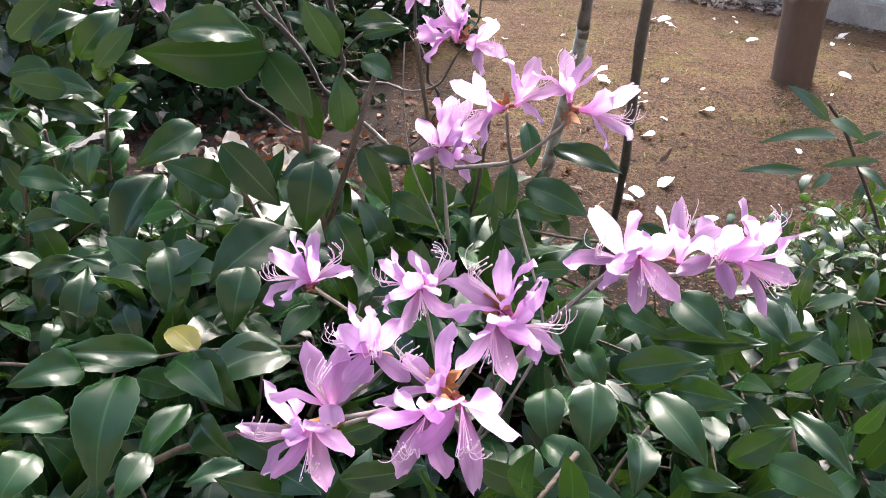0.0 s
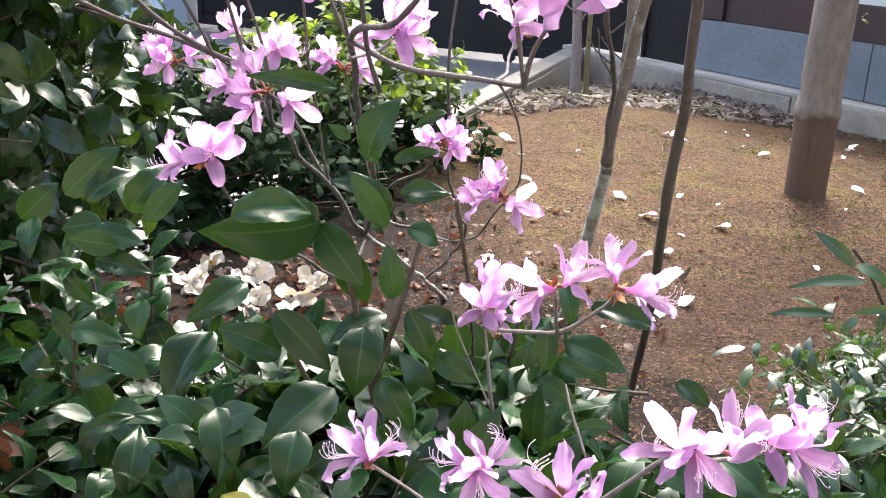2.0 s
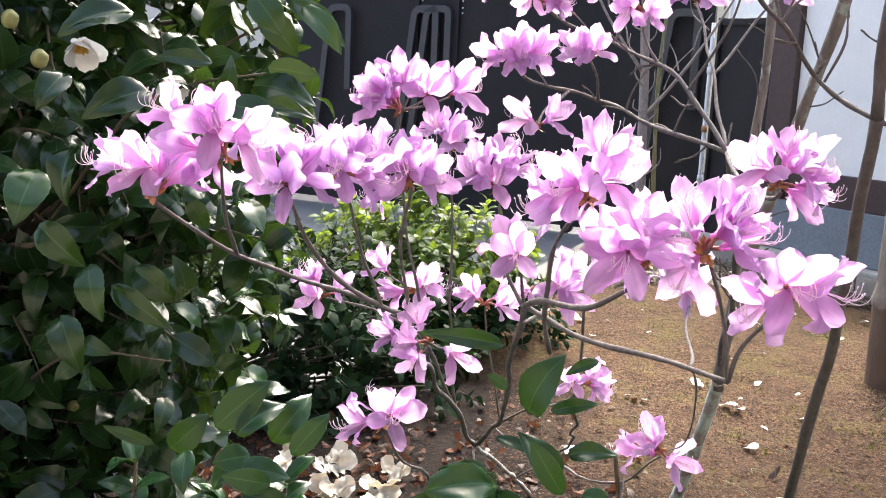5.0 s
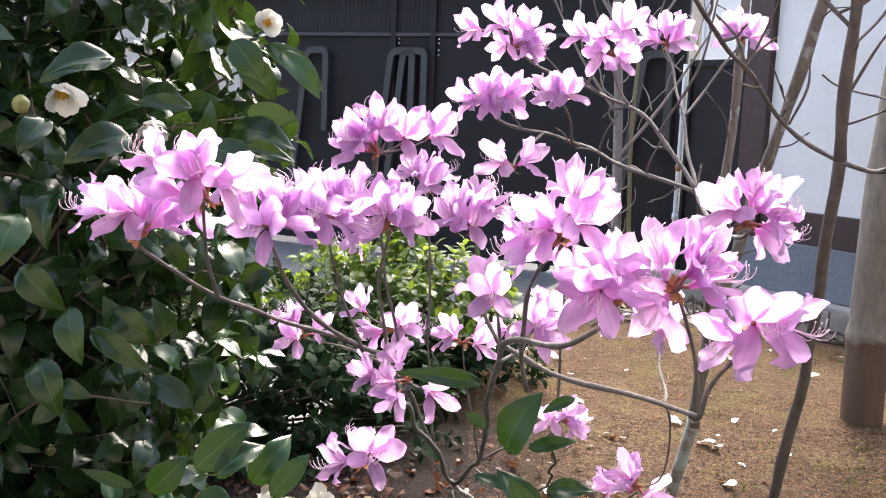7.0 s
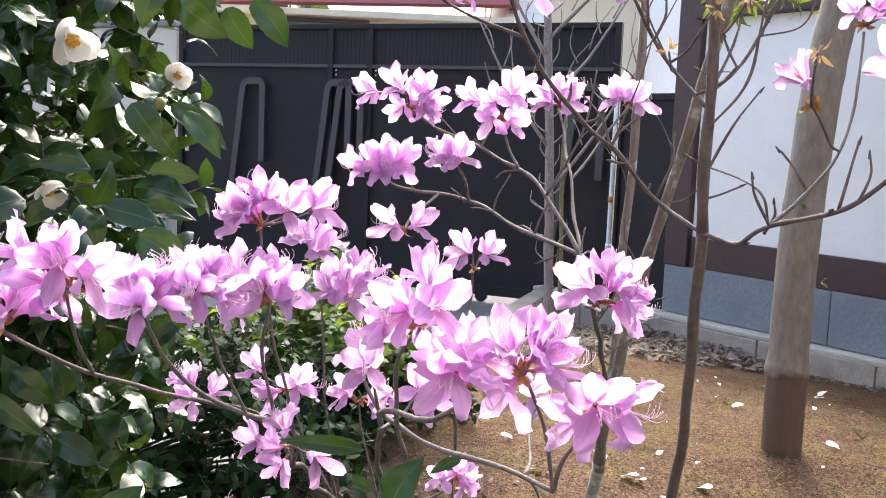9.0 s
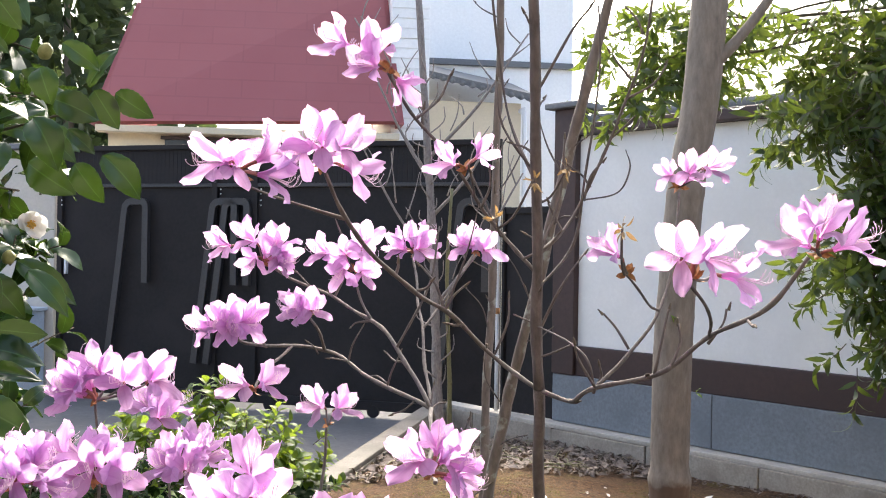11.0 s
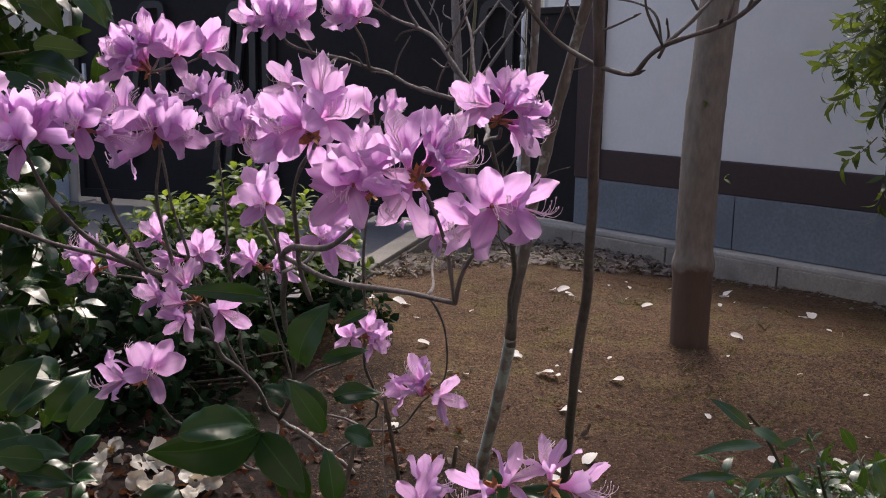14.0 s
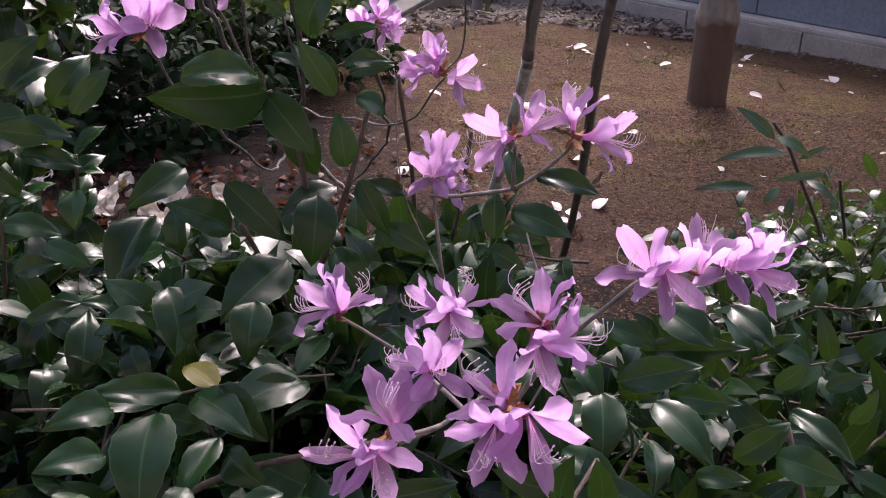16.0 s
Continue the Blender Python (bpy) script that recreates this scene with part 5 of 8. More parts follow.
leaf_at(left, (-0.234, 0.815, 0.622), (-0.214, 0.759, 0.586), (0.209, -0.540, 0.815), 0.5)
leaf_at(left, (-0.270, 0.861, 0.596), (-0.284, 0.804, 0.574), (-0.280, -0.320, 0.905), 0.5)
leaf_at(left, (-0.212, 0.784, 0.564), (-0.170, 0.799, 0.579), (0.102, -0.745, 0.659), 0.35)
leaf_at(left, (-0.424, 1.031, 0.635), (-0.455, 1.030, 0.667), (0.202, -0.970, 0.134), 0.5)
leaf_at(left, (-0.470, 1.084, 0.669), (-0.446, 1.101, 0.705), (-0.275, -0.739, 0.615), 0.5)
leaf_at(left, (-0.406, 0.916, 0.590), (-0.364, 0.916, 0.605), (-0.195, -0.775, 0.601), 0.5)
leaf_at(left, (-0.267, 0.777, 0.579), (-0.249, 0.745, 0.556), (-0.235, -0.652, 0.721), 0.55)
leaf_at(left, (-0.376, 0.938, 0.614), (-0.330, 0.915, 0.600), (-0.145, -0.693, 0.706), 0.45)
# leaves: front
leaf_at(front, (-0.121, 0.802, 0.653), (-0.173, 0.738, 0.631), (0.209, -0.541, 0.814), 0.55)
leaf_at(front, (-0.148, 0.749, 0.638), (-0.153, 0.704, 0.610), (0.063, -0.593, 0.802), 0.6)
leaf_at(front, (-0.200, 0.654, 0.605), (-0.260, 0.615, 0.630), (0.646, -0.511, 0.567), 0.3)
leaf_at(front, (-0.246, 0.616, 0.615), (-0.276, 0.579, 0.631), (0.718, -0.208, 0.664), 0.5)
leaf_at(front, (-0.213, 0.598, 0.623), (-0.219, 0.525, 0.595), (-0.123, -0.323, 0.938), 0.52)
leaf_at(front, (-0.168, 0.605, 0.593), (-0.192, 0.550, 0.581), (-0.046, -0.163, 0.986), 0.4)
leaf_at(front, (-0.172, 0.652, 0.609), (-0.137, 0.615, 0.582), (-0.448, -0.670, 0.592), 0.6)
leaf_at(front, (-0.149, 0.659, 0.595), (-0.104, 0.663, 0.602), (-0.068, -0.835, 0.547), 0.55)
leaf_at(front, (-0.243, 0.567, 0.607), (-0.276, 0.534, 0.623), (0.634, -0.297, 0.714), 0.5)
leaf_at(front, (-0.225, 0.666, 0.574), (-0.186, 0.657, 0.570), (0.027, -0.709, 0.705), 0.6)
leaf_at(front, (-0.187, 0.558, 0.583), (-0.196, 0.518, 0.579), (0.318, -0.243, 0.916), 0.5)
leaf_at(front, (-0.248, 0.516, 0.613), (-0.255, 0.476, 0.612), (0.311, -0.167, 0.936), 0.6)
leaf_at(front, (-0.164, 0.613, 0.573), (-0.140, 0.580, 0.566), (-0.615, -0.497, 0.613), 0.6)
leaf_at(front, (-0.049, 0.535, 0.581), (0.006, 0.531, 0.594), (-0.121, -0.877, 0.466), 0.35)
leaf_at(front, (-0.053, 0.588, 0.580), (-0.015, 0.588, 0.597), (-0.141, -0.907, 0.397), 0.5)
leaf_at(front, (-0.117, 0.549, 0.581), (-0.151, 0.525, 0.585), (0.412, -0.229, 0.882), 0.4)
leaf_at(front, (-0.087, 0.528, 0.573), (-0.122, 0.512, 0.594), (0.565, -0.752, 0.340), 0.5)
leaf_at(front, (-0.086, 0.738, 0.607), (-0.110, 0.698, 0.597), (-0.068, -0.319, 0.945), 0.5)
# leaves: right
leaf_at(right, (0.110, 0.671, 0.573), (0.108, 0.627, 0.557), (-0.315, -0.240, 0.918), 0.62)
leaf_at(right, (0.145, 0.648, 0.595), (0.138, 0.599, 0.568), (-0.025, -0.393, 0.919), 0.62)
leaf_at(right, (0.083, 0.588, 0.576), (0.089, 0.544, 0.568), (-0.297, -0.168, 0.940), 0.5)
leaf_at(right, (0.099, 0.589, 0.582), (0.137, 0.546, 0.574), (-0.270, -0.429, 0.862), 0.4)
leaf_at(right, (0.168, 0.593, 0.586), (0.168, 0.543, 0.582), (0.406, -0.133, 0.904), 0.5)
leaf_at(right, (0.175, 0.698, 0.574), (0.235, 0.669, 0.606), (-0.525, -0.669, 0.526), 0.42)
leaf_at(right, (0.192, 0.647, 0.586), (0.222, 0.586, 0.576), (-0.214, -0.300, 0.930), 0.45)
leaf_at(right, (0.215, 0.675, 0.573), (0.256, 0.633, 0.590), (-0.603, -0.627, 0.493), 0.4)
leaf_at(right, (0.237, 0.770, 0.611), (0.265, 0.715, 0.605), (-0.440, -0.385, 0.811), 0.6)
leaf_at(right, (0.293, 0.746, 0.624), (0.314, 0.695, 0.614), (-0.328, -0.301, 0.895), 0.5)
leaf_at(right, (0.188, 0.794, 0.582), (0.228, 0.754, 0.582), (-0.459, -0.562, 0.687), 0.4)
leaf_at(right, (0.219, 0.770, 0.565), (0.304, 0.726, 0.589), (-0.485, -0.762, 0.430), 0.26)
leaf_at(right, (0.239, 0.581, 0.571), (0.278, 0.576, 0.603), (-0.421, -0.841, 0.340), 0.45)
leaf_at(right, (0.275, 0.576, 0.619), (0.298, 0.519, 0.617), (-0.399, -0.205, 0.894), 0.3)
leaf_at(right, (0.249, 0.538, 0.604), (0.280, 0.501, 0.611), (-0.657, -0.395, 0.642), 0.5)
leaf_at(right, (0.311, 0.669, 0.581), (0.333, 0.664, 0.607), (-0.422, -0.897, 0.133), 0.5)
leaf_at(right, (0.329, 0.737, 0.579), (0.350, 0.723, 0.603), (-0.637, -0.691, 0.341), 0.4)
leaf_at(right, (0.245, 0.648, 0.565), (0.241, 0.610, 0.564), (0.116, -0.185, 0.976), 0.6)
leaf_at(right, (0.196, 0.554, 0.576), (0.223, 0.528, 0.592), (-0.521, -0.516, 0.680), 0.4)
leaf_at(right, (0.316, 0.557, 0.617), (0.328, 0.549, 0.648), (-0.254, -0.967, 0.023), 0.4)
leaf_at(right, (0.156, 0.764, 0.561), (0.166, 0.718, 0.554), (-0.259, -0.243, 0.935), 0.5)
leaf_at(right, (0.330, 0.623, 0.608), (0.355, 0.610, 0.628), (-0.693, -0.549, 0.468), 0.4)
# leaves: sidebush
leaf_at(sidebush, (0.522, 1.175, 0.655), (0.473, 1.194, 0.696), (0.159, -0.882, 0.443), 0.4, TEA_LEAVES[LEAF_RNG.randrange(3)])
leaf_at(sidebush, (0.516, 1.163, 0.664), (0.546, 1.124, 0.654), (-0.444, -0.488, 0.751), 0.45, TEA_LEAVES[LEAF_RNG.randrange(3)])
leaf_at(sidebush, (0.517, 1.126, 0.653), (0.429, 1.124, 0.654), (-0.025, -0.682, 0.730), 0.25, TEA_LEAVES[LEAF_RNG.randrange(3)])
leaf_at(sidebush, (0.531, 1.047, 0.651), (0.474, 1.056, 0.640), (-0.117, -0.804, 0.583), 0.25, TEA_LEAVES[LEAF_RNG.randrange(3)])
leaf_at(sidebush, (0.500, 1.160, 0.593), (0.421, 1.177, 0.588), (-0.097, -0.683, 0.724), 0.25, TEA_LEAVES[LEAF_RNG.randrange(3)])
leaf_at(sidebush, (0.521, 1.139, 0.599), (0.495, 1.124, 0.584), (-0.012, -0.630, 0.777), 0.5, TEA_LEAVES[LEAF_RNG.randrange(3)])
leaf_at(sidebush, (0.544, 1.145, 0.637), (0.575, 1.137, 0.659), (-0.512, -0.727, 0.457), 0.3, TEA_LEAVES[LEAF_RNG.randrange(3)])
leaf_at(sidebush, (0.526, 1.082, 0.630), (0.544, 1.042, 0.624), (-0.515, -0.232, 0.825), 0.35, TEA_LEAVES[LEAF_RNG.randrange(3)])
# leaves: camtree
leaf_at(camtree, (-0.469, 1.364, 1.650), (-0.431, 1.351, 1.600), (-0.059, -0.997, -0.043), 0.6, OLD_LEAVES[LEAF_RNG.randrange(6)])
leaf_at(camtree, (-0.475, 1.307, 1.623), (-0.488, 1.287, 1.584), (-0.229, -0.747, 0.624), 0.6, OLD_LEAVES[LEAF_RNG.randrange(6)])
leaf_at(camtree, (-0.392, 1.438, 1.598), (-0.342, 1.448, 1.564), (0.209, -0.971, 0.112), 0.5, OLD_LEAVES[LEAF_RNG.randrange(6)])
leaf_at(camtree, (-0.416, 1.403, 1.554), (-0.398, 1.393, 1.505), (0.082, -0.980, 0.181), 0.7, OLD_LEAVES[LEAF_RNG.randrange(6)])
leaf_at(camtree, (-0.407, 1.449, 1.516), (-0.346, 1.452, 1.493), (0.037, -0.976, 0.216), 0.65, OLD_LEAVES[LEAF_RNG.randrange(6)])
leaf_at(camtree, (-0.370, 1.508, 1.545), (-0.330, 1.506, 1.609), (-0.329, -0.936, 0.123), 0.35, OLD_LEAVES[LEAF_RNG.randrange(6)])
leaf_at(camtree, (-0.336, 1.538, 1.541), (-0.282, 1.535, 1.506), (-0.112, -0.994, -0.001), 0.55, OLD_LEAVES[LEAF_RNG.randrange(6)])
leaf_at(camtree, (-0.366, 1.530, 1.543), (-0.330, 1.532, 1.486), (0.009, -0.996, 0.089), 0.6, OLD_LEAVES[LEAF_RNG.randrange(6)])
leaf_at(camtree, (-0.390, 1.466, 1.473), (-0.351, 1.462, 1.440), (0.096, -0.940, 0.327), 0.5, OLD_LEAVES[LEAF_RNG.randrange(6)])
leaf_at(camtree, (-0.351, 1.531, 1.442), (-0.291, 1.543, 1.381), (0.394, -0.906, 0.154), 0.5, OLD_LEAVES[LEAF_RNG.randrange(6)])
leaf_at(camtree, (-0.425, 1.406, 1.483), (-0.386, 1.395, 1.417), (0.320, -0.918, 0.235), 0.6, OLD_LEAVES[LEAF_RNG.randrange(6)])
leaf_at(camtree, (-0.446, 1.281, 1.570), (-0.424, 1.283, 1.554), (0.470, -0.871, 0.144), 0.5, OLD_LEAVES[LEAF_RNG.randrange(6)])
leaf_at(camtree, (-0.446, 1.460, 1.421), (-0.383, 1.440, 1.378), (-0.182, -0.983, 0.035), 0.6, OLD_LEAVES[LEAF_RNG.randrange(6)])
leaf_at(camtree, (-0.461, 1.397, 1.447), (-0.483, 1.366, 1.389), (0.018, -0.884, 0.466), 0.6, OLD_LEAVES[LEAF_RNG.randrange(6)])
leaf_at(camtree, (-0.488, 1.345, 1.269), (-0.445, 1.327, 1.220), (0.101, -0.894, 0.436), 0.65, OLD_LEAVES[LEAF_RNG.randrange(6)])
leaf_at(camtree, (-0.472, 1.511, 1.275), (-0.384, 1.497, 1.219), (0.188, -0.873, 0.449), 0.35, OLD_LEAVES[LEAF_RNG.randrange(6)])
leaf_at(camtree, (-0.500, 1.494, 1.170), (-0.426, 1.497, 1.162), (0.002, -0.992, 0.125), 0.5, OLD_LEAVES[LEAF_RNG.randrange(6)])
leaf_at(camtree, (-0.461, 1.285, 1.091), (-0.389, 1.260, 1.058), (-0.133, -0.895, 0.425), 0.6, OLD_LEAVES[LEAF_RNG.randrange(6)])
leaf_at(camtree, (-0.392, 1.518, 1.426), (-0.352, 1.518, 1.369), (-0.059, -0.994, 0.091), 0.55, OLD_LEAVES[LEAF_RNG.randrange(6)])
leaf_at(camtree, (-0.491, 1.340, 1.526), (-0.452, 1.314, 1.469), (0.053, -0.966, 0.252), 0.6, OLD_LEAVES[LEAF_RNG.randrange(6)])
# leaves: camlow
leaf_at(camlow, (-0.438, 1.441, 1.262), (-0.376, 1.417, 1.207), (0.243, -0.813, 0.530), 0.4, OLD_LEAVES[LEAF_RNG.randrange(6)])
leaf_at(camlow, (-0.509, 1.479, 1.253), (-0.452, 1.468, 1.197), (0.102, -0.926, 0.365), 0.5, OLD_LEAVES[LEAF_RNG.randrange(6)])
leaf_at(camlow, (-0.521, 1.480, 1.144), (-0.428, 1.469, 1.133), (-0.006, -0.789, 0.614), 0.5, OLD_LEAVES[LEAF_RNG.randrange(6)])
leaf_at(camlow, (-0.510, 1.430, 1.112), (-0.420, 1.422, 1.113), (-0.105, -0.845, 0.524), 0.3, OLD_LEAVES[LEAF_RNG.randrange(6)])
leaf_at(camlow, (-0.550, 1.366, 1.175), (-0.622, 1.338, 1.184), (0.533, -0.766, 0.358), 0.3, OLD_LEAVES[LEAF_RNG.randrange(6)])
leaf_at(camlow, (-0.603, 1.264, 1.137), (-0.663, 1.204, 1.115), (0.444, -0.694, 0.567), 0.5, OLD_LEAVES[LEAF_RNG.randrange(6)])
leaf_at(camlow, (-0.659, 1.133, 1.157), (-0.673, 1.087, 1.125), (0.305, -0.653, 0.694), 0.55, OLD_LEAVES[LEAF_RNG.randrange(6)])
leaf_at(camlow, (-0.604, 1.205, 1.235), (-0.673, 1.153, 1.215), (0.318, -0.595, 0.738), 0.5, OLD_LEAVES[LEAF_RNG.randrange(6)])
leaf_at(camlow, (-0.692, 1.120, 1.044), (-0.690, 1.060, 0.999), (0.344, -0.712, 0.612), 0.6, OLD_LEAVES[LEAF_RNG.randrange(6)])
leaf_at(camlow, (-0.687, 1.222, 1.064), (-0.695, 1.172, 1.010), (-0.284, -0.705, 0.649), 0.55, OLD_LEAVES[LEAF_RNG.randrange(6)])
leaf_at(camlow, (-0.666, 1.201, 0.913), (-0.641, 1.155, 0.859), (-0.187, -0.844, 0.504), 0.5, OLD_LEAVES[LEAF_RNG.randrange(6)])
leaf_at(camlow, (-0.639, 1.205, 0.885), (-0.559, 1.177, 0.843), (-0.045, -0.894, 0.445), 0.3, OLD_LEAVES[LEAF_RNG.randrange(6)])
leaf_at(camlow, (-0.682, 1.097, 0.981), (-0.631, 1.084, 0.939), (-0.027, -0.931, 0.365), 0.5, OLD_LEAVES[LEAF_RNG.randrange(6)])
leaf_at(camlow, (-0.681, 1.404, 0.864), (-0.616, 1.381, 0.829), (-0.029, -0.914, 0.406), 0.5, OLD_LEAVES[LEAF_RNG.randrange(6)])
leaf_at(camlow, (-0.708, 1.207, 0.841), (-0.671, 1.168, 0.788), (0.037, -0.677, 0.735), 0.5, OLD_LEAVES[LEAF_RNG.randrange(6)])
leaf_at(camlow, (-0.712, 1.324, 1.061), (-0.639, 1.294, 1.029), (0.048, -0.934, 0.353), 0.5, OLD_LEAVES[LEAF_RNG.randrange(6)])
# leaves: seedling
leaf_at(seedling, (-0.477, 1.119, 0.734), (-0.417, 1.132, 0.791), (-0.089, -0.941, 0.327), 0.5)
leaf_at(seedling, (-0.431, 1.109, 0.704), (-0.468, 1.084, 0.704), (0.585, -0.595, 0.551), 0.75)
leaf_at(seedling, (-0.413, 1.152, 0.705), (-0.371, 1.174, 0.761), (0.084, -0.962, 0.262), 0.5)
leaf_at(seedling, (-0.535, 1.122, 0.700), (-0.493, 1.126, 0.741), (0.087, -0.993, 0.074), 0.6)
leaf_at(seedling, (-0.539, 1.074, 0.726), (-0.594, 1.063, 0.748), (0.302, -0.919, 0.254), 0.25)
leaf_at(seedling, (-0.391, 1.044, 0.698), (-0.439, 1.024, 0.712), (0.549, -0.797, 0.251), 0.5)
leaf_at(seedling, (-0.501, 1.079, 0.719), (-0.494, 1.035, 0.689), (-0.095, -0.551, 0.829), 0.5)
# leaves: midsprig
leaf_at(midsprig, (-0.104, 0.979, 0.825), (-0.085, 0.956, 0.892), (-0.717, -0.697, -0.027), 0.55)
leaf_at(midsprig, (-0.124, 1.016, 0.840), (-0.146, 1.014, 0.855), (0.347, -0.912, 0.220), 0.5)
leaf_at(midsprig, (-0.131, 0.961, 0.905), (-0.210, 0.935, 0.922), (0.372, -0.876, 0.306), 0.2)
leaf_at(midsprig, (-0.077, 1.008, 0.820), (-0.032, 0.991, 0.838), (-0.501, -0.775, 0.386), 0.3)
leaf_at(midsprig, (-0.137, 0.932, 0.816), (-0.097, 0.908, 0.813), (-0.325, -0.592, 0.737), 0.25)
leaf_at(midsprig, (-0.075, 0.835, 0.801), (-0.106, 0.838, 0.848), (0.003, -1.000, 0.022), 0.4)
leaf_at(midsprig, (-0.197, 0.743, 0.840), (-0.132, 0.767, 0.843), (0.232, -0.733, 0.640), 0.4)
leaf_at(midsprig, (-0.060, 0.945, 0.795), (-0.020, 0.922, 0.810), (-0.543, -0.768, 0.340), 0.3)
leaf_at(midsprig, (-0.021, 1.064, 0.863), (-0.058, 1.064, 0.847), (-0.198, -0.844, 0.498), 0.3)

# a long side branch over the front bush, leaves in turn along it
stalks(front, ([(-0.345, 0.688, 0.57), (-0.287, 0.673, 0.58), (-0.228, 0.665, 0.59), (-0.182, 0.667, 0.60), (-0.126, 0.676, 0.60), (-0.078, 0.679, 0.60)],), 0.0016, 0.0010)
leaf_at(front, (-0.217, 0.660, 0.594), (-0.294, 0.641, 0.603), (0.05, -0.35, 0.93), 0.36)
leaf_at(front, (-0.193, 0.660, 0.598), (-0.150, 0.610, 0.603), (-0.2, -0.3, 0.93), 0.46)
leaf_at(front, (-0.100, 0.676, 0.600), (-0.168, 0.636, 0.602), (0.1, -0.25, 0.95), 0.5)
leaf_at(front, (-0.175, 0.667, 0.601), (-0.205, 0.696, 0.610), (0.1, -0.4, 0.9), 0.55, YELLOW_LEAF)


# ---- azaleas ----
def azalea_corolla(seed, slim=1.0):
    """Funnel of five petals along +z: the upper three overlap in a fan towards +y, the lower two spread apart; broad wavy tips."""
    rng = random.Random(seed)
    v, f, uv = [], [], []
    rows, cols = 12, 8
    for k, a0 in enumerate((90, 90 + 56, 90 - 56, 270 - 40, 270 + 40)):
        upper = k < 3
        a = radians(a0 + rng.uniform(-9, 9))
        ln = 0.0425 * rng.uniform(0.88, 1.08) * (1.0 if upper else 1.03)
        wid = (0.0190 if upper else 0.0155) * slim * rng.uniform(0.86, 1.12)
        flare = rng.uniform(0.45, 0.85) if upper else rng.uniform(0.65, 1.2)
        back = rng.uniform(0.0, 0.75) if upper else rng.uniform(0.1, 0.9)
        twist = rng.uniform(-0.45, 0.45)
        wave, ruff = rng.uniform(0, 6.28), rng.uniform(0.9, 1.7) * slim
        skew, notch = rng.uniform(-0.12, 0.12), rng.uniform(0.0, 0.10)
        side = rng.uniform(-0.10, 0.10)
        r, z = 0.0020, -0.015
        s0 = len(v)
        for i in range(rows + 1):
            t = i / rows
            ang = 0.16 + (flare - 0.16) * smooth(0.1, 0.55, t) + back * smooth(0.6, 1.0, t) + 0.10 * math.sin(wave + 7 * t)
            if i:
                r += ln / rows * math.sin(ang)
                z += ln / rows * math.cos(ang)
            half = 0.5 * wid * (0.20 + 0.80 * smooth(0.05, 0.62, t))
            if t > 0.68:
                half *= max(0.04, 1 - ((t - 0.68) / 0.335) ** 2.6) ** 0.5
            for j in range(cols + 1):
                s = 2 * j / cols - 1
                edge = abs(s) ** 2.0
                y = s * half * (1 + 0.07 * math.sin(9 * t + 3 * s + wave)) + side * ln * t * t
                lift = (-0.42 * (1 - t) - 0.10 * t) * half * s * s * 1.2
                lift += ruff * edge * t * t * 0.0036 * math.sin(wave + 13 * t + 3.0 * s) + 0.0013 * t * math.sin(wave * 2 + 6 * t + 2 * s)
                groove = -0.0012 * math.exp(-(s / 0.2) ** 2) * smooth(0.2, 0.5, t) + 0.0004 * math.cos(16 * s) * t
                tip = (0.0016 * (1 - abs(s)) - 0.004 * notch * math.exp(-((s - skew) / 0.25) ** 2) * 4) * smooth(0.85, 1.0, t)
                zz = z + lift + groove + twist * y * t
                rr = r + tip - 0.25 * half * s * s * (1 - t)
                v.append((rr * math.cos(a) - y * math.sin(a), rr * math.sin(a) + y * math.cos(a), zz))
                uv.append((t, 0.5 + 0.46 * s + (1.0 if upper else 0.0)))
        for i in range(rows):
            for j in range(cols):
                q = s0 + i * (cols + 1) + j
                f.append((q, q + 1, q + cols + 2, q + cols + 1))
    return mesh("flower", v, f, M_PETAL, uv)


def azalea_stamens(seed):
    """Thin filaments that sag out of the funnel and curve up again at their tips."""
    rng = random.Random(seed)
    v, f = [], []
    for k in range(8):
        a = radians(270 + rng.uniform(-60, 60))
        out, ln = rng.uniform(0.2, 0.55), rng.uniform(0.018, 0.030) * (1.3 if k == 0 else 1)
        d = Vector((math.cos(a) * out, math.sin(a) * out, 1)).normalized()
        up = rng.uniform(0.003, 0.011)
        pts = [Vector((0, 0, -0.008)), d * ln * 0.4 + Vector((0, -0.002, 0)), d * ln * 0.75 + Vector((0, -0.0025, 0)), d * ln * 0.95 + Vector((0, up * 0.3, 0)), d * ln * 1.02 + Vector((0, up, 0))]
        tube_data(pts, 0.00034, 0.00025, 4, 4, 0, 0, v, f)
        if k:
            tube_data([pts[-1], pts[-1] + Vector((0, 0.0014, 0.0004))], 0.00055, 0.0005, 5, 1, 0, 0, v, f)
    return mesh("stamens", v, f, M_STAMEN)


COROLLAS = [azalea_corolla(70 + i) for i in range(16)]
SLENDER = [azalea_corolla(120 + i, 0.80) for i in range(16)]
STAMENS = [azalea_stamens(90 + i) for i in range(5)]
FRNG = random.Random(7)


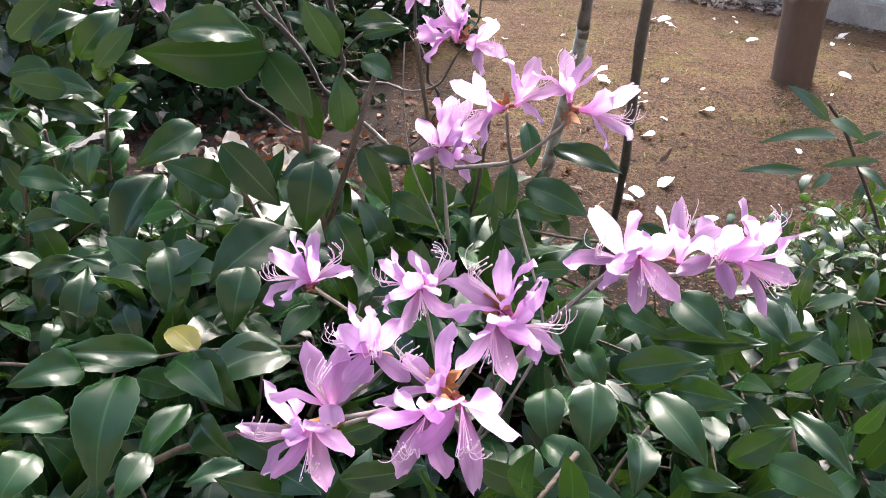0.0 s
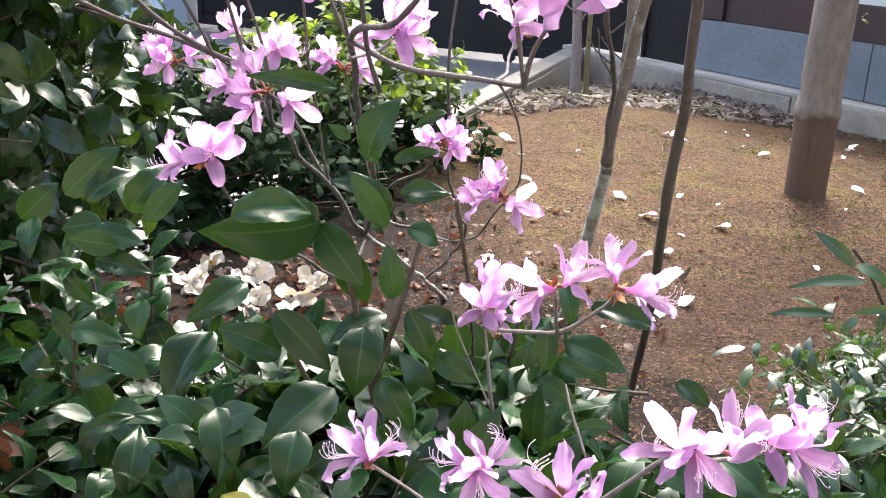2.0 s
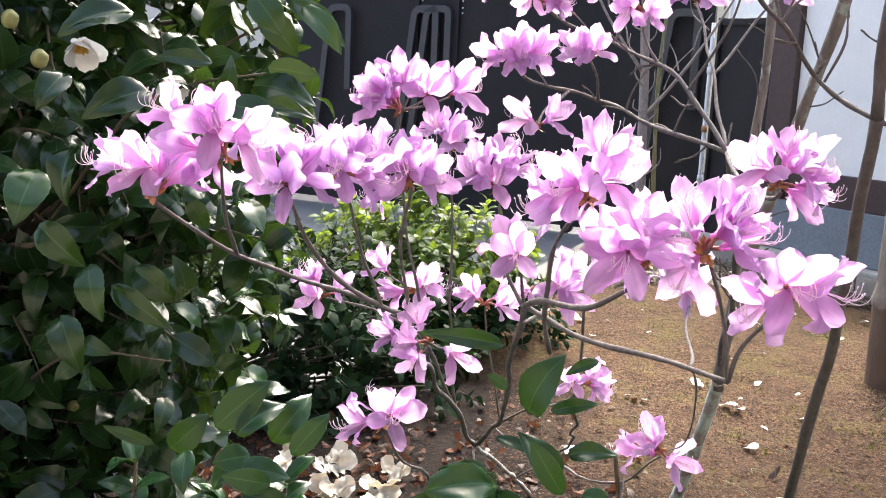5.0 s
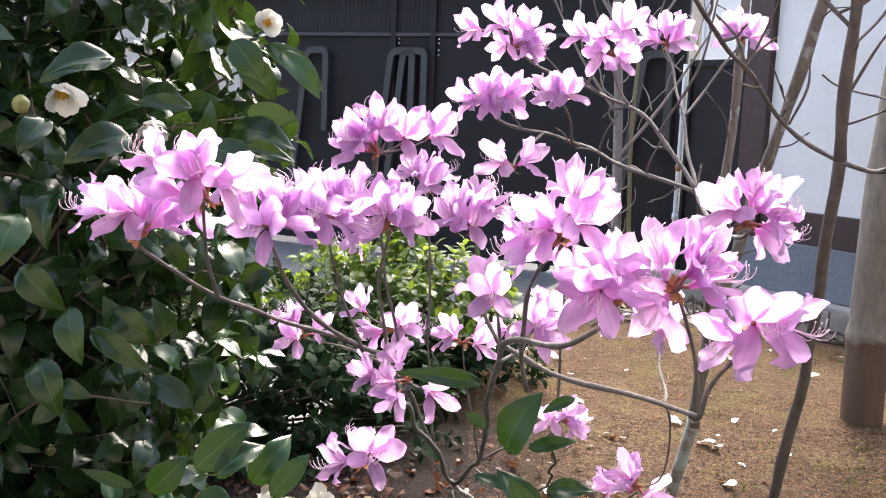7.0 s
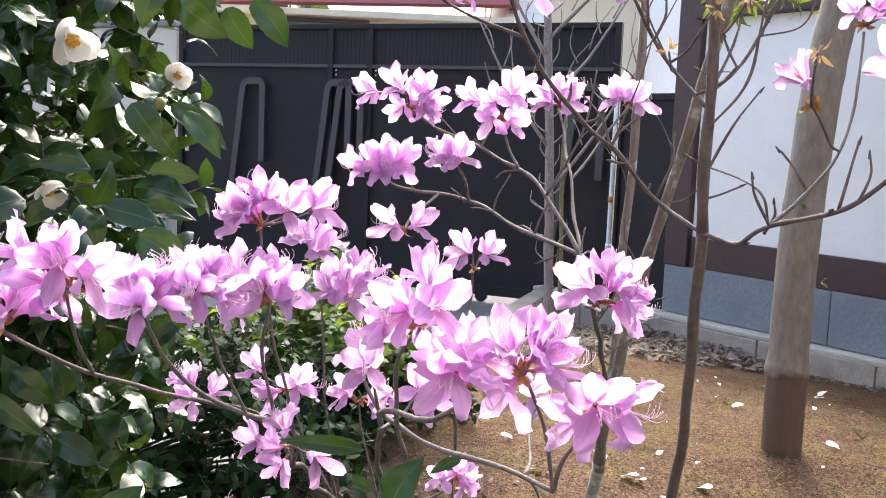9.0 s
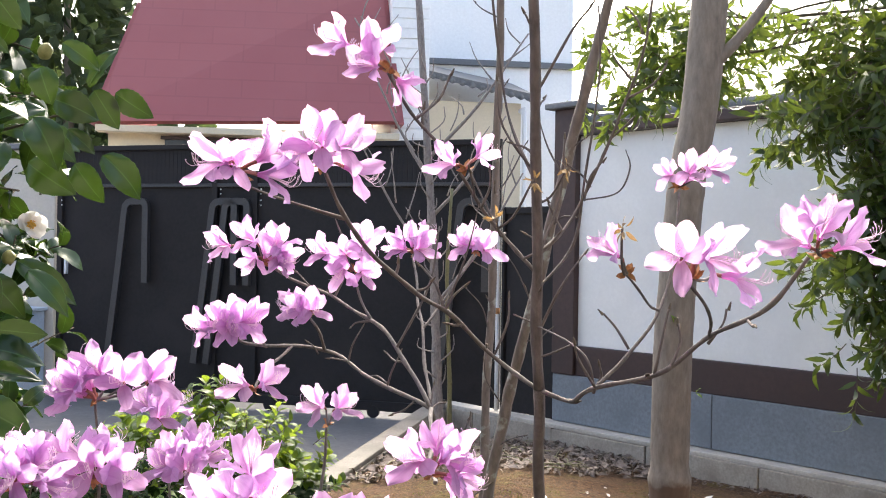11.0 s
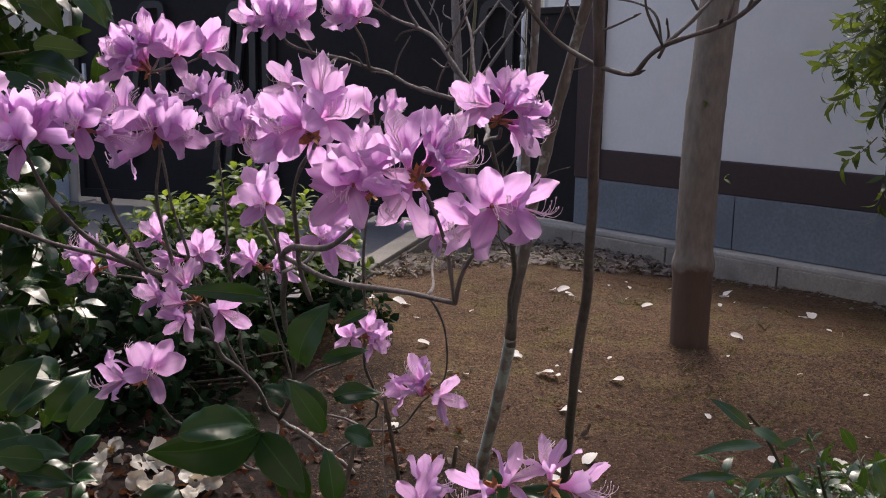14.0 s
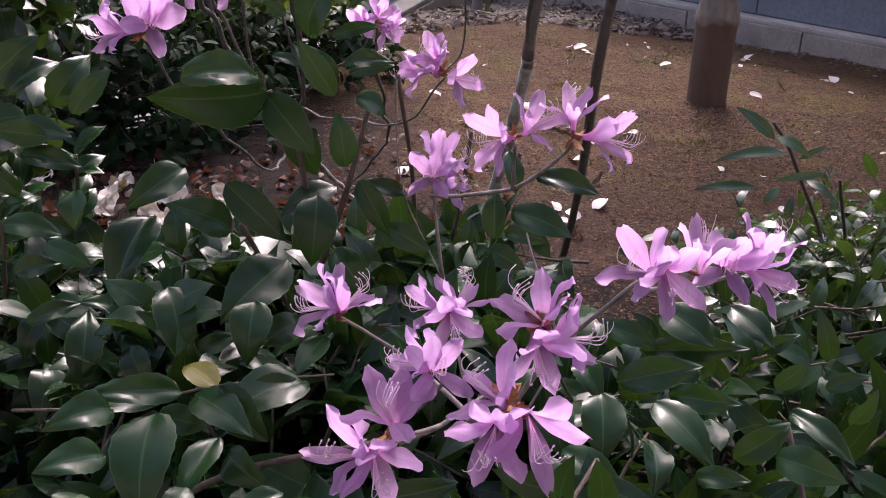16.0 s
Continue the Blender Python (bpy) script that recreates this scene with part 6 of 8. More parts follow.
def truss(parent, base, flowers):
    """Flowers from one bud: reddish stalks and brown bud scales at the base."""
    base = Vector(base)
    for at, way, size in flowers:
        at, way = Vector(at), Vector(way).normalized()
        o = place("flower", (SLENDER if parent == azalea_low else COROLLAS)[FRNG.randrange(16)], parent, facing(at, way, size * 0.96, FRNG.uniform(-0.5, 0.5)))
        s = new("stamen_tuft", STAMENS[FRNG.randrange(5)])
        s.parent = o
        foot = at - way * 0.0145 * size
        start = base
        if (at - base).length > 0.034:
            start = at - way * 0.024 * size
            v, f = tube_data([base, base.lerp(start, 0.6) + Vector((0, 0, -0.002)), start], 0.0016, 0.0012, 6, 3, 0.15)
            place("twig", mesh("twig", v, f, M_BRANCH), parent)
        v, f = tube_data([start, start.lerp(foot, 0.5) - way * 0.002 + Vector((0, 0, 0.002)), foot], 0.0013, 0.0017, 6, 3, 0.1)
        place("flower_stalk", mesh("flower_stalk", v, f, M_STALK), parent)
    sv, sf = [], []
    for k in range(9):
        d = (unit(FRNG) + Vector((0, 0, 0.3))).normalized()
        m = leaf_pose(base, d, unit(FRNG), FRNG.uniform(0.008, 0.014))
        n = len(sv)
        vv, ff, _ = SMALL_SHAPES[k % 3]
        sv += [m @ Vector(p) for p in vv]
        sf += [tuple(i + n for i in q) for q in ff]
    place("bud_scale", mesh("bud_scale", sv, sf, M_SCALE), parent, label="brown papery bud scales")


azalea_low = tagged(empty("azalea_shrub", (0.06, 0.80, height(0.06, 0.8)), "low azalea with lilac-pink flowers among camellia leaves", "shrub", group="azaleas"))
azalea_main = tagged(empty("azalea_shrub", (0.0, 2.62, height(0.0, 2.62)), "spreading bare-stemmed azalea covered in lilac-pink flowers", "shrub", group="azaleas"))
azalea_mid = tagged(empty("azalea_shrub", (0.258, 2.26, height(0.258, 2.26)), "tall azalea with lichen-spotted stems and lilac-pink flowers", "shrub", group="azaleas"))
azalea_tall = tagged(empty("azalea_shrub", (0.425, 1.98, height(0.425, 1.98)), "slender upright azalea stem with few lilac-pink flowers", "shrub", group="azaleas"))


def limbs(parent, rows, mat=None):
    for r0, r1, *pts in rows:
        stem(parent, pts, r0 * 0.84, r1 * 0.84, mat or M_BRANCH, sides=8, per=8, knobs=0.34 if r0 < 0.006 else 0.2, wobble=0.009 if r0 < 0.006 else 0.005)


R = (0.022, 2.623, -0.016)
limbs(azalea_main, ((0.0078, 0.0052, R, (-0.041, 2.302, 0.173), (-0.150, 1.684, 0.502)),), M_MOSSY)
limbs(azalea_main, (
    (0.0045, 0.0032, (-0.150, 1.684, 0.502), (-0.187, 1.399, 0.674), (-0.218, 1.186, 0.800), (-0.216, 1.095, 0.846), (-0.213, 1.025, 0.877)),
    (0.0046, 0.0036, (-0.150, 1.684, 0.502), (-0.117, 1.402, 0.663), (-0.119, 1.096, 0.846), (-0.115, 0.916, 0.955)),
    (0.0034, 0.0020, (-0.041, 2.302, 0.173), (0.036, 1.898, 0.426), (0.004, 1.503, 0.624), (-0.007, 1.361, 0.725), (-0.019, 1.280, 0.866), (-0.002, 1.270, 1.028), (0.000, 1.276, 1.060)),
    (0.0037, 0.0025, (-0.115, 0.916, 0.955), (-0.101, 0.858, 0.976), (-0.066, 0.782, 0.995), (-0.036, 0.717, 1.031)),
    (0.0036, 0.0026, (-0.115, 0.916, 0.955), (-0.070, 0.867, 0.945), (-0.015, 0.813, 0.943), (0.033, 0.715, 0.955)),
    (0.0026, 0.0019, (0.033, 0.715, 0.955), (0.039, 0.706, 0.986), (0.055, 0.672, 1.030)),
    (0.0022, 0.0015, (0.033, 0.715, 0.955), (0.023, 0.705, 1.001), (-0.000, 0.682, 1.057)),
    (0.0019, 0.0014, (0.011, 0.767, 0.949), (0.031, 0.845, 0.950), (0.049, 0.950, 0.965)),
    (0.0028, 0.0019, (-0.090, 0.927, 0.907), (-0.101, 0.838, 1.009), (-0.084, 0.728, 1.087)),
    (0.0022, 0.0015, (-0.115, 0.916, 0.955), (-0.121, 0.900, 0.983), (-0.127, 0.889, 1.007)),
    (0.0022, 0.0015, (-0.115, 0.914, 0.937), (-0.090, 0.979, 0.942), (-0.074, 1.031, 0.950)),
    (0.0040, 0.0031, (-0.216, 1.095, 0.846), (-0.231, 1.054, 0.886), (-0.238, 1.039, 0.912)),
    (0.0034, 0.0020, (-0.238, 1.039, 0.912), (-0.283, 0.956, 0.951), (-0.319, 0.873, 1.017), (-0.336, 0.831, 1.073)),
    (0.0031, 0.0019, (-0.238, 1.039, 0.912), (-0.323, 0.946, 0.961), (-0.381, 0.836, 1.007), (-0.419, 0.735, 1.073)),
    (0.0020, 0.0015, (-0.381, 0.836, 1.007), (-0.373, 0.777, 1.058), (-0.355, 0.704, 1.110)),
    (0.0022, 0.0015, (-0.262, 0.997, 0.926), (-0.278, 0.925, 1.007), (-0.292, 0.872, 1.080)),
    (0.0025, 0.0016, (-0.238, 1.039, 0.912), (-0.242, 0.973, 0.997), (-0.236, 0.923, 1.070)),
    (0.0026, 0.0016, (-0.218, 1.186, 0.800), (-0.242, 1.087, 0.966), (-0.253, 1.007, 1.134)),
    (0.0025, 0.0016, (-0.187, 1.399, 0.674), (-0.200, 1.247, 0.906), (-0.205, 1.130, 1.087)),
    (0.0025, 0.0016, (-0.115, 0.948, 0.947), (-0.142, 0.956, 1.008), (-0.150, 0.955, 1.069)),
    (0.0031, 0.0017, (-0.187, 1.399, 0.674), (-0.229, 1.294, 0.805), (-0.290, 1.255, 0.854), (-0.365, 1.239, 0.876)),
    (0.0021, 0.0015, (-0.229, 1.294, 0.805), (-0.245, 1.240, 0.891)), (0.0021, 0.0015, (-0.117, 1.402, 0.663), (-0.138, 1.295, 0.786), (-0.152, 1.251, 0.874)),
    (0.0027, 0.0017, (-0.150, 1.699, 0.484), (-0.167, 1.300, 0.573), (-0.220, 0.997, 0.744), (-0.249, 0.871, 0.843)),
    (0.0022, 0.0015, (-0.117, 1.402, 0.663), (-0.048, 1.250, 0.745), (-0.023, 1.164, 0.800)), (0.0022, 0.0015, (-0.126, 1.501, 0.603), (-0.007, 1.148, 0.685), (0.044, 1.002, 0.782)),
    (0.0015, 0.0007, (0.011, 0.767, 0.949), (0.042, 0.845, 0.899), (0.047, 0.925, 0.828), (0.042, 0.976, 0.797)),
))
Q = (0.081, 0.783, 0.007)
limbs(azalea_low, (
    (0.0043, 0.0028, Q, (0.067, 0.757, 0.297), (0.045, 0.656, 0.518), (0.023, 0.552, 0.641), (0.017, 0.485, 0.695), (0.020, 0.416, 0.731)),
    (0.0022, 0.0015, (0.023, 0.552, 0.641), (-0.018, 0.598, 0.659), (-0.076, 0.609, 0.690)), (0.0019, 0.0014, (0.023, 0.552, 0.641), (0.013, 0.577, 0.669), (0.003, 0.584, 0.702)),
    (0.0021, 0.0014, (0.017, 0.485, 0.695), (-0.018, 0.464, 0.687), (-0.045, 0.461, 0.678)), (0.0019, 0.0014, (-0.018, 0.464, 0.687), (-0.039, 0.442, 0.702), (-0.049, 0.440, 0.702)),
    (0.0019, 0.0014, (0.020, 0.439, 0.716), (0.015, 0.419, 0.738)), (0.0022, 0.0015, (0.023, 0.552, 0.641), (0.043, 0.519, 0.704), (0.050, 0.495, 0.740)),
    (0.0029, 0.0016, (0.045, 0.656, 0.518), (0.085, 0.595, 0.661), (0.113, 0.539, 0.743), (0.138, 0.511, 0.772)), (0.0022, 0.0015, (0.113, 0.539, 0.743), (0.167, 0.553, 0.744), (0.207, 0.555, 0.751)),
    (0.0031, 0.0019, Q, (0.065, 0.816, 0.400), (0.034, 0.853, 0.600), (0.019, 0.874, 0.704)), (0.0024, 0.0016, (0.018, 0.862, 0.696), (0.043, 0.804, 0.717), (0.074, 0.733, 0.752), (0.103, 0.689, 0.794), (0.106, 0.669, 0.811)),
    (0.0019, 0.0014, (0.074, 0.733, 0.752), (0.065, 0.689, 0.789), (0.061, 0.672, 0.810)),
    (0.0016, 0.0010, (0.045, 0.656, 0.518), (0.096, 0.618, 0.639), (0.075, 0.661, 0.742)), (0.0012, 0.0007, (0.034, 0.853, 0.600), (-0.008, 0.860, 0.703), (-0.013, 0.856, 0.806)),
), M_GREYSTEM)
limbs(azalea_tall, (
    (0.0086, 0.0074, (0.425, 1.980, -0.030), (0.361, 1.628, 0.280), (0.299, 1.311, 0.620), (0.255, 1.105, 0.920), (0.218, 0.969, 1.154)),
    (0.0074, 0.0052, (0.218, 0.969, 1.154), (0.200, 0.915, 1.360), (0.180, 0.870, 1.600), (0.158, 0.853, 1.900)),
    (0.0031, 0.0022, (0.218, 0.969, 1.154), (0.242, 0.935, 1.146), (0.244, 0.847, 1.170), (0.279, 0.788, 1.191), (0.310, 0.730, 1.230), (0.340, 0.682, 1.259), (0.366, 0.663, 1.299)),
    (0.0023, 0.0016, (0.244, 0.847, 1.170), (0.283, 0.869, 1.206), (0.323, 0.891, 1.244), (0.364, 0.948, 1.318), (0.386, 0.993, 1.373)),
    (0.0018, 0.0013, (0.310, 0.730, 1.230), (0.284, 0.668, 1.254), (0.232, 0.589, 1.283)), (0.0017, 0.0012, (0.323, 0.891, 1.244), (0.302, 0.871, 1.251), (0.261, 0.812, 1.279)),
    (0.0016, 0.0009, (0.244, 0.847, 1.170), (0.231, 0.851, 1.205), (0.212, 0.951, 1.224), (0.188, 0.939, 1.234)),
    (0.0031, 0.0020, (0.218, 0.969, 1.154), (0.176, 1.006, 1.187), (0.109, 0.945, 1.238), (0.037, 0.850, 1.284), (-0.002, 0.792, 1.328), (-0.023, 0.760, 1.372)),
    (0.0018, 0.0013, (-0.002, 0.792, 1.328), (-0.051, 0.761, 1.342), (-0.090, 0.691, 1.354)),
    (0.0028, 0.0017, (0.207, 0.937, 1.275), (0.166, 0.955, 1.324), (0.116, 0.920, 1.375), (0.065, 0.853, 1.425), (0.035, 0.809, 1.461)),
    (0.0015, 0.0011, (0.135, 0.935, 1.355), (0.120, 0.888, 1.382)), (0.0025, 0.0015, (0.206, 0.932, 1.294), (0.267, 0.972, 1.357), (0.300, 0.942, 1.464), (0.326, 0.913, 1.607)),
    (0.0020, 0.0012, (0.209, 0.943, 1.254), (0.258, 0.972, 1.316), (0.271, 0.959, 1.436), (0.267, 0.944, 1.566)), (0.0022, 0.0013, (0.199, 0.912, 1.375), (0.175, 0.976, 1.474), (0.152, 0.948, 1.633)),
    (0.0013, 0.0007, (0.267, 0.972, 1.357), (0.296, 0.938, 1.363), (0.308, 0.935, 1.387), (0.302, 0.937, 1.407)), (0.0013, 0.0007, (0.109, 0.945, 1.238), (0.128, 0.924, 1.295), (0.137, 0.911, 1.346)),
), M_DARKSTEM)
limbs(azalea_mid, (
    (0.0165, 0.0130, (0.258, 2.26, -0.03), (0.270, 2.12, 0.10), (0.278, 1.93, 0.31), (0.281, 1.80, 0.50), (0.285, 1.72, 0.64)),
), M_MOSSY)
limbs(azalea_mid, (
    (0.0125, 0.0090, (0.285, 1.72, 0.64), (0.297, 1.67, 0.83), (0.322, 1.61, 1.03), (0.347, 1.54, 1.21), (0.378, 1.47, 1.42), (0.408, 1.42, 1.59), (0.45, 1.37, 1.85)),
    (0.0108, 0.0075, (0.285, 1.72, 0.62), (0.304, 1.73, 0.87), (0.311, 1.725, 1.13), (0.316, 1.72, 1.4), (0.322, 1.71, 1.8), (0.33, 1.70, 2.2)),
), M_FORK)
limbs(azalea_mid, (
    (0.0056, 0.0037, (0.288, 1.72, 0.66), (0.253, 1.551, 0.827), (0.172, 1.281, 0.989), (0.128, 1.176, 1.095)),
    (0.0037, 0.0025, (0.128, 1.176, 1.095), (0.079, 1.268, 1.114), (0.029, 1.378, 1.133), (-0.000, 1.431, 1.144), (-0.051, 1.361, 1.157), (-0.107, 1.269, 1.167), (-0.129, 1.224, 1.194)),
    (0.0027, 0.0018, (-0.000, 1.431, 1.144), (-0.012, 1.374, 1.177), (-0.028, 1.335, 1.204)), (0.0027, 0.0018, (-0.051, 1.361, 1.157), (-0.082, 1.289, 1.132), (-0.098, 1.227, 1.114)),
    (0.0037, 0.0023, (0.128, 1.176, 1.095), (0.089, 1.253, 1.170), (0.058, 1.315, 1.198), (0.008, 1.401, 1.227), (-0.052, 1.437, 1.246), (-0.097, 1.432, 1.276)),
    (0.0025, 0.0018, (0.058, 1.315, 1.198), (0.043, 1.336, 1.233), (0.035, 1.348, 1.266)), (0.0030, 0.0019, (0.128, 1.176, 1.095), (0.128, 1.300, 1.189), (0.134, 1.391, 1.248), (0.137, 1.476, 1.292)),
    (0.0025, 0.0018, (0.128, 1.300, 1.189), (0.178, 1.341, 1.240), (0.219, 1.371, 1.298)), (0.0034, 0.0021, (0.128, 1.176, 1.095), (0.109, 1.041, 1.072), (0.094, 0.928, 1.072), (0.077, 0.797, 1.097)),
    (0.0023, 0.0012, (0.089, 1.253, 1.170), (0.128, 1.215, 1.251), (0.136, 1.193, 1.332)), (0.0023, 0.0012, (0.008, 1.401, 1.227), (0.028, 1.382, 1.288), (0.006, 1.358, 1.349)),
))


def budded(parent, rows):
    """Thin bare twigs that end in pointed brown buds."""
    for base, tip in rows:
        base, tip = Vector(base), Vector(tip)
        kink = base.lerp(tip, 0.55) + unit(FRNG) * (tip - base).length * 0.12
        stem(parent, [base, kink, tip], 0.0016, 0.0010, M_DARKSTEM, "twig", 6, 4, 0.3, 0.003)
        d = (tip - kink).normalized()
        v, f = tube_data([tip - d * 0.001, tip + d * 0.004, tip + d * 0.007], 0.0016, 0.0005, 7, 4, 0.1)
        place("bud", mesh("bud", v, f, M_TWIG), parent, label="pointed brown bud")


budded(azalea_tall, (
    ((0.213, 0.955, 1.21), (0.262, 0.95, 1.30)), ((0.199, 0.912, 1.38), (0.155, 0.91, 1.475)), ((0.192, 0.897, 1.46), (0.245, 0.885, 1.55)),
    ((0.109, 0.945, 1.238), (0.083, 0.955, 1.285)), ((0.176, 1.006, 1.187), (0.190, 1.0, 1.25)), ((0.300, 0.942, 1.464), (0.345, 0.94, 1.505)),
    ((0.166, 0.955, 1.324), (0.140, 0.97, 1.385)), ((0.065, 0.853, 1.425), (0.10, 0.86, 1.47)), ((0.279, 0.788, 1.191), (0.292, 0.783, 1.25)),
    ((0.244, 0.847, 1.170), (0.217, 0.827, 1.215)), ((0.283, 0.869, 1.206), (0.258, 0.874, 1.24)), ((0.186, 0.88, 1.54), (0.150, 0.87, 1.62)),
    ((0.205, 0.925, 1.30), (0.232, 0.93, 1.42)), ((0.267, 0.972, 1.357), (0.285, 0.965, 1.40))))
budded(azalea_mid, (
    ((0.253, 1.551, 0.827), (0.212, 1.50, 0.905)), ((0.172, 1.281, 0.989), (0.196, 1.27, 1.07)), ((0.320, 1.615, 1.02), (0.275, 1.59, 1.11)),
    ((0.347, 1.54, 1.21), (0.298, 1.52, 1.29)), ((0.311, 1.725, 1.13), (0.262, 1.71, 1.23)), ((0.316, 1.72, 1.4), (0.37, 1.70, 1.5)),
    ((0.080, 1.265, 1.115), (0.095, 1.255, 1.16)), ((0.031, 1.375, 1.135), (0.05, 1.365, 1.185)), ((0.378, 1.47, 1.42), (0.33, 1.46, 1.53))))


def spurs(parent, lines, seed, gap, reach):
    """Short knobbly side twigs, each with a pointed bud, along older branches."""
    rng = random.Random(seed)
    rows = []
    for pts in lines:
        line = spline(pts, 6)
        run = rng.random() * gap
        for a, b in zip(line, line[1:]):
            run += (b - a).length
            if run > gap:
                run = rng.uniform(-0.3, 0.3) * gap
                d = unit(rng)
                d.y *= 0.5
                d = (d + (b - a).normalized() * 0.6 + Vector((0, 0, 0.5))).normalized()
                rows.append((a, a + d * rng.uniform(*reach)))
    budded(parent, rows)


spurs(azalea_tall, ([(0.218, 0.969, 1.154), (0.200, 0.915, 1.360), (0.180, 0.870, 1.600)], [(0.176, 1.006, 1.187), (0.109, 0.945, 1.238), (0.037, 0.850, 1.284)],
                    [(0.207, 0.937, 1.275), (0.116, 0.920, 1.375), (0.065, 0.853, 1.425)], [(0.206, 0.932, 1.294), (0.267, 0.972, 1.357), (0.300, 0.942, 1.464), (0.326, 0.913, 1.607)],
                    [(0.242, 0.935, 1.146), (0.279, 0.788, 1.191), (0.340, 0.682, 1.259)]), 21, 0.045, (0.012, 0.045))
spurs(azalea_mid, ([(0.297, 1.67, 0.83), (0.347, 1.54, 1.21), (0.408, 1.42, 1.59)], [(0.304, 1.73, 0.87), (0.311, 1.725, 1.13), (0.316, 1.72, 1.4), (0.322, 1.71, 1.8)],
                   [(0.253, 1.551, 0.827), (0.172, 1.281, 0.989), (0.128, 1.176, 1.095)], [(0.128, 1.176, 1.095), (0.029, 1.378, 1.133), (-0.107, 1.269, 1.167)],
                   [(0.128, 1.176, 1.095), (0.058, 1.315, 1.198), (-0.052, 1.437, 1.246)]), 22, 0.06, (0.02, 0.07))


def withered(parent, at, root, size=0.013):
    """Spent flowers that dried on their twig."""
    at = Vector(at)
    stem(parent, [root, Vector(root).lerp(at, 0.5) + Vector((0, 0, -0.01)), at], 0.0016, 0.0011, M_DARKSTEM, "twig", 6, 4)
    m = Mass()
    for k in range(11):
        d = (unit(FRNG) + Vector((0, 0, -0.3))).normalized()
        m.put(SLIM_SHAPES[k % 3], leaf_pose(at + d * 0.003, d, unit(FRNG), size * FRNG.uniform(0.6, 1.1), 0.8))
    m.done("withered_flower", M_DRIED, parent, "dried orange-brown spent flower", kind="")


for spot, root in (((0.230, 0.912, 1.388), (0.216, 0.981, 1.355)), ((0.186, 0.871, 1.371), (0.166, 0.955, 1.324)), ((0.238, 0.754, 1.322), (0.261, 0.812, 1.279)), ((0.161, 0.937, 1.335), (0.177, 0.967, 1.320))):
    withered(azalea_tall, spot, root)

# flower trusses of azalea_low
truss(azalea_low, (-0.076, 0.609, 0.692), [((-0.083, 0.606, 0.703), (-0.898, -0.180, 0.402), 0.99), ((-0.070, 0.608, 0.705), (0.484, 0.006, 0.875), 0.95)])
truss(azalea_low, (0.004, 0.584, 0.703), [((-0.009, 0.585, 0.712), (-0.898, -0.111, 0.426), 0.82), ((0.011, 0.584, 0.716), (0.112, 0.030, 0.993), 0.90), ((0.003, 0.564, 0.713), (-0.010, -0.999, -0.037), 0.86)])
truss(azalea_low, (0.049, 0.491, 0.745), [((0.047, 0.488, 0.755), (-0.492, -0.074, 0.867), 1.12), ((0.045, 0.473, 0.738), (-0.006, -0.988, -0.152), 1.07), ((0.062, 0.479, 0.743), (0.855, -0.269, 0.444), 1.03)])
truss(azalea_low, (-0.049, 0.440, 0.702), [((-0.047, 0.433, 0.720), (-0.142, -0.149, 0.979), 0.99), ((-0.029, 0.455, 0.740), (-0.805, -0.161, 0.572), 0.86), ((-0.023, 0.437, 0.747), (0.075, -0.781, 0.620), 0.77)])
truss(azalea_low, (0.014, 0.417, 0.740), [((0.009, 0.413, 0.745), (-0.499, 0.087, 0.862), 0.95)])
truss(azalea_low, (-0.045, 0.461, 0.678), [((-0.068, 0.444, 0.688), (-0.800, -0.299, 0.520), 0.99), ((-0.056, 0.434, 0.689), (0.093, -0.995, -0.033), 1.03)])
truss(azalea_low, (0.019, 0.406, 0.739), [((0.025, 0.389, 0.740), (0.144, -0.989, -0.030), 1.03), ((0.003, 0.390, 0.734), (-0.428, -0.904, 0.018), 0.99)])
truss(azalea_low, (0.139, 0.515, 0.773), [((0.129, 0.491, 0.777), (-0.067, -0.995, 0.077), 0.99), ((0.116, 0.501, 0.778), (-0.660, -0.447, 0.604), 0.95), ((0.154, 0.504, 0.786), (0.068, 0.126, 0.990), 0.86)])
truss(azalea_low, (0.206, 0.552, 0.754), [((0.188, 0.540, 0.762), (-0.235, -0.802, 0.550), 0.99), ((0.208, 0.528, 0.759), (0.446, -0.894, 0.051), 0.99), ((0.217, 0.550, 0.769), (0.390, -0.041, 0.920), 0.86)])
truss(azalea_low, (0.061, 0.675, 0.810), [((0.047, 0.657, 0.816), (-0.78, -0.58, 0.24), 1.02), ((0.073, 0.666, 0.824), (0.40, -0.45, 0.80), 0.90)])
truss(azalea_low, (0.108, 0.677, 0.810), [((0.104, 0.668, 0.832), (-0.14, -0.15, 0.98), 0.95), ((0.127, 0.660, 0.816), (0.86, -0.48, 0.18), 1.05)])
truss(azalea_low, (0.019, 0.873, 0.712), [((0.018, 0.850, 0.720), (-0.127, -0.802, 0.583), 1.00), ((0.037, 0.854, 0.708), (0.668, -0.563, 0.487), 0.80), ((0.029, 0.889, 0.728), (0.405, 0.705, 0.582), 0.95), ((0.034, 0.865, 0.726), (0.724, -0.259, 0.639), 0.95)])
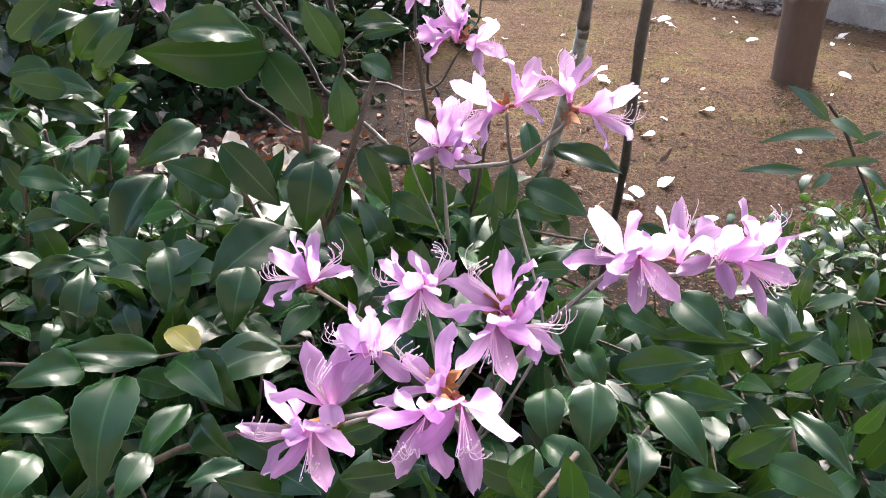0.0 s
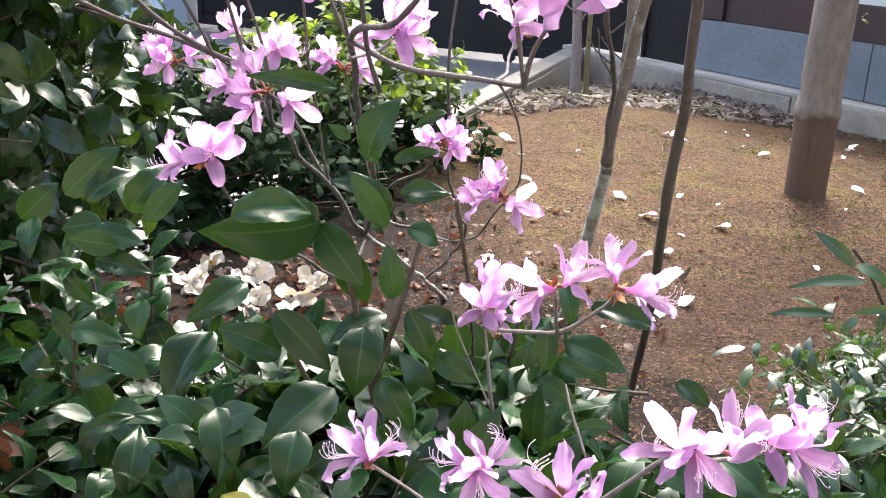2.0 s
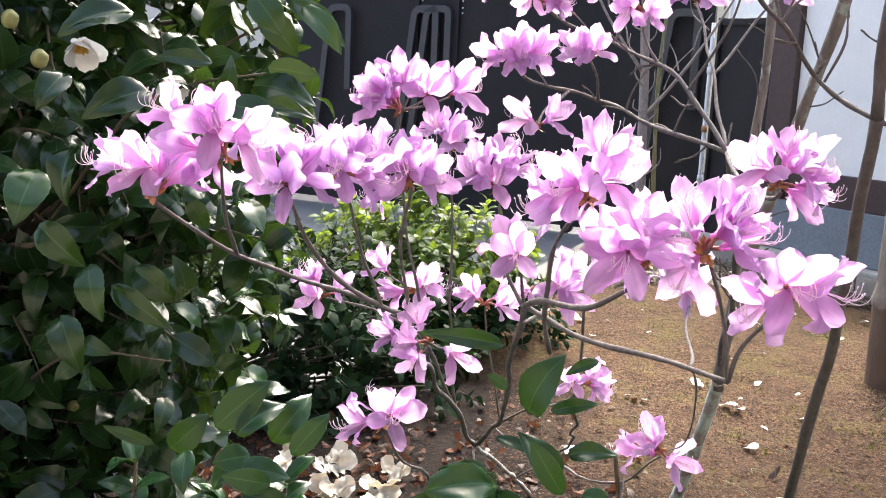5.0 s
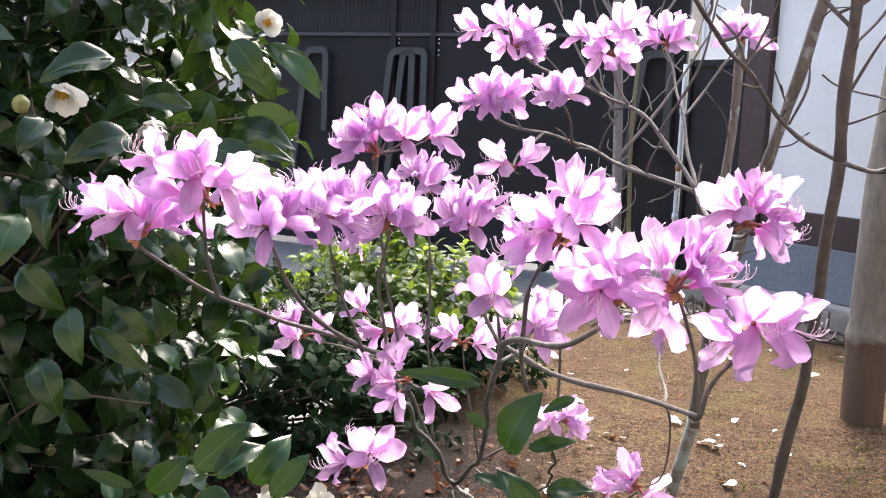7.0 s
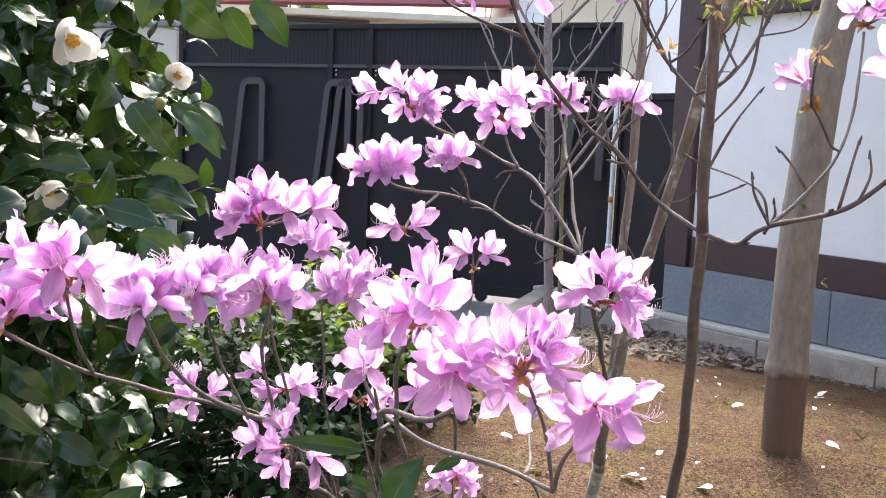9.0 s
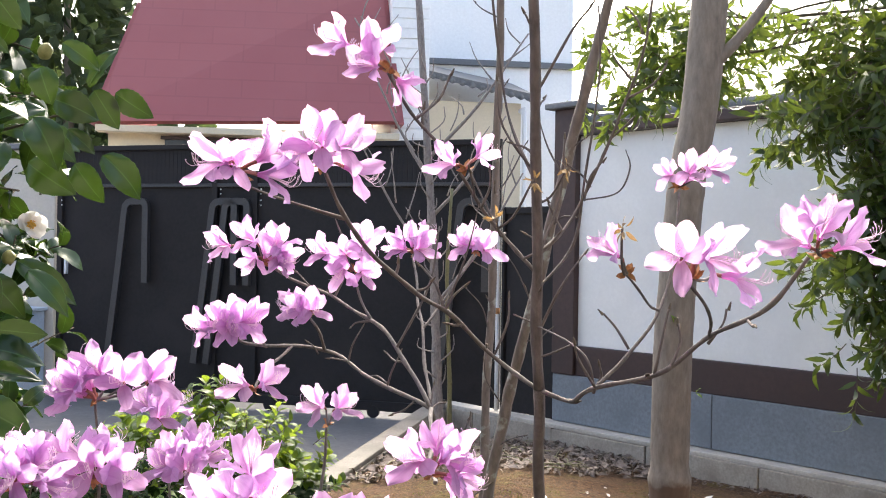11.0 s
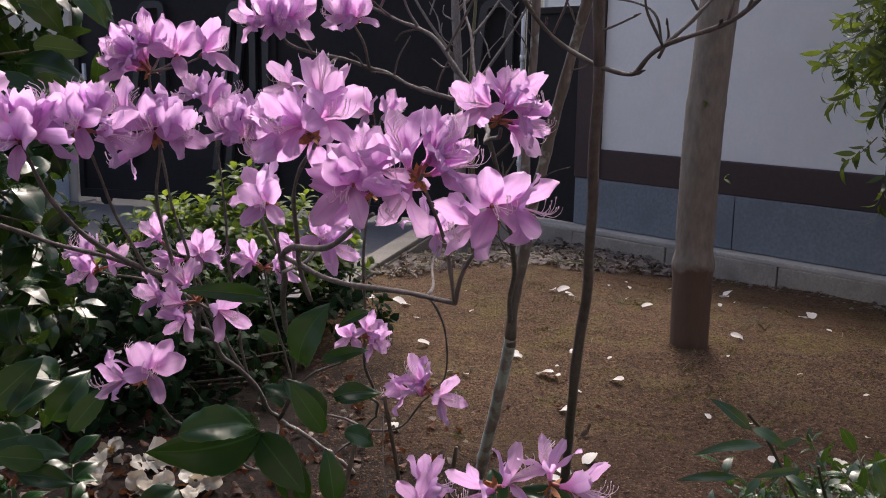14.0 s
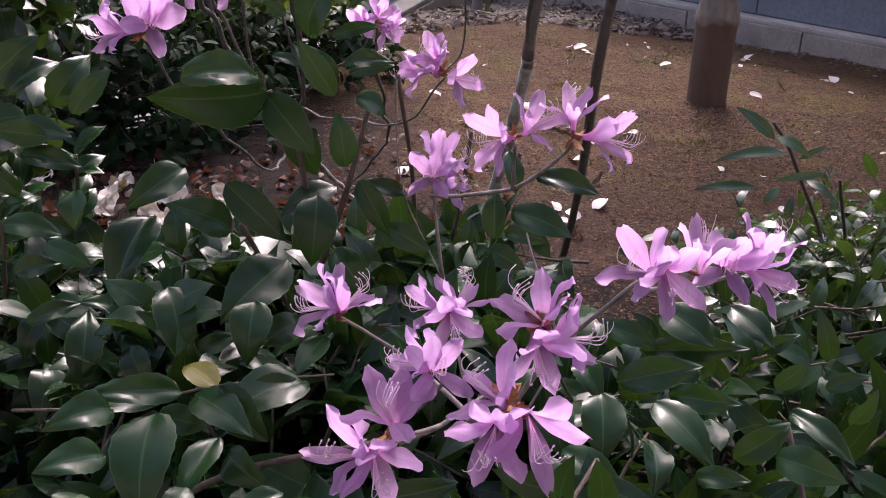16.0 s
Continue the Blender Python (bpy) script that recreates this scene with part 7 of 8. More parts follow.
# flower trusses of azalea_main
truss(azalea_main, (0.043, 0.998, 0.785), [((0.031, 0.992, 0.794), (-0.289, -0.062, 0.955), 0.95), ((0.058, 0.981, 0.783), (0.550, -0.805, 0.222), 0.95), ((0.031, 0.987, 0.804), (-0.446, -0.486, 0.751), 0.90), ((0.013, 1.003, 0.783), (-0.972, 0.224, -0.070), 0.90)])
truss(azalea_main, (-0.023, 1.162, 0.802), [((-0.040, 1.148, 0.809), (-0.332, -0.902, 0.277), 0.80), ((-0.018, 1.146, 0.820), (0.223, -0.775, 0.592), 0.80), ((-0.010, 1.145, 0.802), (0.543, -0.831, -0.119), 0.80), ((-0.006, 1.148, 0.805), (0.806, -0.582, 0.108), 0.76)])
truss(azalea_main, (-0.248, 0.865, 0.847), [((-0.268, 0.856, 0.852), (-0.90, -0.40, 0.10), 0.95), ((-0.236, 0.851, 0.862), (0.20, -0.90, 0.36), 1.10), ((-0.252, 0.872, 0.862), (-0.35, 0.35, 0.86), 0.85)])
truss(azalea_main, (-0.214, 1.028, 0.884), [((-0.256, 1.008, 0.898), (-0.618, -0.718, 0.320), 0.90), ((-0.226, 1.019, 0.913), (-0.113, -0.477, 0.871), 0.90), ((-0.226, 0.998, 0.872), (-0.272, -0.949, -0.161), 0.90), ((-0.183, 1.004, 0.879), (0.558, -0.830, 0.013), 1.00), ((-0.234, 1.004, 0.889), (-0.644, -0.749, 0.157), 0.85)])
truss(azalea_main, (-0.364, 1.237, 0.879), [((-0.374, 1.214, 0.882), (-0.283, -0.946, 0.159), 0.97), ((-0.344, 1.229, 0.892), (0.539, -0.518, 0.664), 0.85), ((-0.378, 1.241, 0.903), (-0.435, 0.048, 0.899), 0.92), ((-0.383, 1.236, 0.904), (-0.543, -0.126, 0.831), 0.92)])
truss(azalea_main, (-0.245, 1.242, 0.894), [((-0.232, 1.219, 0.906), (0.128, -0.916, 0.379), 1.08), ((-0.289, 1.230, 0.927), (-0.385, -0.542, 0.747), 0.91), ((-0.224, 1.245, 0.898), (0.961, 0.210, 0.181), 1.03), ((-0.270, 1.241, 0.888), (-0.949, 0.174, -0.264), 1.03)])
truss(azalea_main, (-0.152, 1.251, 0.876), [((-0.170, 1.235, 0.895), (-0.422, -0.752, 0.506), 0.91), ((-0.130, 1.231, 0.881), (0.551, -0.789, 0.272), 0.91), ((-0.174, 1.256, 0.887), (-0.871, 0.177, 0.459), 0.87), ((-0.131, 1.262, 0.888), (0.817, 0.342, 0.464), 0.87)])
truss(azalea_main, (-0.074, 1.033, 0.951), [((-0.075, 1.012, 0.961), (0.025, -0.926, 0.378), 1.00), ((-0.111, 1.016, 0.949), (-0.481, -0.874, -0.073), 0.70), ((-0.062, 1.015, 0.950), (0.566, -0.824, -0.029), 0.95), ((-0.062, 1.052, 0.970), (0.411, 0.631, 0.658), 0.95)])
truss(azalea_main, (-0.128, 0.892, 1.011), [((-0.130, 0.867, 1.019), (-0.124, -0.967, 0.222), 1.05), ((-0.136, 0.903, 1.022), (-0.393, 0.786, 0.477), 1.00)])
truss(azalea_main, (0.049, 0.954, 0.966), [((0.046, 0.936, 0.979), (0.285, -0.878, 0.383), 0.95), ((0.031, 0.963, 0.987), (-0.580, 0.382, 0.720), 0.90)])
truss(azalea_main, (-0.418, 0.730, 1.075), [((-0.424, 0.715, 1.100), (-0.270, -0.940, 0.210), 1.03), ((-0.449, 0.728, 1.100), (-0.884, -0.303, 0.356), 0.94), ((-0.403, 0.739, 1.092), (0.641, 0.261, 0.721), 0.98), ((-0.419, 0.754, 1.097), (0.007, 0.650, 0.760), 0.98), ((-0.401, 0.744, 1.097), (0.476, 0.591, 0.651), 0.98)])
truss(azalea_main, (-0.357, 0.710, 1.111), [((-0.364, 0.704, 1.134), (0.234, -0.930, 0.282), 1.08), ((-0.393, 0.701, 1.143), (-0.649, -0.461, 0.605), 0.94), ((-0.340, 0.702, 1.126), (0.801, -0.598, 0.035), 1.03), ((-0.392, 0.716, 1.117), (-0.949, -0.217, 0.230), 1.03), ((-0.366, 0.711, 1.133), (-0.364, 0.040, 0.931), 1.03), ((-0.374, 0.731, 1.106), (-0.649, 0.742, -0.170), 1.03)])
truss(azalea_main, (-0.335, 0.823, 1.077), [((-0.334, 0.805, 1.080), (-0.067, -0.982, 0.175), 1.13), ((-0.327, 0.831, 1.094), (0.290, 0.484, 0.825), 1.07), ((-0.314, 0.826, 1.087), (0.894, 0.164, 0.417), 1.07), ((-0.329, 0.826, 1.101), (0.193, 0.181, 0.964), 1.07), ((-0.353, 0.835, 1.091), (-0.690, 0.462, 0.558), 1.07)])
truss(azalea_main, (-0.292, 0.870, 1.082), [((-0.293, 0.850, 1.091), (0.030, -0.960, 0.278), 1.02), ((-0.265, 0.860, 1.083), (0.909, -0.417, 0.028), 0.97), ((-0.287, 0.888, 1.101), (0.242, 0.627, 0.740), 0.97), ((-0.310, 0.879, 1.099), (-0.679, 0.282, 0.678), 0.97), ((-0.277, 0.869, 1.099), (0.685, -0.306, 0.662), 0.97), ((-0.295, 0.875, 1.105), (-0.074, 0.132, 0.989), 0.97)])
truss(azalea_main, (-0.237, 0.926, 1.073), [((-0.266, 0.906, 1.105), (-0.295, -0.717, 0.631), 1.02), ((-0.236, 0.904, 1.088), (-0.071, -0.959, 0.273), 1.13), ((-0.212, 0.908, 1.083), (0.499, -0.858, 0.123), 1.07), ((-0.265, 0.938, 1.062), (-0.885, 0.355, -0.301), 0.97), ((-0.216, 0.927, 1.085), (0.840, 0.075, 0.538), 0.97), ((-0.264, 0.912, 1.078), (-0.881, -0.443, 0.166), 0.97), ((-0.246, 0.916, 1.098), (-0.333, -0.301, 0.894), 0.97), ((-0.226, 0.934, 1.097), (0.376, 0.316, 0.871), 0.97)])
truss(azalea_main, (-0.253, 1.008, 1.136), [((-0.272, 0.988, 1.154), (-0.618, -0.718, 0.320), 1.07), ((-0.250, 0.999, 1.170), (-0.202, -0.651, 0.731), 1.07), ((-0.224, 0.994, 1.160), (0.079, -0.940, 0.331), 1.13), ((-0.189, 0.995, 1.162), (0.538, -0.758, 0.370), 1.07), ((-0.272, 0.997, 1.152), (-0.635, -0.478, 0.607), 1.02), ((-0.265, 1.011, 1.159), (-0.421, -0.082, 0.904), 1.02), ((-0.281, 1.021, 1.144), (-0.909, 0.258, 0.328), 1.02), ((-0.258, 1.009, 1.165), (-0.119, -0.119, 0.986), 1.02)])
truss(azalea_main, (-0.205, 1.136, 1.089), [((-0.200, 1.116, 1.102), (0.422, -0.777, 0.467), 0.96), ((-0.218, 1.124, 1.114), (-0.431, -0.346, 0.833), 0.92), ((-0.215, 1.125, 1.114), (-0.314, -0.368, 0.875), 0.92), ((-0.188, 1.137, 1.109), (0.681, 0.097, 0.726), 0.92)])
truss(azalea_main, (-0.150, 0.959, 1.071), [((-0.152, 0.940, 1.077), (0.128, -0.916, 0.379), 1.02), ((-0.172, 0.939, 1.082), (-0.396, -0.747, 0.534), 0.86), ((-0.165, 0.947, 1.089), (-0.566, -0.389, 0.727), 0.97), ((-0.141, 0.953, 1.090), (0.442, -0.239, 0.865), 0.97), ((-0.133, 0.952, 1.088), (0.698, -0.183, 0.692), 0.97), ((-0.142, 0.959, 1.098), (0.283, -0.101, 0.954), 0.97)])
truss(azalea_main, (-0.084, 0.725, 1.089), [((-0.099, 0.711, 1.101), (-0.539, -0.823, 0.179), 1.08), ((-0.071, 0.700, 1.110), (0.333, -0.863, 0.379), 1.13), ((-0.077, 0.715, 1.130), (0.090, -0.364, 0.927), 0.94), ((-0.112, 0.722, 1.088), (-0.998, -0.029, -0.064), 1.03), ((-0.098, 0.722, 1.105), (-0.672, -0.146, 0.727), 1.03), ((-0.088, 0.744, 1.087), (-0.153, 0.986, -0.073), 1.03)])
truss(azalea_main, (-0.036, 0.713, 1.046), [((-0.057, 0.697, 1.054), (-0.259, -0.966, 0.013), 1.13), ((-0.029, 0.694, 1.069), (0.328, -0.903, 0.278), 1.08), ((-0.052, 0.729, 1.042), (-0.775, 0.616, -0.144), 1.07), ((-0.042, 0.702, 1.070), (-0.228, -0.469, 0.853), 1.07), ((-0.048, 0.728, 1.062), (-0.496, 0.584, 0.643), 1.07), ((-0.057, 0.737, 1.053), (-0.700, 0.658, 0.277), 1.07)])
truss(azalea_main, (-0.004, 0.677, 1.062), [((-0.015, 0.672, 1.085), (-0.223, -0.371, 0.902), 1.13), ((0.010, 0.664, 1.081), (0.682, -0.578, 0.448), 1.08), ((-0.018, 0.667, 1.052), (-0.652, -0.639, -0.408), 1.07), ((0.007, 0.659, 1.089), (0.334, -0.433, 0.837), 1.07), ((0.018, 0.665, 1.074), (0.775, -0.428, 0.466), 1.07)])
truss(azalea_main, (0.055, 0.669, 1.035), [((0.051, 0.647, 1.047), (-0.016, -0.980, 0.200), 1.13), ((0.071, 0.650, 1.046), (0.864, -0.503, 0.027), 1.03), ((0.033, 0.655, 1.032), (-0.799, -0.598, -0.064), 1.07)])
# flower trusses of azalea_mid
truss(azalea_mid, (0.078, 0.801, 1.099), [((0.064, 0.792, 1.117), (-0.668, -0.643, 0.375), 0.99), ((0.094, 0.784, 1.117), (0.551, -0.783, 0.288), 1.03), ((0.083, 0.795, 1.128), (0.096, -0.449, 0.889), 0.85), ((0.095, 0.808, 1.118), (0.660, 0.034, 0.750), 0.94), ((0.102, 0.817, 1.091), (0.847, 0.437, -0.303), 0.94), ((0.103, 0.788, 1.100), (0.751, -0.660, 0.001), 0.94), ((0.065, 0.818, 1.110), (-0.557, 0.672, 0.489), 0.94)])
truss(azalea_mid, (-0.098, 1.223, 1.114), [((-0.115, 1.208, 1.126), (-0.601, -0.745, 0.289), 1.08), ((-0.082, 1.205, 1.128), (0.619, -0.592, 0.516), 1.02)])
truss(azalea_mid, (-0.130, 1.222, 1.195), [((-0.157, 1.202, 1.200), (-0.735, -0.660, 0.155), 1.02), ((-0.130, 1.201, 1.210), (-0.153, -0.948, 0.278), 1.08), ((-0.108, 1.209, 1.210), (0.397, -0.836, 0.378), 1.02), ((-0.108, 1.202, 1.204), (0.724, -0.640, 0.256), 0.97), ((-0.126, 1.197, 1.200), (0.131, -0.968, 0.213), 0.97), ((-0.140, 1.197, 1.203), (-0.388, -0.868, 0.310), 0.97)])
truss(azalea_mid, (-0.028, 1.329, 1.206), [((-0.044, 1.312, 1.211), (-0.694, -0.670, 0.263), 0.96), ((-0.023, 1.311, 1.216), (0.161, -0.947, 0.277), 1.08), ((-0.042, 1.352, 1.219), (-0.517, 0.715, 0.471), 0.91), ((-0.040, 1.308, 1.218), (-0.398, -0.837, 0.375), 0.91), ((-0.054, 1.346, 1.217), (-0.852, 0.370, 0.370), 0.91)])
truss(azalea_mid, (-0.096, 1.431, 1.279), [((-0.157, 1.410, 1.304), (-0.735, -0.660, 0.155), 1.08), ((-0.115, 1.405, 1.314), (-0.434, -0.771, 0.465), 1.14), ((-0.073, 1.416, 1.308), (0.174, -0.806, 0.566), 1.14), ((-0.111, 1.406, 1.281), (-0.345, -0.870, -0.352), 1.02), ((-0.069, 1.415, 1.287), (0.521, -0.853, -0.046), 1.08), ((-0.076, 1.434, 1.281), (0.967, 0.233, 0.108), 1.03), ((-0.073, 1.423, 1.283), (0.932, -0.326, 0.158), 1.03), ((-0.090, 1.421, 1.296), (0.337, -0.515, 0.788), 1.03), ((-0.075, 1.425, 1.286), (0.910, -0.302, 0.285), 1.03)])
truss(azalea_mid, (0.036, 1.353, 1.268), [((-0.009, 1.331, 1.296), (-0.641, -0.721, 0.263), 1.02), ((0.047, 1.317, 1.309), (0.057, -0.884, 0.465), 1.14), ((0.016, 1.327, 1.269), (-0.440, -0.866, -0.237), 0.96), ((0.048, 1.326, 1.266), (0.272, -0.952, -0.138), 0.96), ((0.022, 1.322, 1.296), (-0.152, -0.945, 0.288), 0.96), ((0.019, 1.354, 1.286), (-0.683, 0.142, 0.716), 0.97), ((0.050, 1.355, 1.280), (0.652, 0.535, 0.537), 0.97)])
truss(azalea_mid, (0.138, 1.481, 1.294), [((0.115, 1.460, 1.303), (-0.643, -0.672, 0.368), 1.02), ((0.147, 1.456, 1.304), (0.383, -0.883, 0.273), 1.14), ((0.131, 1.461, 1.317), (-0.161, -0.421, 0.892), 0.97), ((0.114, 1.480, 1.310), (-0.784, 0.196, 0.589), 0.97), ((0.155, 1.473, 1.319), (0.590, -0.083, 0.803), 0.97)])
truss(azalea_mid, (0.219, 1.369, 1.300), [((0.196, 1.357, 1.309), (-0.743, -0.561, 0.366), 0.90), ((0.231, 1.349, 1.304), (0.163, -0.971, 0.177), 1.08), ((0.209, 1.356, 1.311), (-0.507, -0.711, 0.487), 0.85), ((0.209, 1.384, 1.321), (-0.323, 0.585, 0.744), 0.85)])
truss(azalea_mid, (-0.001, 1.268, 1.060), [((-0.017, 1.255, 1.091), (-0.555, -0.715, 0.425), 1.02), ((0.018, 1.258, 1.087), (0.488, -0.768, 0.414), 1.02)])
# flower trusses of azalea_tall
truss(azalea_tall, (-0.090, 0.722, 1.360), [((-0.105, 0.679, 1.367), (-0.672, -0.733, 0.107), 0.85), ((-0.092, 0.688, 1.365), (0.275, -0.953, 0.126), 0.68), ((-0.067, 0.716, 1.376), (0.777, 0.253, 0.577), 0.81), ((-0.063, 0.704, 1.358), (0.975, -0.216, -0.045), 0.81)])
truss(azalea_tall, (-0.023, 0.765, 1.375), [((-0.064, 0.745, 1.381), (-0.662, -0.720, 0.209), 0.94), ((-0.027, 0.714, 1.387), (-0.176, -0.934, 0.311), 0.98), ((-0.006, 0.736, 1.388), (0.334, -0.918, 0.213), 0.94), ((-0.042, 0.731, 1.381), (-0.367, -0.879, -0.303), 0.77), ((-0.020, 0.759, 1.382), (0.146, 0.889, 0.434), 0.89), ((0.007, 0.771, 1.369), (0.956, 0.224, -0.192), 0.89)])
truss(azalea_tall, (0.120, 0.888, 1.382), [((0.100, 0.874, 1.388), (-0.662, -0.720, 0.209), 0.77), ((0.139, 0.905, 1.400), (0.675, 0.425, 0.602), 0.73)])
truss(azalea_tall, (0.386, 0.996, 1.377), [((0.382, 0.959, 1.394), (-0.268, -0.871, 0.412), 0.81), ((0.410, 0.957, 1.398), (0.358, -0.907, 0.222), 0.81), ((0.367, 0.983, 1.391), (-0.774, -0.624, 0.107), 0.68), ((0.392, 0.976, 1.389), (0.619, -0.323, 0.716), 0.77)])
truss(azalea_tall, (0.226, 0.572, 1.285), [((0.215, 0.569, 1.301), (-0.474, -0.854, 0.212), 0.90), ((0.231, 0.551, 1.301), (0.340, -0.933, 0.116), 0.86), ((0.271, 0.594, 1.287), (0.870, -0.487, 0.078), 0.85)])
truss(azalea_tall, (0.265, 0.821, 1.282), [((0.238, 0.788, 1.305), (-0.719, -0.394, 0.573), 0.85)])
truss(azalea_tall, (0.379, 0.677, 1.302), [((0.353, 0.662, 1.316), (-0.76, -0.40, 0.52), 0.98), ((0.366, 0.650, 1.326), (-0.15, -0.62, 0.77), 0.98), ((0.396, 0.662, 1.314), (0.74, -0.42, 0.52), 0.98)])
truss(azalea_tall, (0.034, 0.791, 1.460), [((0.016, 0.783, 1.463), (-0.662, -0.720, 0.209), 0.85), ((-0.010, 0.788, 1.483), (-0.743, -0.594, 0.309), 0.85), ((0.022, 0.789, 1.479), (-0.055, -0.842, 0.537), 0.85), ((0.018, 0.820, 1.478), (-0.782, 0.207, 0.587), 0.81), ((0.050, 0.823, 1.453), (0.617, 0.715, -0.329), 0.81)])


# ---- what lies on the soil ----
def fallen():
    rng = random.Random(80)
    shapes = [mesh("petal", *petal_cup(random.Random(80 + i), 0.052, 0.040, 0.5, 1.5, 1)[:2], M_FALLEN, petal_cup(random.Random(80 + i), 0.052, 0.040, 0.5, 1.5, 1)[2]) for i in range(3)]

    def petal(x, y, size=1.0, turn=None):
        z = height(x, y) + 0.006
        m = Matrix.Translation((x, y, z)) @ Matrix.Rotation(rng.random() * 6.28 if turn is None else turn, 4, "Z") @ Matrix.Rotation(rng.uniform(-0.3, 0.3), 4, "X") @ Matrix.Diagonal((size, size, size * 0.8, 1))
        tagged(place("fallen_petal", shapes[rng.randrange(3)], None, m), "white fallen petal curling on brown soil", "petal", group="fallen petals")
    near = ((0.70, 3.63, 1.0), (0.75, 3.45, 1.3), (1.24, 4.78, 0.9), (1.15, 4.88, 0.9), (0.16, 4.89, 1.1), (0.34, 4.65, 1.2), (0.60, 2.46, 0.8), (0.70, 2.58, 1.1), (0.63, 2.50, 0.9), (0.58, 2.56, 0.8), (2.30, 5.30, 1.3), (0.96, 3.74, 0.7), (0.36, 4.61, 1.2), (0.37, 4.32, 0.8), (1.24, 4.72, 0.8), (0.73, 3.63, 0.9), (2.24, 5.21, 1.2), (1.17, 4.85, 1.3), (2.45, 4.56, 1.2))
    beyond = ((2.47, 4.59, 1.0), (1.77, 3.88, 1.1), (1.51, 4.49, 1.0), (1.95, 5.29, 0.9), (0.15, 2.89, 0.9), (1.02, 3.38, 1.1), (0.74, 3.05, 1.0), (0.38, 3.84, 1.0), (0.80, 3.42, 0.9), (1.44, 2.48, 1.2), (2.37, 4.47, 0.9), (1.31, 2.58, 1.0))
    for x, y, s in near + beyond:
        petal(x, y, s)
    for i in range(26):
        petal(rng.uniform(0.2, 2.4), rng.uniform(2.4, 5.4), rng.uniform(0.3, 0.6))
    # spent camellia flowers under the camellia
    for i, (x, y) in enumerate(((-0.68, 2.74), (-0.56, 2.68), (-0.37, 2.64), (-0.40, 2.51), (-0.53, 2.5), (-0.70, 2.59), (-1.33, 2.73), (-1.39, 2.56), (-1.34, 3.22), (-0.80, 3.0), (-1.05, 2.8), (-0.18, 2.15), (0.04, 2.1))):
        camellia_flower(None, (x, y, height(x, y) + 0.012), (rng.uniform(-0.5, 0.5), rng.uniform(-0.6, 0.2), 1), rng.uniform(0.75, 1.05), None, rng.random() * 6)
    rust = Mass()
    curls = [leaf_shape(rng, 0.6 + 0.3 * i, 0.9, 0.9 - 0.5 * i, 0.5, rows=4, cols=4) for i in range(4)]
    for i in range(850):
        x, y = rng.gauss(-0.55, 0.5), rng.gauss(2.6, 0.42)
        rust.put(curls[i % 4], leaf_pose((x, y, height(x, y) + rng.uniform(0.004, 0.016)), (rng.uniform(-1, 1), rng.uniform(-1, 1), rng.uniform(-0.5, 0.5)), unit(rng), rng.uniform(0.012, 0.034), rng.uniform(0.7, 1.4)))
    tagged(rust.done("withered_petals", M_RUST), "rust-brown withered camellia petals on dark soil", "leaf litter", kind="stuff")
    clump = Mass()
    for cx, cy, cz in ((-0.66, 1.12, 0.53), (-0.545, 0.98, 0.47)):
        for i in range(26):
            d = unit(rng)
            clump.put(SMALL_SHAPES[i % 3], leaf_pose(Vector((cx, cy, cz)) + d * 0.012, d, unit(rng), 0.034, 1.5))
    tagged(clump.done("withered_flower", M_RUST), "rust-brown withered camellia flowers caught on leaves", "leaf litter", kind="stuff")
    litter = Mass()
    strips = NARROW_SHAPES + SMALL_SHAPES + curls[:1]
    for i in range(6500):
        x, y = rng.uniform(0.0, 2.4), rng.uniform(5.1, 8.4)
        p = Vector((x, y, 0))
        if -(p - WALL_AT).dot(WALL_BACK) < 0.16 or -(p - CORNER).dot(EDGE_BACK) < 0.1:
            continue
        if y < 5.55 + 0.12 * x + 0.35 * noise.noise(Vector((x * 2.5, y * 2.5, 1))) + 0.25 * rng.random():
            continue
        litter.put(strips[i % len(strips)], leaf_pose((x, y, height(x, y) + rng.uniform(0.004, 0.05)), (rng.uniform(-1, 1), rng.uniform(-1, 1), rng.uniform(-0.15, 0.25)), (rng.uniform(-0.7, 0.7), rng.uniform(-0.7, 0.7), 1), rng.uniform(0.03, 0.10), rng.uniform(0.5, 1.1)))
    for i in range(500):
        off = -0.15 - abs(rng.gauss(0, 0.08))
        p = on(WALL_AT, WALL_WAY, WALL_BACK, rng.uniform(-1.8, 2.5), off, 0)
        litter.put(SMALL_SHAPES[i % 3], leaf_pose((p.x, p.y, height(p.x, p.y) + 0.008), (rng.uniform(-1, 1), rng.uniform(-1, 1), rng.uniform(-0.2, 0.3)), (rng.uniform(-0.5, 0.5), rng.uniform(-0.5, 0.5), 1), rng.uniform(0.015, 0.05), 1.1))
    for i in range(260):
        x, y = rng.uniform(-1.2, 0.5), rng.uniform(1.2, 3.4)
        litter.put(SMALL_SHAPES[i % 3], leaf_pose((x, y, height(x, y) + rng.uniform(0.003, 0.015)), (rng.uniform(-1, 1), rng.uniform(-1, 1), rng.uniform(-0.2, 0.4)), (rng.uniform(-0.7, 0.7), rng.uniform(-0.7, 0.7), 1), rng.uniform(0.015, 0.04), 1.1))
    tagged(litter.done("leaf_litter", M_LITTER), "dry grey-brown leaf litter by the concrete kerb", "leaf litter", kind="stuff")


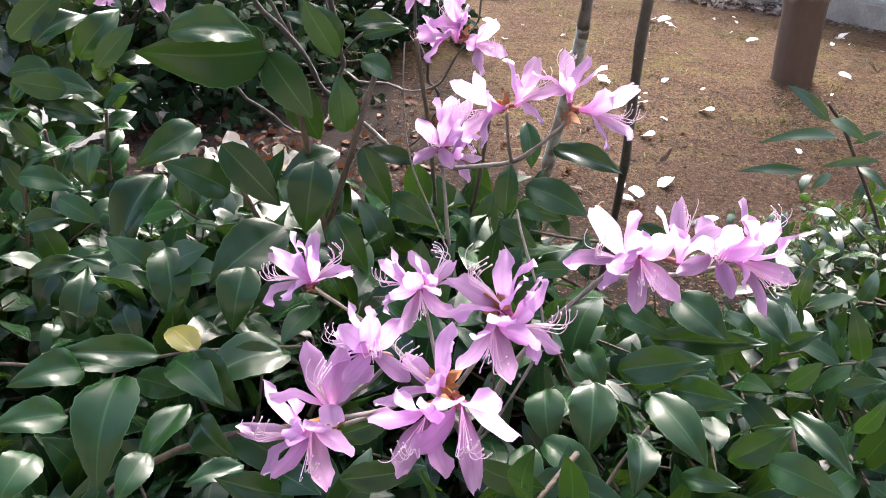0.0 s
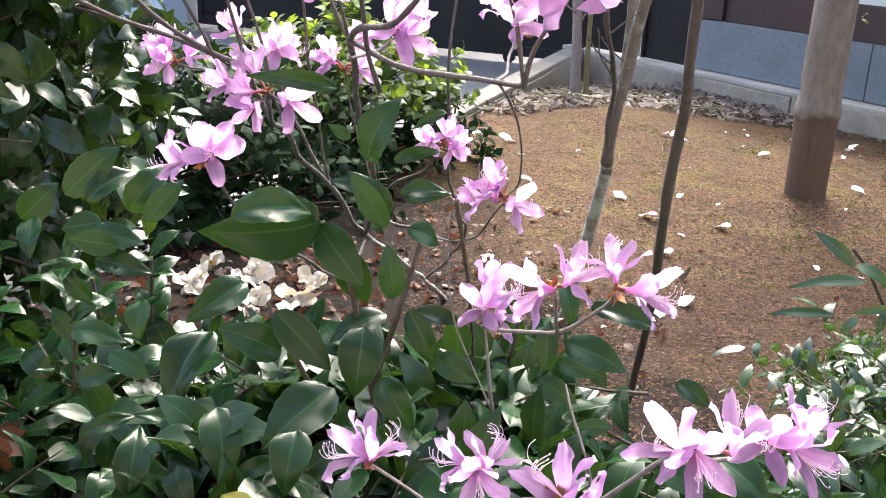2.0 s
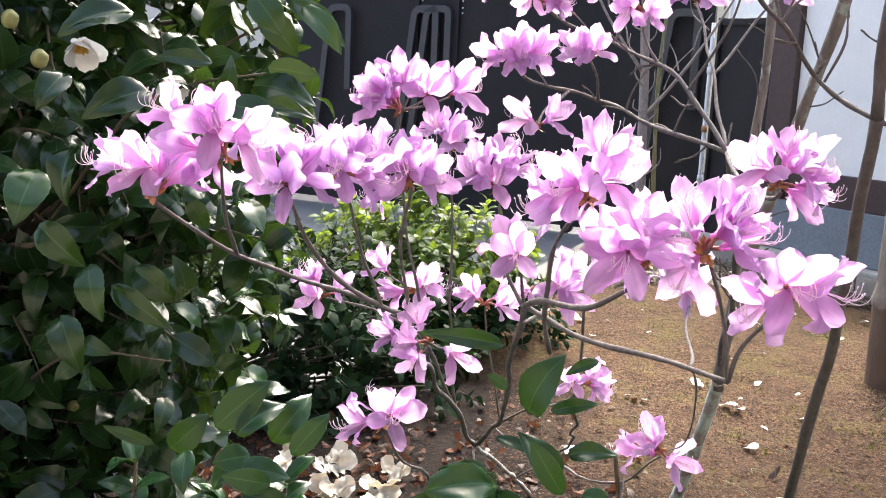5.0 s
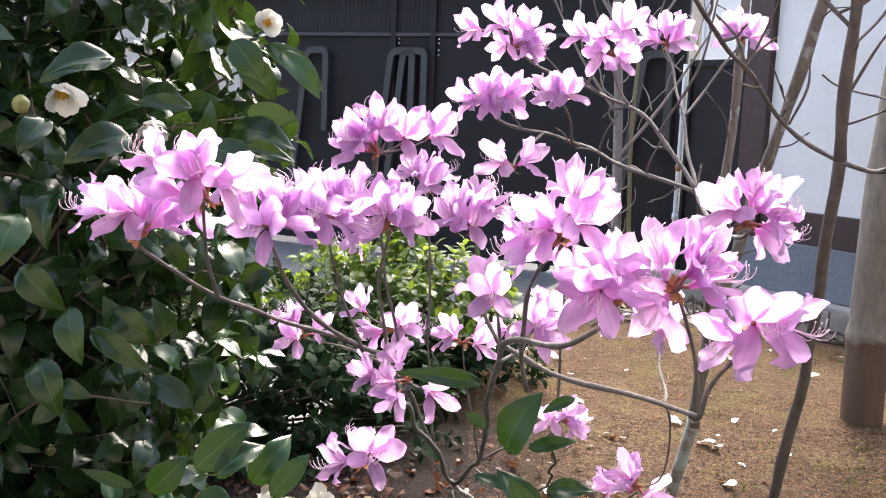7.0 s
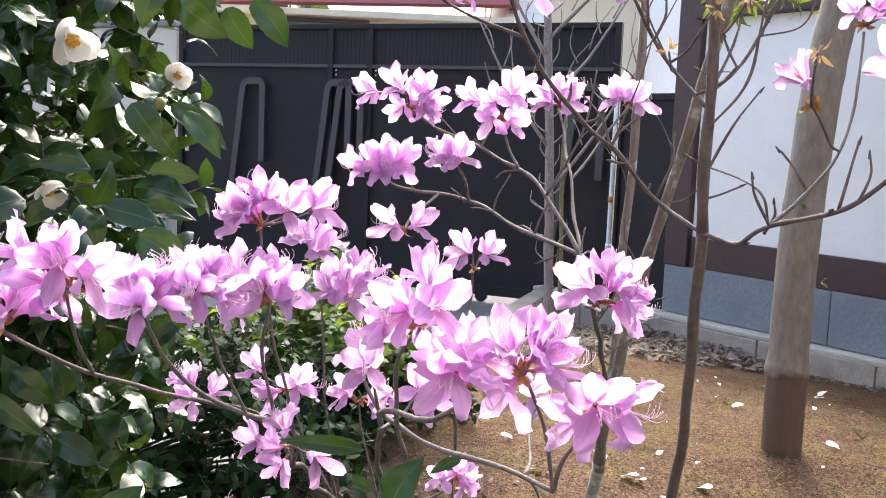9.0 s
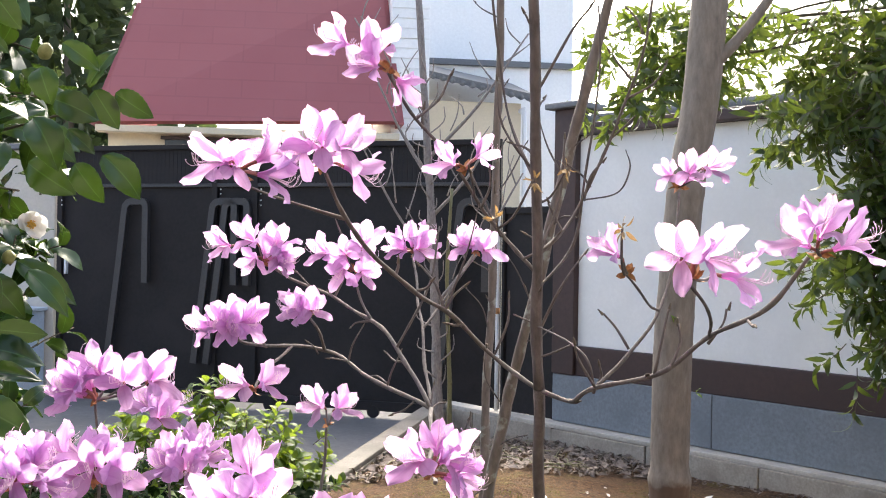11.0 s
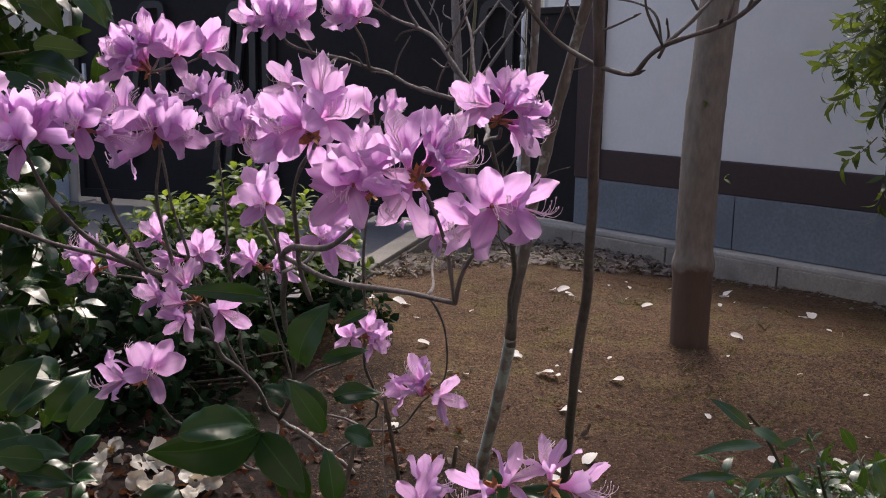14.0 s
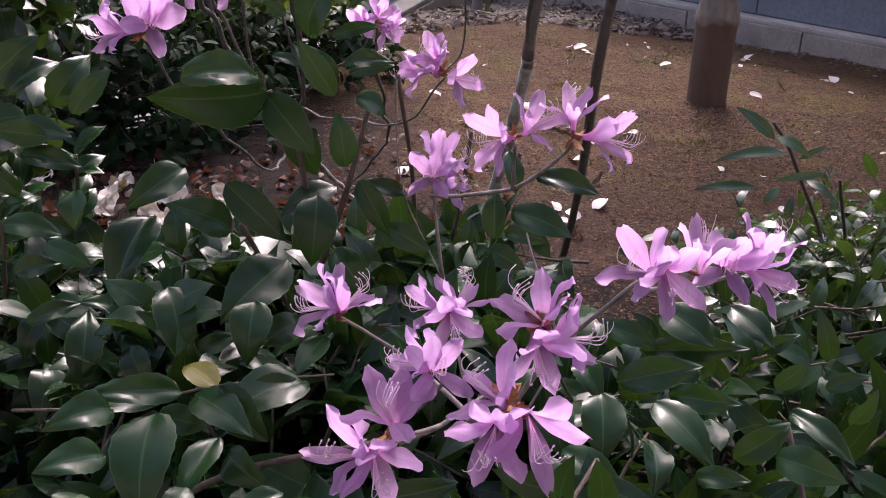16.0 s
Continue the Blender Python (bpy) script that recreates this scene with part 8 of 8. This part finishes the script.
def clods():
    """Loose crumbs of soil."""
    rng = random.Random(81)
    base = [(1, 0, 0), (-1, 0, 0), (0, 1, 0), (0, -1, 0), (0, 0, 1), (0, 0, -1)]
    tri = [(0, 2, 4), (2, 1, 4), (1, 3, 4), (3, 0, 4), (2, 0, 5), (1, 2, 5), (3, 1, 5), (0, 3, 5)]
    v, f = [], []
    for i in range(75000):
        y = 1.5 + 4.1 * rng.random() ** 1.3
        x = rng.uniform(-0.1, 2.8)
        r = 0.0016 + 0.0062 * rng.random() ** 3.0
        z = height(x, y)
        if z < -0.35:
            continue
        n = len(v)
        v += [(x + a * r * rng.uniform(0.6, 1.2), y + b * r * rng.uniform(0.6, 1.2), z + c * r * rng.uniform(0.3, 0.6)) for a, b, c in base]
        f += [tuple(k + n for k in q) for q in tri]
    ob = place("soil_crumbs", mesh("soil_crumbs", v, f, M_CLOD, [(0.3, 0.3)] * len(v)), kind="stuff")
    tagged(ob, "loose brown crumbs of granular soil", "soil")


def bark_mould():
    """Dark chips of bark mould, thicker towards the front of the bed."""
    rng = random.Random(86)
    chip = [(1, 0, 0), (-0.9, 0.2, 0), (0.1, 1, 0), (-0.1, -1, 0), (0.1, 0.1, 1)]
    tri = [(0, 2, 4), (2, 1, 4), (1, 3, 4), (3, 0, 4)]
    v, f = [], []
    for i in range(32000):
        y, x = 1.5 + 2.2 * rng.random() ** 1.5, rng.uniform(-0.1, 2.6)
        r, a = 0.003 + 0.007 * rng.random() ** 1.8, rng.random() * 6.28
        ca, sa, n, z = math.cos(a) * r, math.sin(a) * r, len(v), height(x, y)
        w = rng.uniform(0.35, 0.9)
        lift = [rng.uniform(-0.3, 0.3) * r for k in range(4)] + [rng.uniform(0.3, 0.8) * r]
        v += [(x + p * ca - q * w * sa, y + p * sa + q * w * ca, z + lift[k]) for k, (p, q, h) in enumerate(chip)]
        f += [tuple(k + n for k in t) for t in tri]
    ob = place("bark_mould", mesh("bark_mould", v, f, M_MOULD, [(0.3, 0.3)] * len(v)), kind="stuff")
    tagged(ob, "dark reddish-brown bark chips on granular soil", "mulch")


def twigs_on_soil():
    rng = random.Random(82)
    v, f = [], []
    for i in range(130):
        x, y = rng.uniform(0.2, 2.6), rng.uniform(1.8, 5.3)
        a, n = rng.random() * 6.28, rng.uniform(0.03, 0.12)
        e = (x + math.cos(a) * n, y + math.sin(a) * n)
        tube_data([(x, y, height(x, y) + 0.004), ((x + e[0]) / 2, (y + e[1]) / 2, height(x, y) + 0.012), (*e, height(*e) + 0.004)], 0.0016, 0.001, 5, 3, 0.1, 0, v, f)
    for i in range(90):
        x, y = rng.uniform(0.1, 1.8), rng.uniform(5.7, 7.6)
        if -(Vector((x, y, 0)) - WALL_AT).dot(WALL_BACK) < 0.2 or -(Vector((x, y, 0)) - CORNER).dot(EDGE_BACK) < 0.15:
            continue
        a, n = rng.random() * 6.28, rng.uniform(0.1, 0.3)
        z = height(x, y) + 0.05
        tube_data([(x, y, z), (x + math.cos(a) * n * 0.5, y + math.sin(a) * n * 0.5, z + 0.01), (x + math.cos(a) * n, y + math.sin(a) * n, z - 0.01)], 0.004, 0.002, 5, 3, 0.2, 0.004, v, f)
    for x, y in ((1.95, 4.05), (1.42, 4.55), (0.9, 2.0)):
        for k in range(14):
            a = rng.random() * 3.14
            tube_data([(x, y, height(x, y)), (x + math.cos(a) * 0.07, y + rng.uniform(-0.05, 0.05), height(x, y) + rng.uniform(0.01, 0.07)), (x + math.cos(a) * 0.13, y + rng.uniform(-0.08, 0.08), height(x, y) + 0.01)], 0.001, 0.0006, 4, 4, 0, 0, v, f)
    ob = place("dry_twigs", mesh("dry_twigs", v, f, M_GREENTWIG), kind="stuff")
    tagged(ob, "dry twigs and straw scattered on brown soil", "twigs")


def moss():
    """Low yellow-green tufts here and there on the open soil."""
    rng = random.Random(84)
    tufts = Mass()
    for i in range(70):
        cx, cy = rng.uniform(0.3, 2.5), 2.0 + 3.3 * rng.random()
        for k in range(rng.randrange(10, 34)):
            x, y = cx + rng.gauss(0, 0.03), cy + rng.gauss(0, 0.025)
            d = unit(rng)
            tufts.put(SMALL_SHAPES[k % 3], leaf_pose((x, y, height(x, y) + 0.001), (d.x, d.y, 0.4 + abs(d.z)), unit(rng), rng.uniform(0.006, 0.013)))
    tagged(tufts.done("moss_tufts", M_MOSS), "small yellow-green moss tufts on brown soil", "moss", kind="stuff")


fallen()
clods()
bark_mould()
moss()
twigs_on_soil()
